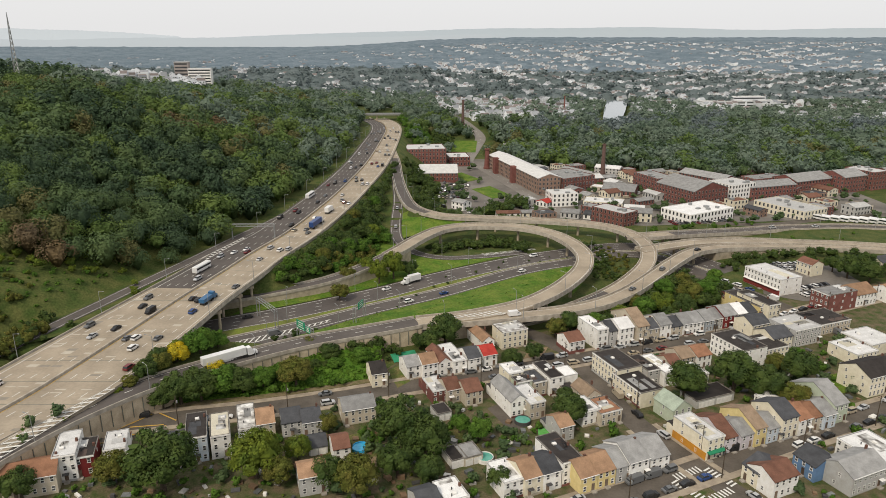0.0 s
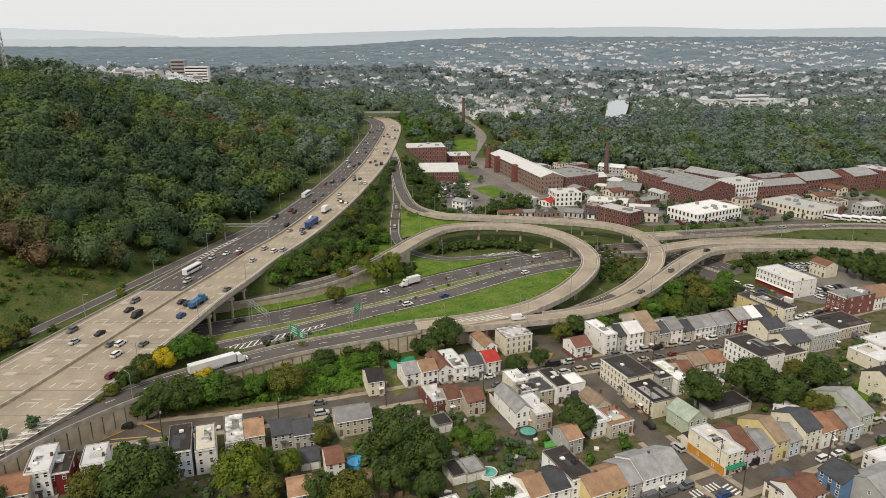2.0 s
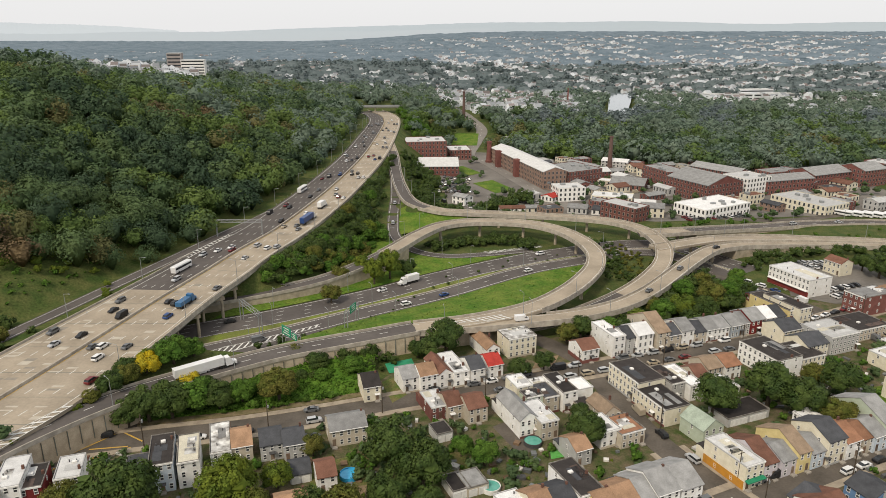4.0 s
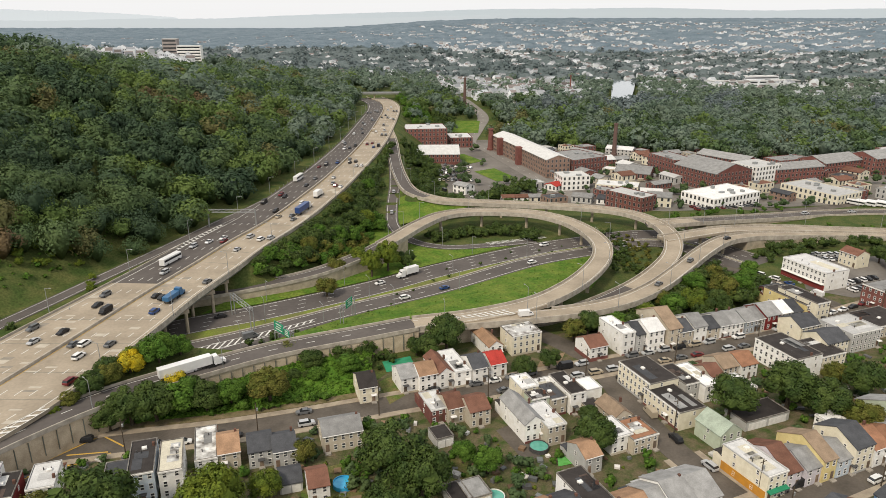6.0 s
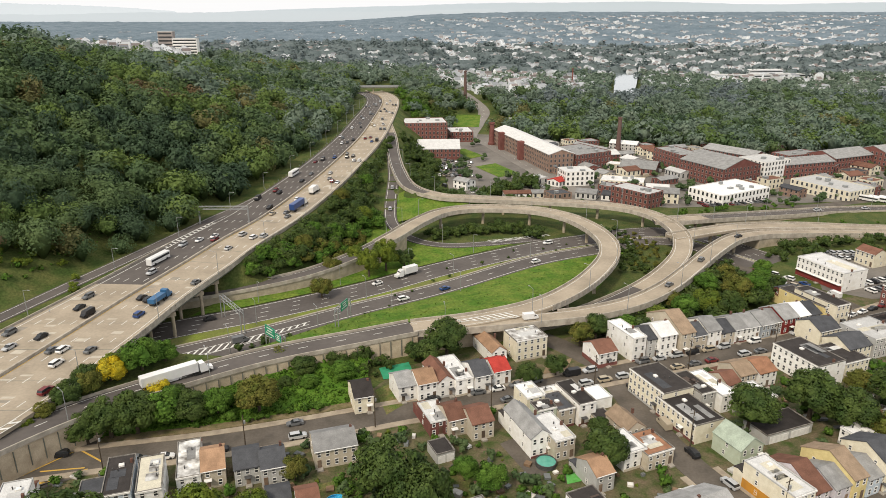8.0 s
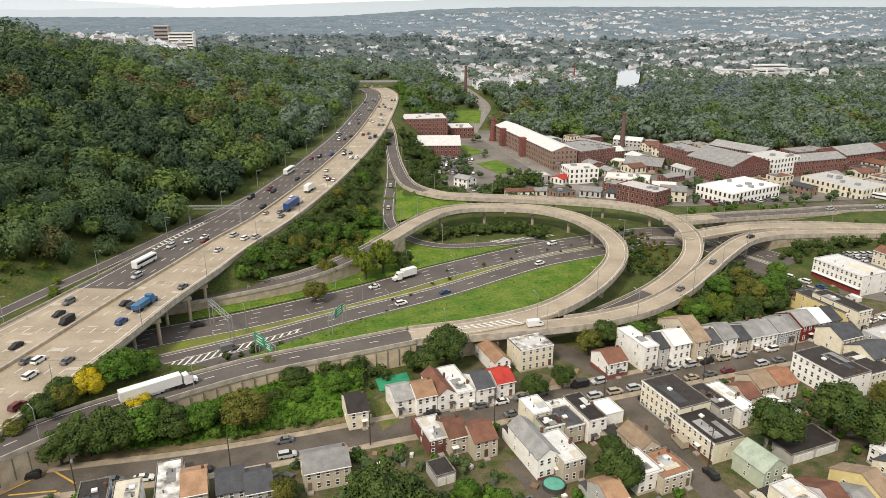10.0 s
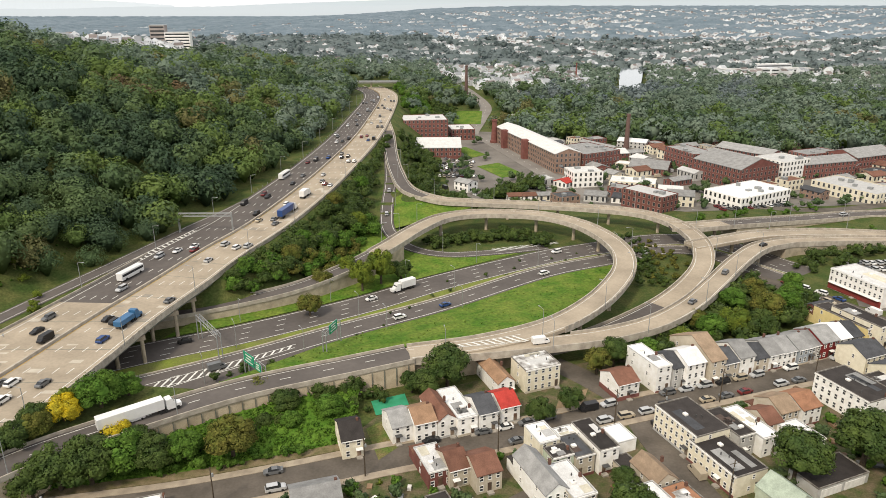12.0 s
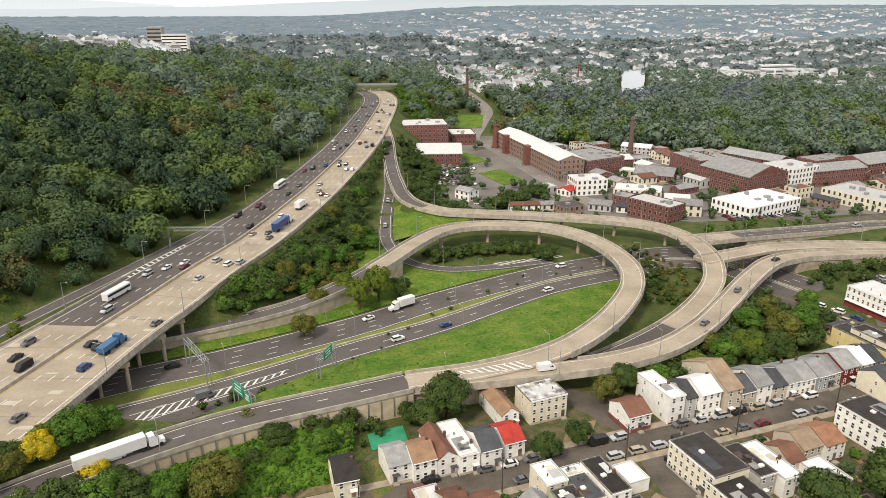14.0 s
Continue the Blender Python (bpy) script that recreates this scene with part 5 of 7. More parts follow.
house(47.0, 204.0, 22, 5.8, 9, 5.2, "front", "beige", "tan2")
house(42.4, 208.6, 22, 4.6, 7, 3.3, "flat", "beige", "black")
house(43.2, 220.5, 22, 5.4, 7, 3.5, "flat", "white", "white", windows=False)
house(-27.3, 195.8, 18, 10.4, 9, 5.2, "gable", "beige", "grey")
house(-46.8, 188.5, 18, 6.0, 9, 5.0, "gable", "grey", "slate")
house(-40.7, 188.5, 18, 5.8, 9, 5.0, "gable", "grey", "slate")
house(-54.6, 188.1, 18, 5.3, 10, 5.0, "gable", "beige", "tan")
house(-60.4, 188.3, 18, 5.4, 15, 4.8, "flat", "white", "streak")
house(-65.4, 179.0, 18, 5.4, 13, 7.6, "flat", "white", "cream")
house(-71.6, 177.4, 18, 5.8, 14, 8.3, "flat", "paleblue", "black")
house(-79.5, 180.4, 18, 6.0, 6, 2.8, "flat", "cream", "slate")
house(-29.7, 174.3, 18, 4.8, 8, 5.0, "gable", "white", "brown")
house(-37.0, 177.8, 18, 5.3, 7, 2.9, "gable", "grey", "slate")
house(-104.1, 167.9, 18, 5.8, 13, 8.3, "flat", "white", "white")
house(-99.6, 168.6, 18, 5.3, 10, 6.6, "flat", "darkred", "black")
house(-93.7, 174.0, 18, 6.0, 10, 5.5, "flat", "white", "white2")
house(-109.8, 159.8, 18, 13.2, 10, 5.8, "gable", "beige", "rust")
house(-2.6, 209.0, 22, 5.7, 10, 4.8, "flat", "brick", "white")
house(2.1, 208.5, 22, 4.9, 9, 5.0, "gable", "beige", "brown")
house(8.6, 206.9, 22, 6.1, 9, 5.2, "gable", "beige", "brown")
house(-0.6, 195.8, 24, 4.9, 6, 3.0, "flat", "grey", "black")
house(2.0, 152.0, 24, 6.5, 9, 5.2, "flat", "white", "white")
house(-4.5, 149.0, 24, 6.0, 9, 5.2, "gable", "grey", "slate")
house(121.5, 241.6, 22, 13.8, 12, 4.8, "flat", "cream", "black")
house(128.9, 249.3, 22, 9.7, 10, 5.4, "gable", "cream", "slate")
house(125.5, 260.7, 22, 9.1, 10, 5.8, "gable", "cream", "slate")
house(140.0, 255.0, 22, 13.8, 13, 7.2, "flat", "grey", "white2")
house(156.9, 266.5, 22, 17.8, 13, 4.8, "flat", "beige", "black")
house(165.5, 247.4, -68, 13.5, 14, 4.8, "flat", "cream", "white")
house(153.9, 238.2, 22, 11.0, 12, 4.8, "flat", "cream", "white")
house(146.9, 215.8, 22, 15.2, 12, 7.4, "gable", "cream", "black")
house(88.0, 206.8, 22, 15.7, 8, 3.0, "flat", "grey", "black")
house(-35.2, 160.1, 18, 7.4, 8, 5.8, "gable", "grey", "tan")
house(111.5, 162.6, 24, 13.9, 10, 5.8, "gable", "grey", "grey")

works(-17.0, 652.0, 8, 36.0, 30, 14.0, "flat", "brick", "white2")
works(14.0, 668.0, 8, 20.0, 26, 9.0, "flat", "brick", "white2")
works(-7.0, 592.0, 2, 38.0, 30, 7.0, "gable", "brick", "white2")
long_mill = works(67.7, 590.9, -74, 114.3, 19, 13.5, "gable", "brickt", "white2")
for u in (-34, 8):
    put("stair_tower", box_mesh("stair_tower", 5.0, 4.0, 15.5, MW["brick"], -1.0), long_mill, pose(u, -11.2, 0))
works(100.4, 560.6, 30, 31.9, 34, 12.2, "flat", "brick", "grey")
works(87.9, 503.4, 11, 19.7, 16, 9.8, "flat", "white", "white2")
works(187.0, 513.0, 27, 34.0, 38, 13.0, "gable", "brick", "grey")
works(169.0, 547.4, -70, 30.9, 18, 13.9, "flat", "brick", "grey")
works(219.8, 570.7, -53, 42.0, 18, 9.1, "gable", "brick", "grey")
works(221.0, 522.0, 27, 25.0, 22, 13.5, "flat", "white", "white2")
works(250.4, 529.9, 18, 42.7, 18, 10.2, "gable", "brick", "grey")
works(289.0, 551.3, 24, 39.0, 24, 11.0, "gable", "brick", "grey")
works(172.5, 458.0, 30, 42.0, 25, 8.0, "flat", "white", "white")
works(243.0, 474.0, -62, 40.0, 24, 7.5, "flat", "cream", "white2")
works(112.0, 441.0, -52, 26.0, 14, 10.0, "flat", "brick", "white2")
works(103.7, 475.0, -37, 9.7, 11, 6.4, "flat", "brick", "grey")
works(118.8, 500.4, -19, 28.2, 16, 4.0, "flat", "cream", "white")
works(140.9, 540.7, -25, 25.3, 22, 4.6, "gable", "brick", "grey")
works(119.5, 576.3, 15, 26.6, 14, 6.1, "gable", "brick", "white2")
works(132.1, 450.5, -17, 14.5, 12, 7.0, "gable", "cream", "grey")
works(134.7, 476.3, -15, 13.9, 12, 4.4, "gable", "grey", "white2")
works(324.0, 556.0, 24, 26.0, 24, 13.0, "gable", "brick", "grey")
works(349.0, 566.0, 24, 18.0, 26, 15.0, "flat", "brick", "white2")
works(378.0, 574.0, 24, 36.0, 24, 12.0, "gable", "brick", "grey")
works(262.3, 561.7, 22, 31.5, 16, 9.7, "flat", "brick", "grey")
works(40.1, 461.8, 8, 8.1, 7, 4.0, "gable", "white", "brown")
works(48.7, 462.9, 8, 8.1, 7, 4.0, "gable", "white", "brown")
works(57.4, 464.0, 8, 8.1, 7, 4.0, "gable", "cream", "grey")
works(87.7, 462.3, -21, 12.5, 10, 4.6, "gable", "grey", "grey")
works(101.8, 457.8, -24, 10.7, 10, 4.0, "gable", "white", "slate")
works(13.3, 488.2, -43, 11.2, 9, 5.9, "front", "white", "grey")
works(75.3, 497.9, -44, 9.5, 10, 4.0, "gable", "white", "red")
works(129.2, 545.4, -28, 20.7, 10, 4.7, "flat", "beige", "white")
works(82.8, 742.4, -51, 40.4, 16, 4.0, "flat", "grey", "white2")
works(121.7, 616.7, -56, 35.6, 8, 4.0, "gable", "beige", "grey")
works(150.5, 624.6, -28, 22.7, 12, 5.4, "gable", "grey", "white")


def mill_infill(x, y, w, d, hh, turn, k):
    works(x, y, turn, w, d, hh, ("gable", "flat", "gable", "flat")[k % 4], ("brick", "beige", "grey", "brickt", "cream")[k % 5], ("grey", "white2", "brown", "grey", "slate")[(k * 3) % 5])


ir = random.Random(77)
taken = [(o.location.x, o.location.y) for o in bpy.data.objects if o.name.startswith("mill_building")]
k_ = 0
for _ in range(1200):
    x, y = ir.uniform(60, 300), ir.uniform(440, 640)
    if y > 668 - 0.25 * (x - 60) or y < 440 + 0.14 * (x - 60) or k_ >= 50:
        continue
    if min((x - a) ** 2 + (y - b) ** 2 for a, b in taken) < 14.5 ** 2 or abs(x - np.interp(y, [455, 480, 540, 600, 645], [100, 84, 66, 50, 38])) < 14:
        continue
    taken.append((x, y))
    mill_infill(x, y, ir.uniform(9, 17), ir.uniform(8, 13), ir.uniform(4, 7), 25 + 90 * ir.randrange(2) + ir.uniform(-6, 6), k_)
    k_ += 1


# ---- chimneys, pools, towers ----
def mill_chimney(x, y, hh, r, wall="brick"):
    ob = thing("mill_chimney", "tall tapering brick mill chimney with a corbelled top", "chimney", "", pose(x, y, h(x, y)))
    V, F, n = [], [], 16
    prof = [(r * 1.25, -1), (r * 1.25, 2), (r, 2.2), (r * 0.72, hh - 1.5), (r * 0.9, hh - 1.2), (r * 0.9, hh), (r * 0.55, hh), (r * 0.55, hh - 2)]
    for rr, z in prof:
        V += [(rr * math.cos(6.2832 * i / n), rr * math.sin(6.2832 * i / n), z) for i in range(n)]
    for k in range(len(prof) - 1):
        F += [(k * n + i, k * n + (i + 1) % n, (k + 1) * n + (i + 1) % n, (k + 1) * n + i) for i in range(n)]
    part("shaft", V, F, MW[wall], ob)


mill_chimney(144, 620, 27, 2.0, "stack")
mill_chimney(41, 643, 19, 2.6)


def pool(x, y, r, rim, water, label):
    ob = thing("swimming_pool", label, "pool", "back yard pools", pose(x, y, h(x, y)))
    n = 24
    V = [(r * k * math.cos(6.2832 * i / n), r * k * math.sin(6.2832 * i / n), z) for k, z in ((1, 0), (1, 1.25), (0.93, 1.25), (0.93, 0.9)) for i in range(n)]
    F = [(k * n + i, k * n + (i + 1) % n, (k + 1) * n + (i + 1) % n, (k + 1) * n + i) for k in range(3) for i in range(n)]
    part("rim", V, F, rim, ob)
    V = [(r * 0.94 * math.cos(6.2832 * i / n), r * 0.94 * math.sin(6.2832 * i / n), 1.0) for i in range(n)]
    part("water", V, [tuple(range(n))], water, ob)


blue = mat("pool_blue", (0.03, 0.33, 0.62), (0.05, 0.42, 0.68), 0.8, 0.15)
teal = mat("pool_teal", (0.08, 0.30, 0.24), (0.11, 0.36, 0.29), 0.8, 0.12)
pool(-24, 177, 2.6, blue, blue, "round blue above-ground swimming pool")
pool(12, 172, 2.5, M["trim"], teal, "round white-rimmed pool with teal water")
pool(25, 192, 2.6, M["dark"], teal, "round dark-rimmed pool with green water")
tarp = thing("tarpaulin", "crumpled bright blue tarpaulin over stored goods", "tarpaulin", "", pose(23, 170, 0, 0, 0, 20))
V = [((i - 3) * 0.9, (j - 2) * 0.9, 0.1 + 1.5 * math.exp(-((i - 3) ** 2 + (j - 2) ** 2) / 4.0) + 0.25 * hr.random()) for j in range(5) for i in range(7)]
part("sheet", V, [(j * 7 + i, j * 7 + i + 1, j * 7 + i + 8, j * 7 + i + 7) for j in range(4) for i in range(6)], mat("tarp_blue", (0.02, 0.17, 0.62), (0.03, 0.24, 0.7), 1.5, 0.5), tarp)
court = mat("green_court", (0.03, 0.22, 0.11), (0.04, 0.27, 0.15), 0.5, 0.8)
kind(mesh_ob("play_court", [(-18, 233, 0.2), (-9, 236.5, 0.2), (-11, 244, 0.2), (-20, 240, 0.2)], [(0, 1, 2, 3)], court), "bright green painted play court behind houses", "court")


# ---- single trees ----
tr = np.random.default_rng(21)
BIG = [crown(tr, 3600, size=0.044, lumps_n=30, cores=18, mm=5, small=0.68) for _ in range(5)]
LEAVES = {"green": mat("tree_leaves", (0.034, 0.064, 0.014), (0.076, 0.112, 0.024), 0.25, 0.68, island=0.3, grain=0.45, leafy=0.22), "olive": mat("olive_leaves", (0.090, 0.110, 0.022), (0.138, 0.130, 0.031), 0.3, 0.8, island=0.4, leafy=0.22), "yellow": mat("yellow_leaves", (0.575, 0.414, 0.014), (0.391, 0.345, 0.034), 0.4, 0.8, island=0.3, leafy=0.22),
          "lime": mat("lime_leaves", (0.143, 0.176, 0.022), (0.088, 0.132, 0.022), 0.3, 0.8, island=0.35, leafy=0.22), "bright": mat("bright_leaves", (0.056, 0.125, 0.018), (0.094, 0.169, 0.027), 0.2, 0.8, island=0.4, leafy=0.22)}
TREE_WORDS = {"green": "dark green broadleaf", "olive": "olive-brown thinning", "yellow": "bright yellow autumn", "lime": "yellow-green turning", "bright": "fresh green leafy"}
crown_meshes = {}


def crown_mesh(k, tone):
    if (k, tone) not in crown_meshes:
        v, f, nn = BIG[k]
        me = bpy.data.meshes.new("crown")
        me.from_pydata([tuple(p) for p in v], [], [tuple(int(i) for i in q) for q in f])
        me.materials.append(LEAVES[tone])
        me.polygons.foreach_set("use_smooth", [True] * len(me.polygons))
        me.normals_split_custom_set_from_vertices(nn)
        crown_meshes[k, tone] = me
    return crown_meshes[k, tone]


def trunk_mesh():
    bm = bmesh.new()
    bmesh.ops.create_cone(bm, cap_ends=True, segments=8, radius1=0.085, radius2=0.05, depth=1.0, matrix=Matrix.Translation((0, 0, 0.5)))
    for a in range(4):
        m = Matrix.Rotation(a * 1.7, 4, "Z") @ Matrix.Translation((0, 0, 0.72)) @ Matrix.Rotation(0.7, 4, "Y") @ Matrix.Translation((0, 0, 0.3))
        bmesh.ops.create_cone(bm, cap_ends=True, segments=6, radius1=0.045, radius2=0.015, depth=0.62, matrix=m)
    me = bpy.data.meshes.new("trunk")
    bm.to_mesh(me)
    bm.free()
    me.materials.append(M["bark"])
    return me


TRUNK = trunk_mesh()


def tree(x, y, r, tone="green", tall=1.15, where="beside houses", name="tree", z=None):
    z = h(x, y) if z is None else z
    ob = thing(name, "%s %s %s" % (TREE_WORDS[tone], name, where), name, "", pose(x, y, z, 0, 0, tr.uniform(0, 360)))
    put("trunk", TRUNK, ob, Matrix.Diagonal((r, r, r * 0.95 * tall, 1)))
    put("crown", crown_mesh(int(tr.integers(5)), tone), ob, Matrix.Translation((0, 0, r * (0.12 + 0.72 * tall))) @ Matrix.Diagonal((r, r, r * tall, 1)))
    return ob


for x, y, r, tone in ((-12, 178, 9.0, "green"), (-5, 172, 7.4, "green"), (-12.5, 164, 5.8, "green"), (-3.5, 161, 4.6, "green"), (25, 229, 4.2, "green"), (34, 236, 3.8, "green"), (39, 191, 5.8, "green"), (40, 202, 3.6, "green"), (80, 206, 7.4, "green")):
    tree(x, y, r, tone, where="in a back yard")
for x, y, r, tone in ((99, 212, 8.0, "green"), (106, 206, 7.0, "green"), (124, 218, 6.7, "green"), (119, 224, 4.5, "olive"), (113, 199, 5.6, "olive"), (143, 216, 4.6, "green"), (11, 182, 4.3, "bright"), (5, 186, 3.5, "bright")):
    tree(x, y, r, tone, where="in a back yard")
for x, y, r, tone in ((15, 158, 3.9, "green"), (-51, 163.5, 7.8, "lime"), (-44, 160, 4.6, "olive"), (-41.4, 172, 4.2, "lime"), (-35, 186, 3.6, "olive"), (-74.5, 158, 10.2, "green"), (-89, 161, 5.2, "olive"), (-110, 154, 5.2, "green")):
    tree(x, y, r, tone, where="behind row houses")
for x, y, r, tone in ((-22.5, 156, 6.4, "olive"), (-28, 174, 2.4, "green"), (-31, 159, 5.2, "green"), (1, 247, 7.4, "green"), (-5, 241, 5.0, "green"), (45, 255, 4.6, "olive"), (51, 260, 5.1, "green"), (-9, 245, 3.6, "green")):
    tree(x, y, r, tone, where="beside a street")
for x, y, r, tone in ((-92.5, 219.5, 4.8, "yellow"), (-86.5, 226, 6.2, "bright"), (-97, 216, 4.6, "green"), (-93.5, 224, 4.2, "lime"), (-95.8, 213.5, 4.4, "olive"), (-98.3, 208, 4.4, "green"), (-101.5, 202, 3.0, "olive"), (-103.6, 197.5, 2.0, "lime"), (-82, 231.5, 4.4, "bright"), (-88, 232, 4.0, "green"), (-99.5, 212, 3.6, "green"), (-94.5, 217, 3.4, "green")):
    tree(x, y, r, tone, 1.1, "on the bank beside the slip ramp", z=6.0)
tree(-78.5, 216.5, 4.0, "yellow", 1.0, "below the retaining wall", z=3.0)
for x, y, r, tone in ((-91, 200.5, 5.4, "green"), (-86, 203, 7.0, "green"), (-80, 205, 7.2, "green"), (-74, 208.5, 6.6, "bright"), (-67.5, 210, 5.6, "green"), (-61.5, 213.5, 4.8, "bright"), (-82, 210, 5.4, "green"), (-73, 214.5, 5.0, "green"), (-50.5, 214.5, 6.6, "olive"), (-57, 222, 3.4, "bright"), (-39, 227, 3.0, "bright"), (-30, 232, 4.2, "bright"), (-46, 227, 2.6, "green")):
    tree(x, y, r, tone, 1.05, "on ivy-covered waste ground")
for x, y, r, tone in ((-31, 318, 5.2, "lime"), (-24.5, 325, 6.0, "lime"), (-17, 330, 4.8, "green"), (-47, 296, 4.8, "olive"), (-50, 240, 4.2, "olive"), (-33, 240, 4.0, "green"), (-26, 243, 4.0, "green"), (-42, 234, 4.4, "green")):
    tree(x, y, r, tone, 1.55 if tone == "lime" else 1.1, "beside a ramp")


for x, y, r, tone in ((62, 262, 4.4, "bright"), (74, 268, 4.8, "lime"), (86, 276, 5.2, "bright"), (95, 281, 5.6, "lime"), (101, 297, 5.4, "bright"), (110, 290, 6.2, "olive"), (119, 296, 5.6, "bright"), (113, 308, 5.0, "olive"), (126, 306, 4.6, "bright"), (105, 283, 4.6, "green"), (84, 284, 4.2, "olive"), (132, 318, 4.2, "bright")):
    tree(x, y, r, tone, 1.15, "between the ramp and row houses")
for x, y, r, tone in ((-40, 382, 5.0, "lime"), (-50, 350, 4.8, "bright"), (-60, 330, 4.6, "olive"), (-44, 430, 4.6, "bright"), (-58, 345, 4.4, "bright"), (-52, 392, 4.8, "olive"), (-38, 330, 5.0, "lime"), (-46, 318, 4.6, "olive")):
    tree(x, y, r, tone, 1.2, "on the highway embankment")
for x, y, r, tone in ((201, 326, 6.5, "green"), (208, 319, 6.0, "green"), (213, 331, 6.5, "green"), (199, 336, 5.0, "green"), (222, 326, 5.0, "green"), (230, 312, 4.4, "olive"), (247, 335, 5.0, "green")):
    tree(x, y, r, tone, where="beside shops and houses")


# ---- bushes and small woods of the interchange ----
def grove(name, line, spread, gap, r0, r1, label, tone="green", seed=1, templates=None):
    """Bushes and trees scattered along a line."""
    g = np.random.default_rng(seed)
    ln = spline([(*p, 0) for p in line], 20)
    s = measure_line(ln)
    P, R = [], []
    for d in np.arange(0, s[-1], gap):
        p, a = at(ln, s, d)
        for _ in range(max(1, round(2 * spread / gap * 0.95))):
            o = g.uniform(-spread, spread)
            x, y = p[0] - math.sin(radians(a)) * o + g.uniform(-gap, gap) * 0.6, p[1] + math.cos(radians(a)) * o + g.uniform(-gap, gap) * 0.6
            r = g.uniform(r0, r1)
            if 235 < y < 850 and along(HWY_L, y)[0] < x < along(HWY_R, y)[0] + 1.5 + r:
                continue
            P.append((x, y, h(x, y)))
            R.append(r)
    return woods(name, P, R, templates or T_NEAR, LEAVES[tone], label, g, 0.45)


grove("shrubs", [(-78, 305), (-68, 330), (-56, 365), (-48, 405)], 9, 4.5, 2.6, 4.6, "dense green trees on the highway embankment", seed=1)
grove("shrubs", [(-66, 312), (-57, 340), (-49, 375), (-45, 410), (-43, 450)], 5.5, 4.5, 3.0, 5.0, "dense green trees between highway and ramp", seed=2)
grove("shrubs", [(-48, 405), (-45, 440), (-43, 480), (-42, 515), (-43, 550)], 3.6, 3.4, 2.4, 4.2, "dense green trees between highway and ramp", seed=3)
grove("shrubs", [(-72, 313), (-60, 323), (-50, 336), (-43, 352), (-39, 374), (-37, 396)], 5.5, 4.6, 2.8, 4.8, "mixed green trees above the tail ramp", "bright", seed=37)
grove("shrubs", [(-66, 316), (-54, 330), (-45, 346), (-41, 366)], 6, 6.0, 2.4, 4.2, "olive trees above the tail ramp", "olive", seed=38)
grove("shrubs", [(-86, 300), (-74, 304), (-60, 316)], 4, 4, 2.0, 3.6, "green shrubs above a retaining wall", "bright", seed=4)
grove("shrubs", [(-60, 221), (-40, 231), (-24, 238), (-14, 241)], 3.0, 3.6, 1.2, 2.6, "green bushes along the ramp wall", seed=7)
grove("shrubs", [(-6, 369), (6, 375), (20, 379), (36, 379), (48, 371)], 4.5, 3.0, 1.9, 3.5, "round green shrubs inside the loop ramp", seed=8)
grove("shrubs", [(82, 380), (84, 366), (84, 350), (82, 334), (78, 322)], 6, 3.4, 0.9, 2.4, "scrub between two curved ramps", seed=9)
grove("shrubs", [(56, 262), (70, 268), (84, 279), (96, 292), (108, 308), (120, 322)], 5.5, 4.2, 2.8, 4.8, "dense dark trees between ramp and row houses", seed=10)
grove("shrubs", [(92, 278), (106, 288), (120, 300), (130, 312)], 7, 5.0, 3.2, 5.2, "dense dark trees behind row houses", seed=11)
grove("shrubs", [(146, 342), (162, 350), (190, 357), (225, 360)], 6, 5.0, 1.8, 4.0, "green bushes on the ramp embankment", seed=12)
grove("shrubs", [(-16, 440), (-4, 455), (10, 440), (28, 432), (50, 430)], 6, 5.5, 2.6, 5.0, "green trees beyond the outer ramp", seed=13)
grove("shrubs", [(-13, 456), (-17, 490), (-22, 540), (-27, 595)], 6, 4.6, 2.8, 4.6, "green trees beside the highway ramp", seed=14)
grove("shrubs", [(-13, 462), (-10, 495), (-9, 530), (-15, 572)], 5, 5.5, 3.0, 5.4, "dense green trees beside a car park", seed=30)
grove("shrubs", [(-36, 690), (-26, 735), (-34, 785), (-48, 826)], 13, 7.0, 3.6, 5.8, "light green trees beside the far highway", "bright", seed=32)
grove("shrubs", [(-8, 705), (-2, 750), (-16, 800), (-30, 850)], 11, 7.5, 3.6, 5.6, "green trees behind a brick mill", seed=33)
grove("shrubs", [(26, 462), (44, 482), (62, 497)], 6.5, 4.8, 3.2, 5.2, "green trees beside a car park", seed=15)
grove("shrubs", [(112, 398), (140, 412), (170, 424), (205, 436)], 3.5, 5, 1.4, 2.8, "bushes beside the expressway", "bright", seed=16)
grove("shrubs", [(148, 383), (190, 392), (250, 398)], 4, 7, 0.8, 1.8, "bushes between carriageways", "bright", seed=18)
grove("shrubs", [(-230, 235), (-195, 262), (-165, 283), (-145, 298)], 8, 5.0, 1.4, 3.0, "yellowing shrubs along the exit ramp", "lime", seed=19)
grove("shrubs", [(-330, 290), (-260, 288), (-200, 296), (-160, 308)], 9, 7.0, 1.2, 2.6, "rough shrubs in a hillside meadow", "bright", seed=20)
grove("shrubs", [(-262, 205), (-222, 222), (-190, 240), (-168, 258)], 15, 6.0, 1.2, 3.0, "olive scrub beside the exit ramp", "olive", seed=31)
grove("shrubs", [(-151, 236), (-159, 214), (-171, 190), (-184, 165)], 6, 4.0, 1.8, 3.6, "olive shrubs beside the bridge deck", "olive", seed=34)
grove("shrubs", [(-150, 244), (-160, 220), (-176, 190), (-195, 160)], 9, 6.0, 1.8, 3.8, "green shrubs beside the bridge deck", "green", seed=35)
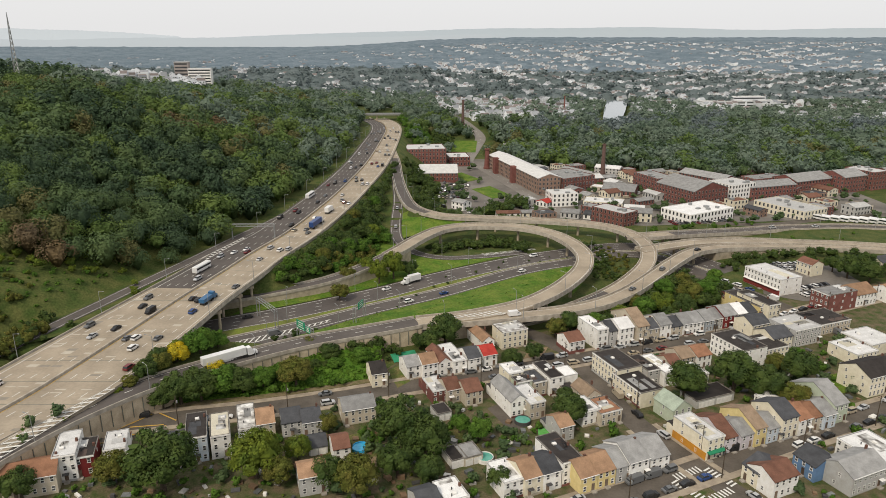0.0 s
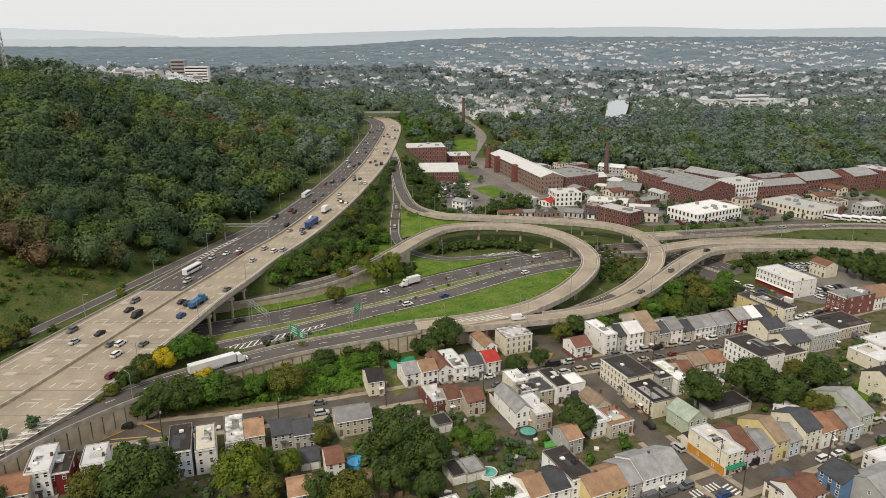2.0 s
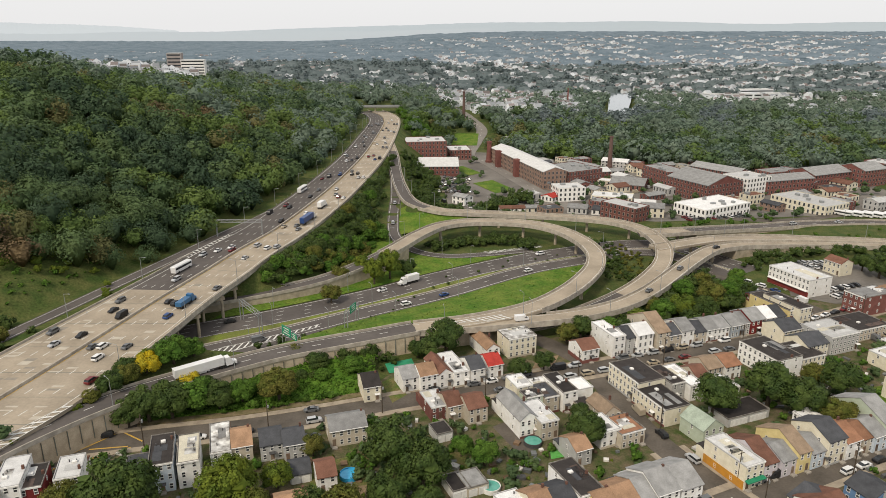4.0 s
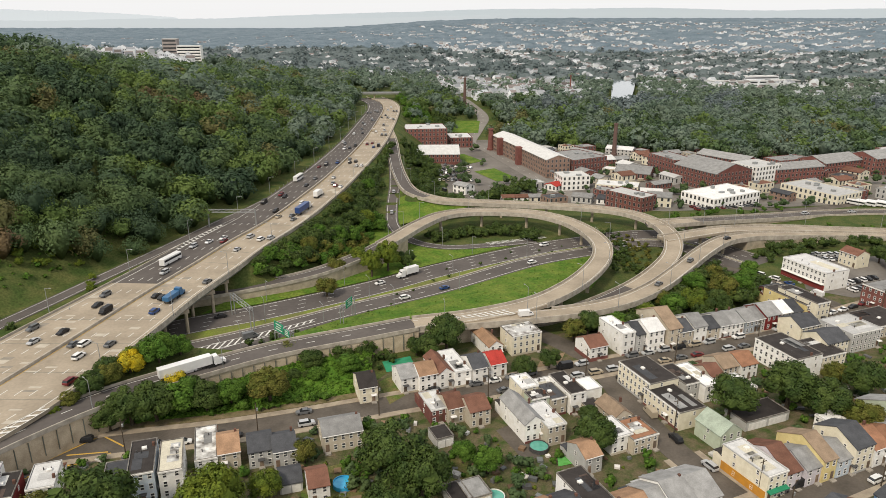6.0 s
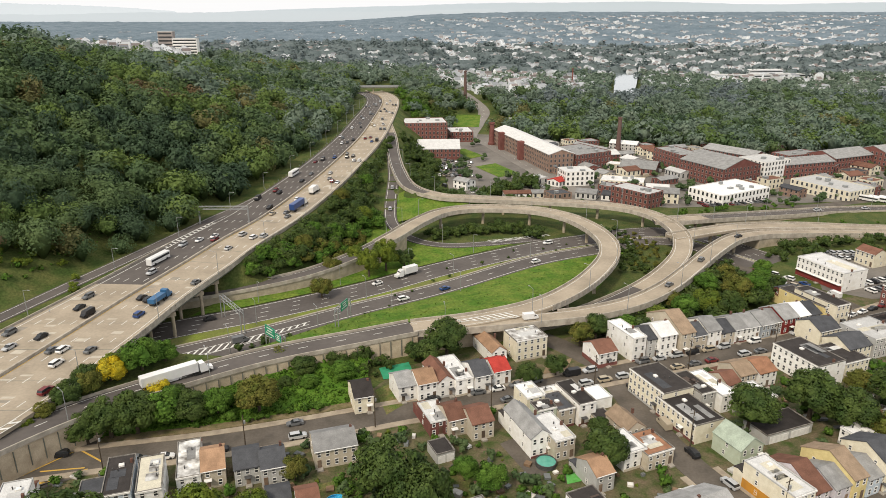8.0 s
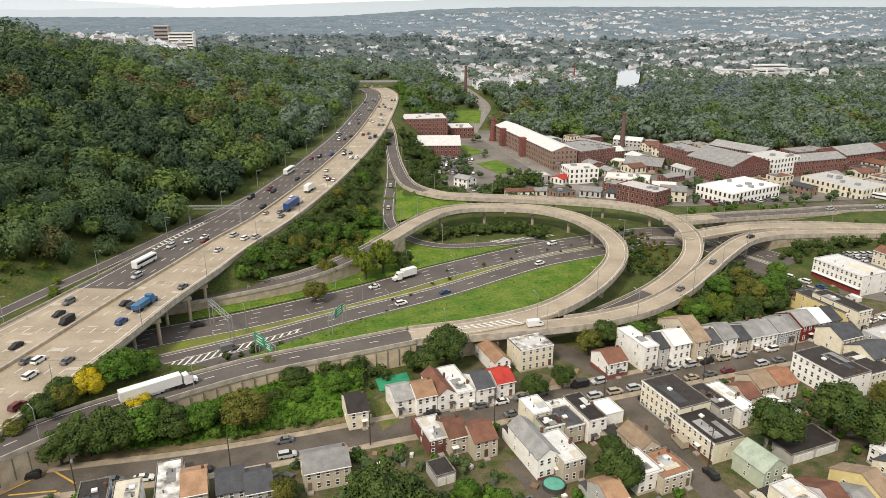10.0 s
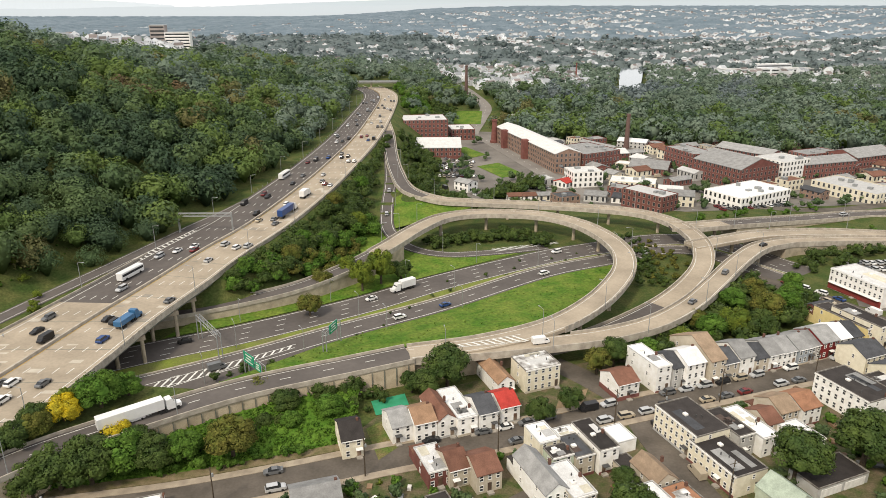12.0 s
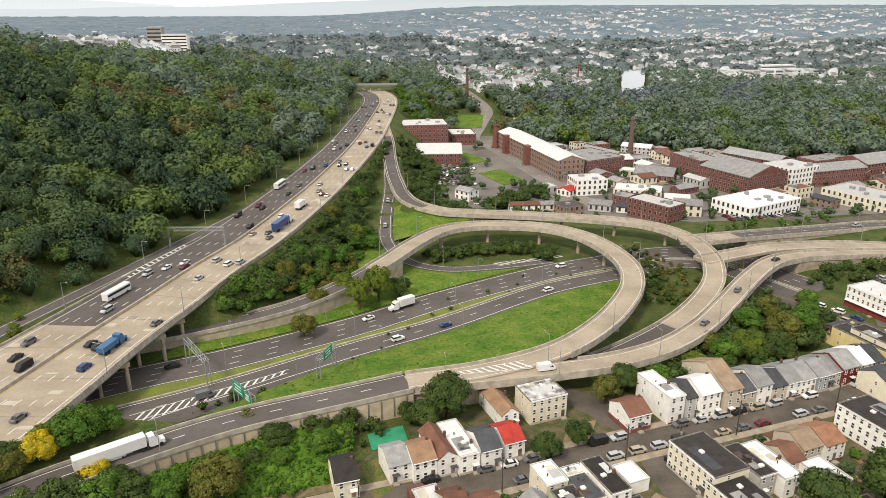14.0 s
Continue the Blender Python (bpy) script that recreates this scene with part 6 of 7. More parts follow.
grove("shrubs", [(-40, 253), (-30, 256.5), (-18, 260)], 2.0, 3.0, 1.2, 2.6, "green bushes above the slip ramp", "bright", seed=36)
grove("shrubs", [(88, 372), (93, 356), (94, 340), (89, 326)], 6, 3.6, 0.8, 2.0, "olive scrub between two curved ramps", "olive", seed=39)
grove("shrubs", [(-20, 178), (-14, 192), (-4, 182)], 4, 3.4, 1.2, 2.6, "green hedges in back yards", "bright", seed=21)
grove("shrubs", [(14, 180), (22, 182), (32, 178)], 2, 2.6, 0.8, 1.6, "green hedges in back yards", "bright", seed=22)
grove("shrubs", [(-30, 284), (0, 317), (40, 347), (70, 360)], 0.8, 9, 0.5, 1.2, "small bushes on the median", "green", seed=23)
grove("shrubs", [(-66, 251), (-56, 255), (-46, 259), (-36, 263)], 2.4, 3.2, 1.2, 2.5, "low bushes between ramp and expressway", "green", seed=24)
grove("shrubs", [(-86, 204.5), (-68, 208.2), (-50, 212.4), (-34, 217.5)], 1.2, 2.4, 0.9, 2.0, "green scrub on the verge above a street", "bright", seed=41)
grove("shrubs", [(-120, 255), (-130, 275), (-138, 290)], 3, 4, 1.2, 2.2, "scrub beside the bridge", "lime", seed=25)


def yard_clear(x, y):
    ok = np.ones(x.shape, bool)
    for ln in (ST_A, ST_B, ST_C):
        d, _ = near(ln, x, y)
        ok &= d > 7.5
    for hx, hy, hrad in FOOT:
        ok &= (x - hx) ** 2 + (y - hy) ** 2 > (hrad * 0.62 + 1.0) ** 2
    return ok


yr = np.random.default_rng(31)
p = scatter(-120, 175, 128, 262, 4.4, lambda x, y: yard_clear(x, y) & (y < np.interp(x, [-120, -22, 15, 140, 175], [190, 206, 225, 262, 280])), yr)
pick = yr.random(len(p))
woods("garden_bushes", p[pick < 0.30], yr.uniform(0.9, 2.2, int((pick < 0.30).sum())), T_FAR, LEAVES["bright"], "leafy green bushes in back yards", yr, 0.3)
woods("garden_bushes", p[pick > 0.74], yr.uniform(1.2, 2.8, int((pick > 0.74).sum())), T_FAR, M["leaf"], "dark green bushes in back yards", yr, 0.4)
woods("weeds", p[(pick > 0.3) & (pick < 0.5)], yr.uniform(0.4, 0.9, int(((pick > 0.3) & (pick < 0.5)).sum())), T_FAR, LEAVES["lime"], "dry yellowish weeds in back yards", yr, 0.1)
SHED = [box_mesh("wall", 3.0, 2.4, 2.1, MW[k], 0, 0.03) for k in ("white", "grey", "beige")]
SHED_ROOF = [box_mesh("roof", 3.3, 2.8, 0.22, MR[k], 2.1, 0.04) for k in ("grey", "brown", "slate")]
FENCE = mat("fence_boards", (0.28, 0.22, 0.16), (0.18, 0.14, 0.10), 0.8, 0.9, obj=0.4, grain=0.3)
slots = p[(pick > 0.50) & (pick < 0.60)]
for i, (x, y, z) in enumerate(slots[:34]):
    ob = thing("garden_shed", "small %s shed with a low roof in a back yard" % ("white", "grey", "beige")[i % 3], "shed", "garden sheds", pose(x, y, z, 0, 0, 22 + 90 * (i % 2)))
    put("wall", SHED[i % 3], ob, Matrix())
    put("roof", SHED_ROOF[i % 3], ob, pose(0, 0, 0, 4, 0, 0))
    put("door", DOOR, ob, pose(0.5, -1.2, 0))
PANEL, POST = box_mesh("fence_panel", 2.3, 0.08, 1.6, FENCE, 0.1), box_mesh("fence_post", 0.14, 0.14, 1.8, FENCE)
slots = p[(pick > 0.60) & (pick < 0.74)]
for i, (x, y, z) in enumerate(slots[:26]):
    ob = thing("fence", "weathered board fence between two back yards", "fence", "yard fences", pose(x, y, z, 0, 0, 24 + (90 if i % 3 else 0)))
    for k in range(4):
        put("fence_panel", PANEL, ob, pose((k - 1.5) * 2.4, 0, 0))
        put("fence_post", POST, ob, pose((k - 2) * 2.4, 0, 0))

def clutter(places, material, label, rngs):
    """Low boxes, tarps and bins lying about, joined."""
    V, F = [], []
    for x, y, z in places:
        a, w, d, hh = rngs.uniform(0, 3.14), rngs.uniform(0.3, 1.3), rngs.uniform(0.3, 0.9), rngs.uniform(0.2, 1.1)
        ca, sa, k = math.cos(a), math.sin(a), len(V)
        for c in (-0.05, hh):
            V += [(x + u * w * ca - v * d * sa, y + u * w * sa + v * d * ca, z + c) for u, v in ((-1, -1), (1, -1), (1, 1), (-1, 1))]
        F += [(k + 4, k + 5, k + 6, k + 7)] + [(k + i, k + (i + 1) % 4, k + 4 + (i + 1) % 4, k + 4 + i) for i in range(4)]
    tagged(mesh_ob("yard_clutter", V, F, material), label, "clutter", kind="stuff")


q = scatter(-120, 175, 140, 262, 4.0, lambda x, y: yard_clear(x, y) & (y < np.interp(x, [-120, -22, 15, 140, 175], [190, 206, 225, 262, 280])), yr)
lots = yr.integers(0, 7, len(q))
for k, (c, words) in enumerate((((0.62, 0.60, 0.56), "white bins and boxes lying in back yards"), ((0.20, 0.13, 0.08), "brown boards and crates in back yards"), ((0.10, 0.10, 0.10), "dark bins and tyres in back yards"), ((0.16, 0.17, 0.17), "grey boxes and sheets in back yards"))):
    clutter(q[lots == k], mat("clutter_paint", c, None, 1.0, 0.7, island=0.4), words, yr)

# weeds on the grass slopes
wr = np.random.default_rng(41)
P = []
for _ in range(240):
    t_ = wr.uniform(0, 1)
    i = int(t_ * 38)
    a_, b_ = LAWN[0][i], LAWN[1][i]
    P.append(a_ + (b_ - a_) * wr.uniform(0.03, 0.97) + [wr.uniform(-1, 1), wr.uniform(-1, 1), 0])
woods("weeds", P, wr.uniform(0.15, 0.4, len(P)), T_DOT0, M["grass"], "tufts of taller grass and weeds on the slope", wr, 0.0)
p = scatter(-330, -120, 200, 345, 4.4, lambda x, y: (along(HWY_L, y)[0] - x > 22) & (near(EXIT_L, x, y)[0] > 8) & (near(R19W, x, y)[0] > 18), wr)
woods("weeds", p, wr.uniform(0.4, 1.9, len(p)), T_DOT0, LEAVES["bright"], "rough meadow weeds below the woods", wr, 0.0)
IVY = mat("ivy_leaves", (0.050, 0.115, 0.012), (0.090, 0.165, 0.022), 0.35, 0.85, island=0.3, grain=0.6, bump=1.0, fine=6)
ia, ib = resample(shift(ST_A[23:56], 9.7, 0.15), 40), resample(shift(RAMP_S[39:73], -5.0), 40)
ib[:, 2] = np.linspace(2.6, 3.4, 40)
band("ivy_bank", ia, ib, IVY, "bank of waste ground smothered in ivy", 8, "bank")
P = []
for _ in range(1500):
    i, u = int(wr.integers(0, 40)), wr.uniform(0, 1)
    P.append(ia[i] + (ib[i] - ia[i]) * u + [wr.uniform(-1, 1), wr.uniform(-0.6, 0.6), -0.1])
woods("ivy", P, wr.uniform(0.3, 0.9, len(P)), T_DOT0, IVY, "rank green ivy smothering waste ground", wr, 0.0)


tw = np.random.default_rng(51)
p = scatter(0, 320, 440, 680, 9.0, lambda x, y: np.array([min((a - u) ** 2 + (b - v) ** 2 for u, v in taken) > 11 ** 2 for a, b in zip(x, y)]) & (tw.random(x.shape) < 0.42) & (np.hypot(x - 38.5, y - 543) > 24) & (np.hypot(x - 19.5, y - 604) > 22) & (near(ST_M, x, y)[0] > 9) & (near(ST_N, x, y)[0] > 8), tw)
woods("town_trees", p, tw.uniform(1.6, 4.2, len(p)), T_FAR, M["leaf"], "green street trees between old mills", tw)


# ---- vehicles ----
def paint(name, c, metal=0.2):
    return mat("paint_" + name, c, [k * 0.9 for k in c], 0.5, 0.35, metal)


PAINTS = {"white": paint("white", (0.75, 0.75, 0.74)), "black": paint("black", (0.02, 0.02, 0.022)), "silver": paint("silver", (0.45, 0.46, 0.47)), "grey": paint("grey", (0.14, 0.145, 0.15)), "red": paint("red", (0.42, 0.025, 0.03)), "maroon": paint("maroon", (0.16, 0.02, 0.022)),
          "blue": paint("blue", (0.02, 0.06, 0.20)), "tan": paint("tan", (0.42, 0.36, 0.27)), "teal": paint("teal", (0.035, 0.13, 0.27)), "yellow": paint("yellow", (0.62, 0.33, 0.03))}
M["tyre"] = mat("tyre", (0.02, 0.02, 0.02), (0.03, 0.03, 0.03), 3.0, 0.9)
M["carglass"] = mat("car_glass", (0.02, 0.023, 0.026), (0.03, 0.033, 0.036), 1.0, 0.08)


def wheel_mesh(r, w):
    bm = bmesh.new()
    bmesh.ops.create_cone(bm, cap_ends=True, segments=12, radius1=r, radius2=r, depth=w, matrix=Matrix.Rotation(math.pi / 2, 4, "X"))
    me = bpy.data.meshes.new("wheel")
    bm.to_mesh(me)
    bm.free()
    me.materials.append(M["tyre"])
    return me


WHEEL, WHEEL_T = wheel_mesh(0.33, 0.22), wheel_mesh(0.5, 0.35)


def loft(sections, closed=True):
    """Vertices and faces through sections: (x, half width, z low, z high)."""
    V, F = [], []
    for x, hw_, z0, z1 in sections:
        V += [(x, -hw_, z0), (x, hw_, z0), (x, hw_ * 0.93, z1), (x, -hw_ * 0.93, z1)]
    for k in range(len(sections) - 1):
        a, b = 4 * k, 4 * k + 4
        F += [(a + i, a + (i + 1) % 4, b + (i + 1) % 4, b + i) for i in range(4)]
    F += [(0, 3, 2, 1), (4 * len(sections) - 4, 4 * len(sections) - 3, 4 * len(sections) - 2, 4 * len(sections) - 1)]
    return V, F


CARS = {}


def car_meshes(kind_, colour):
    if (kind_, colour) in CARS:
        return CARS[kind_, colour]
    if kind_ == "saloon":
        body = [(-2.3, 0.72, 0.45, 0.8), (-2.2, 0.86, 0.3, 0.95), (-1.2, 0.9, 0.25, 0.98), (1.0, 0.9, 0.25, 0.95), (1.9, 0.86, 0.28, 0.82), (2.3, 0.68, 0.4, 0.66)]
        cabin = [(-1.75, 0.74, 0.92, 0.96), (-0.95, 0.76, 0.92, 1.40), (0.35, 0.76, 0.92, 1.42), (1.15, 0.76, 0.90, 0.96)]
        top = [(-0.95, 0.66, 1.38, 1.43), (0.35, 0.66, 1.40, 1.45)]
    elif kind_ == "suv":
        body = [(-2.35, 0.8, 0.5, 1.0), (-2.25, 0.92, 0.38, 1.1), (1.1, 0.94, 0.35, 1.1), (2.0, 0.9, 0.38, 1.02), (2.35, 0.75, 0.48, 0.8)]
        cabin = [(-2.2, 0.8, 1.05, 1.2), (-1.9, 0.8, 1.05, 1.68), (0.45, 0.8, 1.05, 1.7), (1.2, 0.8, 1.05, 1.12)]
        top = [(-1.95, 0.7, 1.66, 1.74), (0.5, 0.7, 1.68, 1.75)]
    else:
        body = [(-2.6, 0.95, 0.4, 2.15), (-2.5, 0.98, 0.35, 2.25), (1.3, 0.98, 0.35, 2.25), (1.7, 0.96, 0.35, 1.9), (2.1, 0.95, 0.38, 1.25), (2.7, 0.85, 0.45, 1.0)]
        cabin = [(0.9, 0.97, 1.3, 1.8), (1.55, 0.965, 1.3, 1.95), (2.12, 0.9, 1.25, 1.3)]
        top = [(1.3, 0.9, 2.2, 2.28), (-2.45, 0.9, 2.2, 2.28)]
    out = []
    for nm, sec, m in (("body", body, PAINTS[colour]), ("glasshouse", cabin, M["carglass"]), ("roof", top, PAINTS[colour])):
        me = bpy.data.meshes.new(nm)
        v, f = loft(sec)
        me.from_pydata(v, [], f)
        me.materials.append(m)
        out.append((nm, me))
    CARS[kind_, colour] = out
    return out


CAR_WORDS = {"saloon": "saloon car", "suv": "tall estate car", "van": "delivery van"}


def car(x, y, z, turn, kind_, colour, group, where, pitch=0.0):
    ob = thing("van" if kind_ == "van" else "car", "%s %s %s" % (colour, CAR_WORDS[kind_], where), "van" if kind_ == "van" else "car", group, pose(x, y, z, 0, pitch, turn))
    for nm, me in car_meshes(kind_, colour):
        put(nm, me, ob, Matrix())
    for sx in (-1.4, 1.42):
        for sy in (-0.82, 0.82):
            put("wheel", WHEEL, ob, pose(sx, sy, 0.33))


vr = random.Random(3)
COLS = ["white", "black", "silver", "grey", "grey", "black", "silver", "white", "white", "black", "grey", "silver", "black", "grey", "tan", "grey", "black", "silver", "white", "maroon", "blue"]


def traffic(line, f_off, n, back, group, where, s0, s1):
    """Cars spread along a lane."""
    s = measure_line(line)
    for i in range(n):
        d = s0 + (s1 - s0) * (i + vr.uniform(0.1, 0.9)) / n
        p, a = at(line, s, d)
        car(p[0], p[1], p[2] + 0.04, a + (180 if back else 0), vr.choice(["saloon", "saloon", "suv", "suv", "van"] if vr.random() < 0.4 else ["saloon", "suv"]), vr.choice(COLS), group, where)


for f, n in ((0.085, 9), (0.175, 11), (0.265, 10), (0.355, 10), (0.425, 5)):
    traffic(lane_line(f), 0, n, False, "highway traffic", "on the pale concrete highway", 75, 640)
for f, n in ((0.575, 7), (0.645, 9), (0.735, 9), (0.825, 9), (0.91, 4)):
    traffic(lane_line(f), 0, n, True, "highway traffic", "on the dark asphalt highway", 70, 640)
traffic(shift(R19W, 1.8, 0.06), 0, 4, True, "expressway traffic", "on the dark expressway", 170, 410)
traffic(shift(R19E, -1.8, 0.06), 0, 5, False, "expressway traffic", "on the dark expressway", 170, 410)
traffic(shift(RAMP_C, 0), 0, 4, False, "ramp traffic", "on the concrete ramp", 20, 200)
traffic(RAMP_S, 0, 1, False, "ramp traffic", "on the slip ramp", 90, 130)
traffic(RAMP_E, 0, 3, False, "ramp traffic", "on the road beyond the ramps", 70, 240)
traffic(RAMP_A, 0, 2, True, "ramp traffic", "on the ramp", 40, 150)


def parked(line, off, turn_add, gap, chance, s0, s1, where):
    s = measure_line(line)
    ln = shift(line, off)
    d = s0
    while d < s1:
        if vr.random() < chance:
            p, a = at(ln, s, d)
            car(p[0], p[1], 0.1, a + turn_add + vr.uniform(-2, 2), vr.choice(["saloon", "saloon", "suv", "suv", "van"]), vr.choice(COLS), "parked cars", "parked at the kerb")
        d += gap


AXLE = box_mesh("axle", 0.62, 1.72, 0.62, M["carglass"], 0, 0.1)


def lot_car(x, y, turn, kind_, colour):
    ob = thing("car", "%s %s parked in a car park below a mill" % (colour, CAR_WORDS[kind_]), "car", "car park", pose(x, y, h(x, y) + 0.14, 0, 0, turn))
    for nm, me in car_meshes(kind_, colour):
        put(nm, me, ob, Matrix())
    for sx in (-1.4, 1.42):
        put("axle", AXLE, ob, pose(sx, 0, 0))


for x0, y0, x1, y1, n in ((1, 571, 21, 566, 8), (0, 556, 19, 552, 7), (-1, 541, 17, 537, 7), (0, 527, 20, 522, 7)):
    for i in range(n):
        if vr.random() < 0.88:
            lot_car(x0 + (x1 - x0) * i / (n - 1), y0 + (y1 - y0) * i / (n - 1), 76 + vr.choice([0, 180]) + vr.uniform(-3, 3), vr.choice(["saloon", "suv"]), vr.choice(COLS))
parked(ST_A, 3.2, 180, 6.4, 0.22, 40, 150, "")
parked(ST_A, 3.2, 180, 6.2, 0.72, 150, 330, "")
parked(ST_A, -3.2, 0, 6.4, 0.2, 40, 150, "")
parked(ST_A, -3.2, 0, 6.4, 0.5, 150, 360, "")
parked(ST_B, 2.9, 180, 6.6, 0.3, 34, 120, "")
parked(ST_C, 3.4, 180, 6.2, 0.75, 60, 250, "")
parked(ST_F, 3.0, 180, 6.4, 0.6, 20, 100, "")
parked(ST_F, -3.0, 0, 6.4, 0.4, 20, 100, "")
parked(ST_C, -3.4, 0, 6.2, 0.6, 60, 250, "")
for i in range(56):
    x, y = ir.choice(taken)
    a_ = ir.uniform(0, 6.28)
    x, y = x + 13 * math.cos(a_), y + 13 * math.sin(a_)
    if min((x - a) ** 2 + (y - b) ** 2 for a, b in taken) > 100 and y > 450:
        car(x, y, h(x, y) + 0.12, ir.choice([25, 115]), ir.choice(["saloon", "suv", "van"]), ir.choice(COLS), "mill quarter cars", "parked in a works yard")
for i in range(24):
    x, y = -3 + (i % 8) * 2.9 - (i // 8) * 2, 517 + (i % 8) * 1.0 + (i // 8) * 14
    car(x, y, h(x, y) + 0.12, 95, vr.choice(["saloon", "suv"]), vr.choice(COLS), "car park", "in a car park")
for i in range(22):
    x, y = 150 + (i % 11) * 4.2, 434 + (i % 11) * 1.4 + (i // 11) * 8
    car(x, y, h(x, y) + 0.12, 110, vr.choice(["saloon", "suv"]), vr.choice(COLS), "car park", "in a works car park")
for i in range(18):
    x, y = 170 + (i % 9) * 3.0, 340 + (i // 9) * 7
    car(x, y, h(x, y) + 0.14, 100, vr.choice(["saloon", "suv"]), vr.choice(COLS), "car park", "in a corner car park")
for i in range(12):
    x, y = 168 + (i % 6) * 3.4, 302 + (i % 6) * 1.5 + (i // 6) * 7
    car(x, y, h(x, y) + 0.12, 112, vr.choice(["saloon", "suv"]), vr.choice(COLS), "car park", "in a corner car park")


def lorry(x, y, z, turn, colour, label, length=13.5, cab="white", box_h=2.8):
    ob = thing("articulated_lorry", label, "lorry", "", pose(x, y, z, 0, 0, turn))
    m = PAINTS[colour]
    put("trailer", box_mesh("trailer", length, 2.5, box_h, m, 1.15, 0.06), ob, pose(-length / 2 + 4, 0, 0))
    put("chassis", box_mesh("chassis", length, 1.1, 0.3, M["dark"], 0.8), ob, pose(-length / 2 + 4, 0, 0))
    me = bpy.data.meshes.new("cab")
    v, f = loft([(4.5, 1.2, 0.6, 3.3), (5.9, 1.2, 0.6, 3.4), (6.5, 1.2, 0.6, 2.4), (7.0, 1.1, 0.6, 1.7), (8.2, 1.0, 0.6, 1.5)])
    me.from_pydata(v, [], f)
    me.materials.append(PAINTS[cab])
    put("cab", me, ob, Matrix())
    me = bpy.data.meshes.new("windscreen")
    v, f = loft([(5.95, 1.1, 2.35, 3.2), (6.52, 1.12, 1.9, 2.45)])
    me.from_pydata(v, [], f)
    me.materials.append(M["carglass"])
    put("windscreen", me, ob, Matrix())
    for sx in (-length + 5.2, -length + 6.5, 3.0, 4.3, 7.2):
        for sy in (-1.05, 1.05):
            put("wheel", WHEEL_T, ob, pose(sx, sy, 0.5))


def coach(x, y, z, turn, colour, label, length=11.5):
    ob = thing("coach", label, "bus", "", pose(x, y, z, 0, 0, turn))
    put("body", box_mesh("body", length, 2.5, 2.75, PAINTS[colour], 0.45, 0.12), ob, Matrix())
    put("window_band", box_mesh("window_band", length - 0.6, 2.54, 0.9, M["carglass"], 1.75, 0.03), ob, Matrix())
    for sx in (-length * 0.3, length * 0.32):
        for sy in (-1.1, 1.1):
            put("wheel", WHEEL_T, ob, pose(sx, sy, 0.5))


def on(line, d):
    return at(line, measure_line(line), d)


for ln, d, back, colour, label, length in ((lane_line(0.2), 265, False, "blue", "articulated lorry with a long blue box trailer", 13.5),
                                           (RAMP_S, 100, False, "white", "white articulated lorry with a long box trailer", 15.5)):
    p, a = on(ln, d)
    lorry(p[0], p[1], p[2] + 0.05, a + (180 if back else 0), colour, label, length)
for ln, d, back, colour, label in ((lane_line(0.78), 190, True, "white", "white coach with a dark window band on the highway"), (lane_line(0.9), 330, True, "white", "white coach with a dark window band on the highway")):
    p, a = on(ln, d)
    coach(p[0], p[1], p[2] + 0.05, a, colour, label)
p, a = on(lane_line(0.17), 150)
lorry(p[0], p[1], p[2] + 0.05, a, "teal", "dull blue tipper lorry on the concrete carriageway", 7.0, "teal", 1.6)
p, a = on(lane_line(0.26), 290)
lorry(p[0], p[1], p[2] + 0.05, a, "white", "white box lorry on the concrete carriageway", 6.5)
p, a = on(shift(R19W, 2.5), 262)
lorry(p[0], p[1], p[2] + 0.05, a + 180, "white", "white box lorry on the expressway", 6.5)
for i in range(9):
    x, y = 254 + i * 5.2, 452 - i * 2.0
    coach(x, y, h(x, y) + 0.25, -50, "white", "white coach parked in a depot row")


# ---- lamps, signs, poles ----
def lamp_meshes(hh, arm):
    pole = bmesh.new()
    bmesh.ops.create_cone(pole, cap_ends=True, segments=8, radius1=0.13, radius2=0.07, depth=hh, matrix=Matrix.Translation((0, 0, hh / 2)))
    a = bmesh.new()
    bmesh.ops.create_cone(a, cap_ends=True, segments=6, radius1=0.06, radius2=0.05, depth=arm, matrix=Matrix.Translation((arm / 2, 0, hh + 0.15)) @ Matrix.Rotation(math.pi / 2 - 0.15, 4, "Y"))
    hd = bmesh.new()
    bmesh.ops.create_cube(hd, size=1, matrix=Matrix.LocRotScale((arm + 0.3, 0, hh + 0.3), None, (0.85, 0.34, 0.18)))
    bmesh.ops.bevel(hd, geom=hd.edges[:], offset=0.05, segments=1, affect="EDGES")
    out = []
    for nm, b in (("pole", pole), ("arm", a), ("lamp_head", hd)):
        me = bpy.data.meshes.new(nm)
        b.to_mesh(me)
        b.free()
        me.materials.append(M["steel"])
        out.append((nm, me))
    return out


LAMP, LAMP_S = lamp_meshes(9.0, 2.0), lamp_meshes(7.0, 1.6)


def lamp(x, y, z, turn, small=False):
    ob = thing("street_lamp", "slim galvanised steel street lamp with a single arm", "street lamp", "street lamps", pose(x, y, z, 0, 0, turn))
    for nm, me in (LAMP_S if small else LAMP):
        put(nm, me, ob, Matrix())


def lamps(line, off, gap, d0, d1, turn, ground_z=False):
    s = measure_line(line)
    ln = shift(line, off)
    for d in np.arange(d0, d1, gap):
        p, a = at(ln, s, d)
        lamp(p[0], p[1], h(p[0], p[1]) if ground_z else p[2], a + turn)


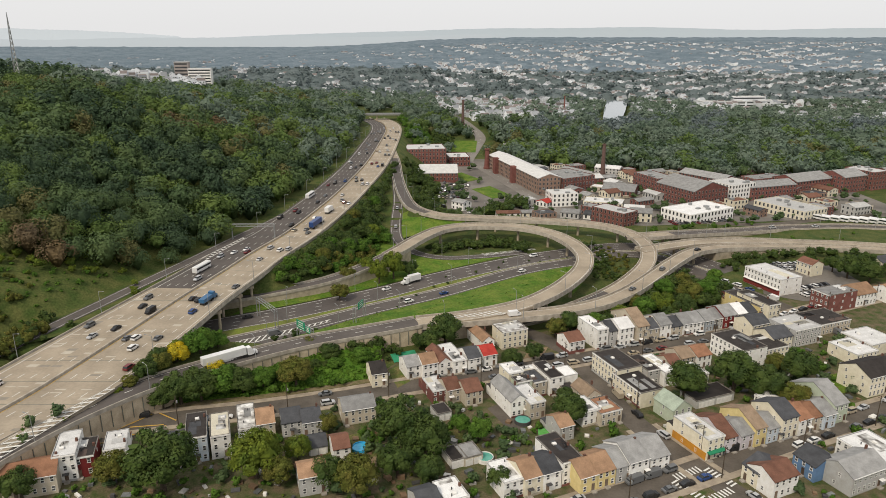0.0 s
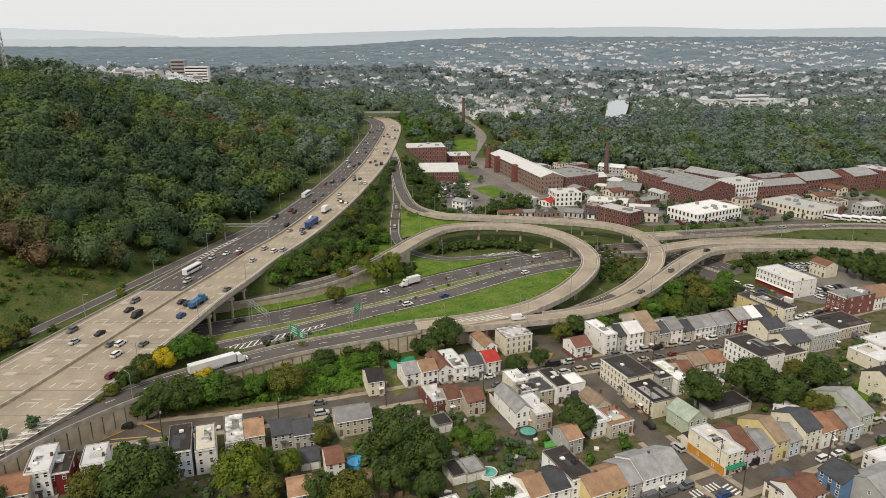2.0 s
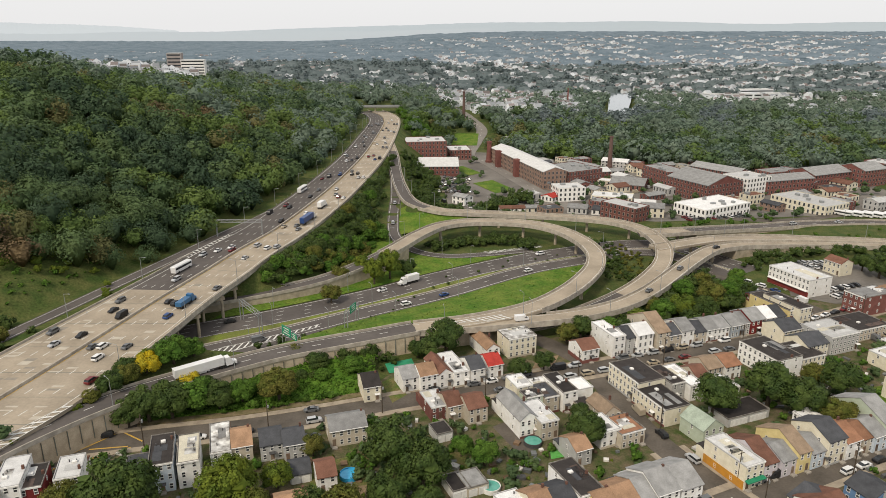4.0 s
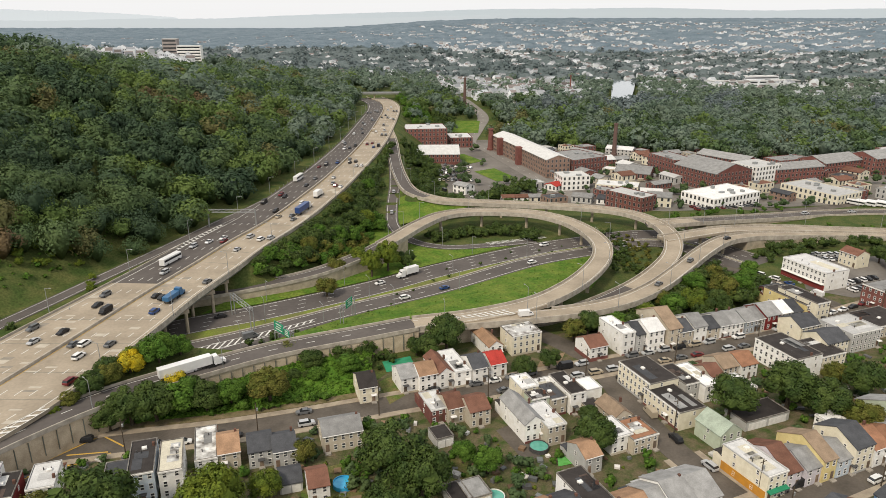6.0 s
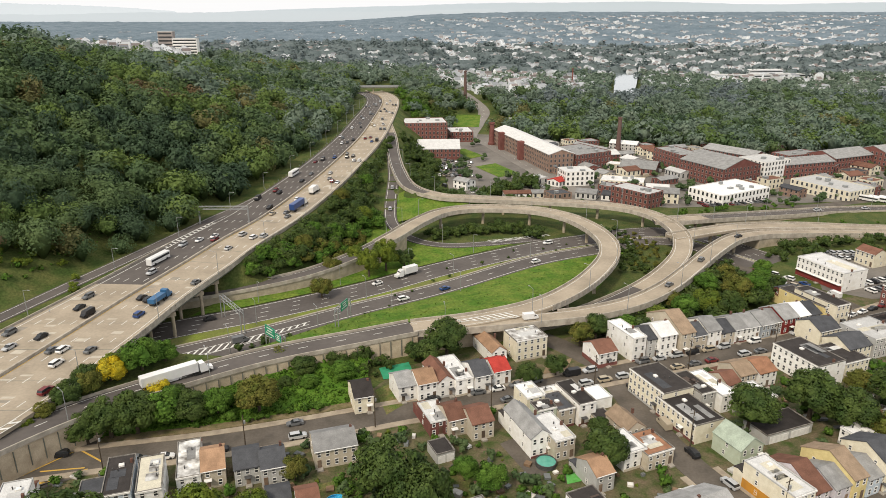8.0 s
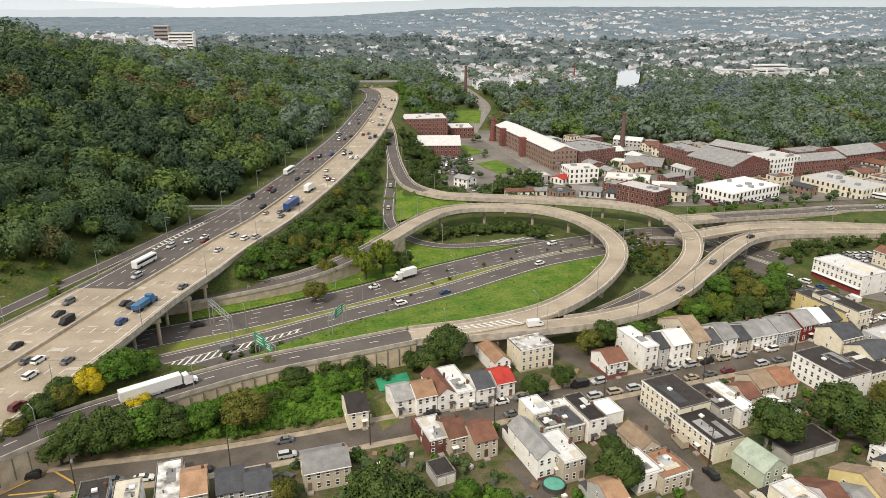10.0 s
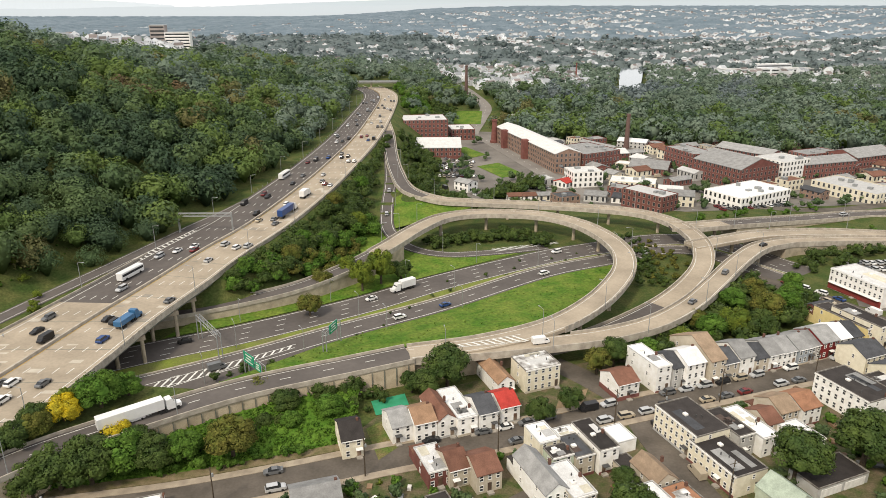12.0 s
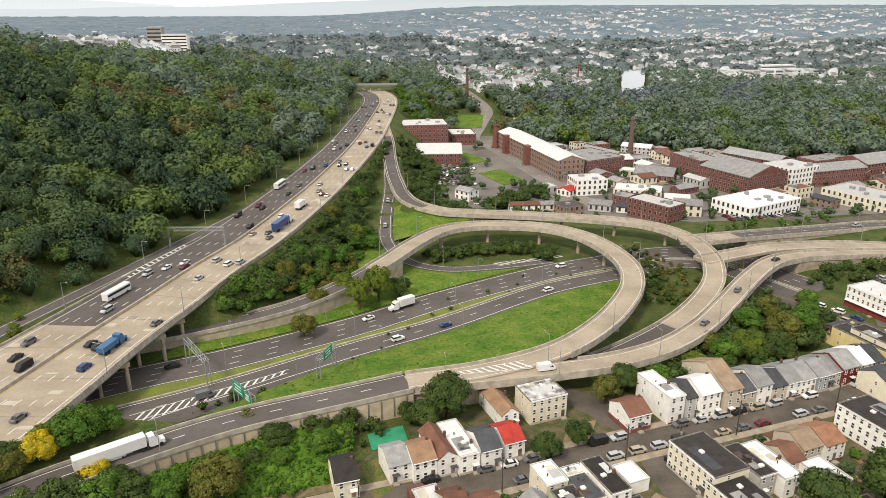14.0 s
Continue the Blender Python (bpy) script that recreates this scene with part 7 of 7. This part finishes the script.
lamps(HWY_L, 1.5, 40, 60, 640, -90)
lamps(HWY_R, -0.4, 38, 100, 330, 90)
lamps(LOOP, -4.4, 30, 40, 300, 90)
lamps(RAMP_O, 4.2, 34, 130, 400, -90)
lamps(RAMP_C, -4.0, 32, 10, 200, 90)
lamps(R19E, -8.5, 30, 190, 300, 90)
lamps(R19W, 9.5, 34, 130, 330, -90, True)
lamps(R19W, -9.2, 42, 150, 400, 90, True)
lamps(RAMP_S, -4.6, 38, 30, 140, 90)
lamps(RAMP_A, 4.2, 36, 30, 190, -90, True)
lamps(RAMP_E, -5.2, 36, 30, 240, 90)
lamps(RAMP_X, 4.6, 40, 50, 220, -90)


def utility_pole(x, y, turn):
    ob = thing("utility_pole", "weathered wooden utility pole with a crossarm", "utility pole", "utility poles", pose(x, y, 0, 0, 0, turn))
    put("pole", UP[0], ob, Matrix())
    put("crossarm", UP[1], ob, pose(0, 0, 9.6))
    put("transformer", UP[2], ob, pose(0.35, 0, 8.0))


bm = bmesh.new()
bmesh.ops.create_cone(bm, cap_ends=True, segments=8, radius1=0.17, radius2=0.11, depth=10.5, matrix=Matrix.Translation((0, 0, 5.25)))
me = bpy.data.meshes.new("pole")
bm.to_mesh(me)
bm.free()
me.materials.append(M["bark"])
UP = [me, box_mesh("crossarm", 0.12, 2.3, 0.12, M["bark"]), box_mesh("transformer", 0.45, 0.45, 0.9, M["steel"], 0, 0.08)]
for ln, off, gap, d0, d1 in ((ST_A, -5.0, 33, 25, 380), (ST_C, -5.2, 32, 50, 250), (ST_B, 4.8, 30, 40, 120)):
    s = measure_line(ln)
    for d in np.arange(d0, d1, gap):
        p, a = at(shift(ln, off), s, d)
        utility_pole(p[0], p[1], a)
sign_green = mat("sign_green", (0.01, 0.20, 0.11), (0.015, 0.24, 0.13), 1.0, 0.5)


def gantry(name, p0, p1, hh, label, boards=()):
    """A lattice sign gantry between two posts."""
    p0, p1 = Vector(p0), Vector(p1)
    ob = thing(name, label, "sign gantry", "", Matrix.Translation(p0))
    d = p1 - p0
    L_ = Vector((d.x, d.y, 0)).length
    a = math.degrees(math.atan2(d.y, d.x))
    bm = bmesh.new()

    def rod(u, v, r=0.09):
        w = v - u
        m = Matrix.Translation((u + v) / 2) @ w.to_track_quat("Z", "Y").to_matrix().to_4x4()
        bmesh.ops.create_cone(bm, cap_ends=True, segments=6, radius1=r, radius2=r, depth=w.length, matrix=m)

    n = max(4, int(L_ / 1.8))
    for yy in (-0.6, 0.6):
        for zz in (hh, hh + 1.3):
            rod(Vector((0, yy, zz)), Vector((L_, yy, zz)), 0.11)
        for i in range(n):
            x0, x1 = L_ * i / n, L_ * (i + 1) / n
            rod(Vector((x0, yy, hh + (i % 2) * 1.3)), Vector((x1, yy, hh + ((i + 1) % 2) * 1.3)), 0.06)
    for i in range(n + 1):
        rod(Vector((L_ * i / n, -0.6, hh + 1.3)), Vector((L_ * i / n, 0.6, hh + 1.3)), 0.05)
    me = bpy.data.meshes.new("truss")
    bm.to_mesh(me)
    bm.free()
    me.materials.append(M["steel"])
    put("truss", me, ob, pose(0, 0, 0, 0, 0, a))
    for x in (0, L_):
        for yy in (-0.6, 0.6):
            bm = bmesh.new()
            bmesh.ops.create_cone(bm, cap_ends=True, segments=8, radius1=0.2, radius2=0.16, depth=hh + 1.3, matrix=Matrix.Translation((0, 0, (hh + 1.3) / 2)))
            me = bpy.data.meshes.new("post")
            bm.to_mesh(me)
            bm.free()
            me.materials.append(M["steel"])
            put("post", me, ob, pose(0, 0, 0, 0, 0, a) @ pose(x, yy, 0))
    for x, w, hb in boards:
        sb = put("sign_board", box_mesh("sign_board", w, 0.15, hb, sign_green), ob, pose(0, 0, 0, 0, 0, a) @ pose(x, -0.8, hh - 0.4))
        for r_ in range(3):
            put("text_bar", box_mesh("text_bar", w * (0.75, 0.5, 0.62)[r_], 0.03, 0.32, M["paint"]), sb, pose(0, -0.09, hb * (0.2 + 0.27 * r_)))
    return ob


gantry("sign_gantry", (-110.5, 350.5, 12.9), (-88.5, 351, 12.9), 7.0, "galvanised lattice gantry over the dark highway lanes")
gantry("sign_gantry", (-79.5, 278, 0), (-68.5, 264, 0), 7.4, "galvanised lattice gantry over the expressway")
gantry("sign_gantry", (-57, 252, 2), (-50, 244.5, 6.4), 5.0, "short gantry with a large green road sign", ((3.5, 6.0, 3.4), (8.6, 3.0, 2.4)))
gantry("sign_gantry", (-36, 262, 3), (-33, 271, 0.2), 6.0, "short gantry with a green road sign", ((4.5, 5.0, 3.0),))


# ---- the far town, woods and hills ----
fr = np.random.default_rng(8)


def reach(x, y):
    """The river and the low bank in front of it."""
    return (np.abs(x + 10 - 0.262 * (y - 39)) < 24) & (y > 880) & (y < 1275)


def in_forest(x, y):
    return (x > 62 + 0.1 * (y - 640)) & (y > np.interp(x, [60, 100, 160, 240, 300, 420, 760], [650, 645, 640, 592, 585, 560, 540])) & (y < np.interp(x, [60, 170, 210, 380, 600, 760], [855, 865, 1000, 1000, 880, 850])) & ~reach(x, y) & (x < 760)


p = scatter(60, 760, 500, 1010, 12.6, in_forest, fr)
r, back = fr.triangular(5.2, 7.6, 11.5, len(p)), p[:, 1] > 790
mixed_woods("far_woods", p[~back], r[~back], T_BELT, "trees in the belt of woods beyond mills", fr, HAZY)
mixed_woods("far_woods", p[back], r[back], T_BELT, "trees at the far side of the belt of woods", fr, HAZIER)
T_DIST = [dome(fr, 34, 0.30, 7) for _ in range(5)]
T_DOT = [dome(fr, 60, 0.24, 9) for _ in range(5)]


def valley(x, y):
    """The wooded hollow between the highway and the belt of woods, with one mown field."""
    xr, zr = along(HWY_R, y)
    field = (x > -30) & (x < 36) & (y > 722) & (y < 776)
    yard = (x > 50) & (x < 100) & (y > 728) & (y < 764)
    street = np.interp(y, ST_M[:, 1], ST_M[:, 0])
    return (y > 700) & (y < np.where(x > street, 855, 955)) & (x > xr + 11) & (x < 205) & ~in_forest(x, y) & ~field & ~yard & ~reach(x, y) & (np.abs(x - street) > 13)


p = scatter(-120, 210, 700, 955, 11.5, valley, fr)
mixed_woods("far_woods", p, fr.triangular(4.0, 6.0, 9.0, len(p)), T_BELT, "trees in the hollow beside the far highway", fr, HAZY)
drape("mown_field", [(-30, 724, 0), (34, 724, 0)], [(-32, 774, 0), (38, 774, 0)], M["grass"], "mown green field among trees beside a street", 8, 14, "grass", 0.3)


def town_trees(x, y):
    xl, zl = along(HWY_L, y)
    xr, zr = along(HWY_R, y)
    keep_ = (y > 700) & ((x > xr + 14) | (y > 900)) & ~in_forest(x, y) & ~((y < np.where(x > np.interp(y, ST_M[:, 1], ST_M[:, 0]), 855, 955)) & (x > xr) & (x < 205)) & (np.abs(x) < 0.62 * y + 80) & ~((x < xl + 4) & (y < 1000))
    keep_ &= ~((np.abs(x - 520) < 105) & (y > 1110) & (y < 1240))
    keep_ &= ~reach(x, y) & ~((x > -15) & (x < 200) & (np.sin(x * 0.9 + y * 1.7) > -0.62))
    return keep_ & ((y > 930) | (np.abs(x - np.interp(y, ST_M[:, 1], ST_M[:, 0])) > 12))


p = scatter(-700, 800, 700, 1250, 14.5, town_trees, fr)
woods("far_woods", p, fr.triangular(4.2, 6.0, 9.5, len(p)), T_DOT, M["farleaf_hazed"], "trees among the roofs of the far town", fr)
# roof tones paled and muted, with distance haze mixed into the colours
FAR_TOPS = (mat("hazed_slate_roof", (0.25, 0.265, 0.28), (0.19, 0.20, 0.215), 0.02, 0.9, island=0.35), mat("hazed_pale_roof", (0.36, 0.38, 0.40), (0.25, 0.265, 0.28), 0.02, 0.9, island=0.35),
            mat("hazed_brown_roof", (0.19, 0.165, 0.16), (0.14, 0.125, 0.12), 0.02, 0.9, island=0.35))


def far_houses(name, places, rngs, label, size=1.0):
    """Small gabled houses, joined."""
    V, F, W = {}, {}, []
    for x, y, z in places:
        tone = int(rngs.integers(3))
        v, f = V.setdefault(tone, []), F.setdefault(tone, [])
        w, d, hh = rngs.uniform(7, 12) * size, rngs.uniform(8, 13) * size, rngs.uniform(6, 9.5) * size
        a = rngs.choice([0.35, 0.35, -1.2, 1.9]) + rngs.uniform(-0.1, 0.1)
        ca, sa = math.cos(a), math.sin(a)
        k = len(v)
        for px, py, pz in ((-w / 2, -d / 2, -2), (w / 2, -d / 2, -2), (w / 2, d / 2, -2), (-w / 2, d / 2, -2), (-w / 2, -d / 2, hh), (w / 2, -d / 2, hh), (w / 2, d / 2, hh), (-w / 2, d / 2, hh),
                           (0, -d / 2, hh + w * 0.35), (0, d / 2, hh + w * 0.35)):
            v.append((x + px * ca - py * sa, y + px * sa + py * ca, z + pz))
        if y < 1010:
            for c_ in (0.2, 0.62):
                for a_ in (-0.3, 0.05, 0.32):
                    panes = [(a_ * w - 0.5, -d / 2 - 0.06), (a_ * w + 0.5, -d / 2 - 0.06)], [(-w / 2 - 0.06, a_ * d + 0.5), (-w / 2 - 0.06, a_ * d - 0.5)]
                    for (px, py), (qx, qy) in panes:
                        W.append([(x + u * ca - v_ * sa, y + u * sa + v_ * ca, z + c_ * hh + e) for u, v_, e in ((px, py, 0), (qx, qy, 0), (qx, qy, 1.5), (px, py, 1.5))])
        f.append(([(k, k + 1, k + 5, k + 4), (k + 1, k + 2, k + 6, k + 5), (k + 2, k + 3, k + 7, k + 6), (k + 3, k, k + 4, k + 7), (k + 4, k + 5, k + 8), (k + 6, k + 7, k + 9)],
                  [(k + 5, k + 6, k + 9, k + 8), (k + 7, k + 4, k + 8, k + 9)]))
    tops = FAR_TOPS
    if W:
        tagged(quads_ob("far_windows", np.array(W).reshape(-1, 3), np.arange(4 * len(W)).reshape(-1, 4), M["glass"]), "dark windows of houses on the slope", "windows", kind="stuff")
    for tone in V:
        me = bpy.data.meshes.new(name)
        faces = [q for wl, rf in F[tone] for q in wl + rf]
        idx = [i for wl, rf in F[tone] for i in [0] * len(wl) + [1] * len(rf)]
        me.from_pydata(V[tone], [], faces)
        me.materials.append(M["farwall_hazed"])
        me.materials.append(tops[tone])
        me.polygons.foreach_set("material_index", idx)
        tagged(new(name, me), label, "houses", kind="stuff")


def town(x, y):
    xr, zr = along(HWY_R, y)
    ok = (y > 690) & ((x > xr + 30) | (y > 1010)) & ~in_forest(x, y) & (np.abs(x) < 0.6 * y + 60) & ~reach(x, y)
    ok &= (y > 930) | (np.abs(x - np.interp(y, ST_M[:, 1], ST_M[:, 0])) > 14)
    clump = np.sin(0.071 * x + 0.021 * y) + np.sin(-0.031 * x + 0.082 * y + 1) + np.sin(0.052 * x - 0.063 * y + 2) + 0.8 * np.sin(x * 0.011 + 0.3) * np.sin(y * 0.008 + 0.4)
    ok |= (x > -12) & (x < 205) & (y > 745) & (y < 1230) & ~in_forest(x, y) & ~reach(x, y) & (np.abs(x - np.interp(y, ST_M[:, 1], ST_M[:, 0])) > 14) & (np.sin(x * 0.31) + np.sin(y * 0.27) > 0.2)
    clump = np.where((x > -12) & (x < 205) & (y < 1230), 2.0, clump)
    ok &= ~((y < np.where(x > np.interp(y, ST_M[:, 1], ST_M[:, 0]), 860, 960)) & (x > -140) & (x < 205))
    return ok & (clump > 0.15 + 0.9 * (x < 0.02 * y - 60) + 0.5 * (y > 1900))


p = scatter(-600, 800, 690, 1250, 19.0, town, fr, 0.4)
far_houses("far_houses", p, fr, "white and grey houses of the town on the slope", 0.95)
def canopy(y0, y1, x0, x1, cell, material, label):
    """Far tree tops as one uneven sheet, with clearings where houses stand."""
    cx, cy = np.arange(x0, x1, cell), np.arange(y0, y1, cell * 1.15)
    X, Y = np.meshgrid(cx, cy)
    X = X + fr.uniform(-0.4, 0.4, X.shape) * cell
    Y = Y + fr.uniform(-0.4, 0.4, X.shape) * cell
    lump = np.sin(X * 0.031 + Y * 0.017) * np.sin(Y * 0.023 - X * 0.012)
    Z = height(X, Y) + 5 + 2 * lump + fr.uniform(0, 6.0, X.shape) - 9 * town(X, Y) - 14 * reach(X, Y - 25)
    Z[0] -= 22
    k = len(cx)
    i = (np.arange(len(cy) - 1)[:, None] * k + np.arange(k - 1)[None]).ravel()
    i = i[np.abs(X.ravel()[i]) < 0.66 * Y.ravel()[i] + 120]
    tagged(quads_ob("far_woods", np.stack([X.ravel(), Y.ravel(), Z.ravel()], 1), np.stack([i, i + 1, i + k + 1, i + k], 1), material), label, "woods", kind="stuff")


canopy(1225, 1740, -1000, 1300, 7.0, M["midleaf_hazed"], "haze-tinted tree tops over the distant town")
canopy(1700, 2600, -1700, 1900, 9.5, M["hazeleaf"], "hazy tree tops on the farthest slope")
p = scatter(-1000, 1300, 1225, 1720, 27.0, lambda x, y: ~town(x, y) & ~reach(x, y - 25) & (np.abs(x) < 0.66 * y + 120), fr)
woods("far_woods", p, fr.triangular(5.0, 7.0, 11.0, len(p)), T_DIST, M["midleaf_hazed"], "haze-tinted trees over the distant town", fr)
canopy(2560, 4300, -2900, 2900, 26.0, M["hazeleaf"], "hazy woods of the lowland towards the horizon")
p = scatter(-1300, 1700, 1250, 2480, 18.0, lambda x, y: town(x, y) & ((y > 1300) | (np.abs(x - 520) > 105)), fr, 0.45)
far_houses("far_houses", p, fr, "distant haze-pale houses among trees", 0.82)
p = scatter(-520, -318, 925, 982, 13.5, lambda x, y: x > -900, fr, 0.3)
p[:, 2] += 3
far_houses("far_houses", p, fr, "pale terraced houses along the hill's crest", 0.95)


def slab(name, x, y, w, d, hh, turn, material, label, storeys, category="building"):
    ob = thing(name, label, category, "", pose(x, y, h(x, y), 0, 0, turn))
    v, f = shell(w, d, -4, hh)
    part("wall", v, f + [(4, 5, 6, 7)], material, ob)
    for s in range(storeys):
        put("window_band", box_mesh("window_band", w - 1.5, 0.2, hh / storeys * 0.42, M["glass"]), ob, pose(0, -d / 2 - 0.05, hh * (s + 0.35) / storeys))
    put("roof", box_mesh("roof", w + 0.6, d + 0.6, 0.7, MR["white2"]), ob, pose(0, 0, hh))


slab("office_block", -334, 985, 30, 16, 22, 8, MW["white"], "pale multi-storey office block on the hill", 6)
slab("office_block", -360, 990, 18, 16, 27, 8, mat("brown_stone", (0.34, 0.30, 0.28), (0.28, 0.25, 0.24), 0.2, 0.9), "brown brick end tower of an office block", 6)
slab("long_building", 520, 1218, 165, 24, 9, 9, M["farwall_hazed"], "long low white building with window bands", 2)
slab("long_building", 530, 1238, 60, 20, 14, 9, M["farwall_hazed"], "long low white building with window bands", 3)
over = thing("overbridge", "low grey concrete road bridge crossing the far highway", "bridge", "", pose(-80, 850, 16.4, 0, 0, 4))
put("deck", box_mesh("deck", 62, 10, 1.3, M["girder"], 4.9), over, Matrix())
for v_ in (-4.8, 4.8):
    put("parapet", box_mesh("parapet", 62, 0.35, 1.0, M["steel"], 6.2), over, pose(0, v_, 0))
for u_ in (-27, 0, 26):
    put("pier", box_mesh("pier", 1.2, 7.0, 6.0, M["wall"], -1.0), over, pose(u_, 0, 0))
pond_y = np.linspace(925, 1262, 14)
pond_c = -10 + 0.262 * (pond_y - 39)
pond_w = np.interp(pond_y, [925, 1000, 1100, 1262], [12, 14, 17, 19])
pond_z = float(np.max(height(np.concatenate([pond_c, pond_c + pond_w, pond_c - pond_w]), np.tile(pond_y, 3)))) + 0.3
kind(strip("river", np.stack([pond_c - pond_w, pond_y, 0 * pond_y + pond_z], 1), np.stack([pond_c + pond_w, pond_y, 0 * pond_y + pond_z], 1), M["water"]), "pale still river reach between trees", "water")
mill_chimney(24, 850, 30, 1.9, "stack")
slab("factory", 170, 1046, 38, 22, 8, 5, MW["brick"], "brick factory with a pale roof and tall stack", 1)
mill_chimney(182, 1060, 28, 1.3)

# lattice mast on the hill
mast = thing("radio_mast", "slender lattice radio mast on the wooded hill", "mast", "", pose(-296, 497, h(-296, 497)))
bm = bmesh.new()
for i in range(14):
    z0, z1 = i * 3.6, (i + 1) * 3.6
    r0, r1 = 2.4 * (1 - i / 14.5), 2.4 * (1 - (i + 1) / 14.5)
    for k in range(4):
        a, b = k * math.pi / 2, (k + 1) * math.pi / 2
        for u, v in ((Vector((r0 * math.cos(a), r0 * math.sin(a), z0)), Vector((r1 * math.cos(a), r1 * math.sin(a), z1))),
                     (Vector((r0 * math.cos(a), r0 * math.sin(a), z0)), Vector((r1 * math.cos(b), r1 * math.sin(b), z1)))):
            w = v - u
            bmesh.ops.create_cone(bm, cap_ends=False, segments=4, radius1=0.16, radius2=0.16, depth=w.length, matrix=Matrix.Translation((u + v) / 2) @ w.to_track_quat("Z", "Y").to_matrix().to_4x4())
me = bpy.data.meshes.new("lattice")
bm.to_mesh(me)
bm.free()
me.materials.append(M["steel"])
put("lattice", me, mast, Matrix())


# far ridges, plain backdrop: haze is put into their colour and emission
def ridge(name, y, x0, x1, z0, z1, seed, colour, label):
    n = 160
    g = np.random.default_rng(seed)
    ph = g.uniform(0, 6, 6)
    V, F = [], []
    for i in range(n + 1):
        t = i / n
        x = x0 + (x1 - x0) * t
        z = z0 + (z1 - z0) * t + sum(math.sin(t * (5 + 7 * k) + ph[k]) * 9 / (1 + k) for k in range(5)) + g.uniform(-1.5, 1.5)
        z *= min(1, 0.72 + t * 1.4, (1 - t) * 9 + 0.3)
        V += [(x, y, -40), (x, y + 60, max(z, 2))]
        if i:
            F.append((2 * i - 2, 2 * i, 2 * i + 1, 2 * i - 1))
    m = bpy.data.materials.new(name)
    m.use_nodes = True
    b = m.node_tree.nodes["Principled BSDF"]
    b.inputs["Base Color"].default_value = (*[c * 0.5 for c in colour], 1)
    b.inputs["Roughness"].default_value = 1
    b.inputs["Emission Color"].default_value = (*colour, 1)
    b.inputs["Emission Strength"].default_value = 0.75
    kind(mesh_ob(name, V, F, m), label, "backdrop")


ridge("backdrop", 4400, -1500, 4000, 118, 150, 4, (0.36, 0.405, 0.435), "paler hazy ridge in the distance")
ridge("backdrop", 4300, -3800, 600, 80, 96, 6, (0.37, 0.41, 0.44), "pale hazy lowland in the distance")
ridge("backdrop", 4500, -3600, -1500, 175, 85, 5, (0.42, 0.46, 0.49), "faint haze-blue hill on the horizon")
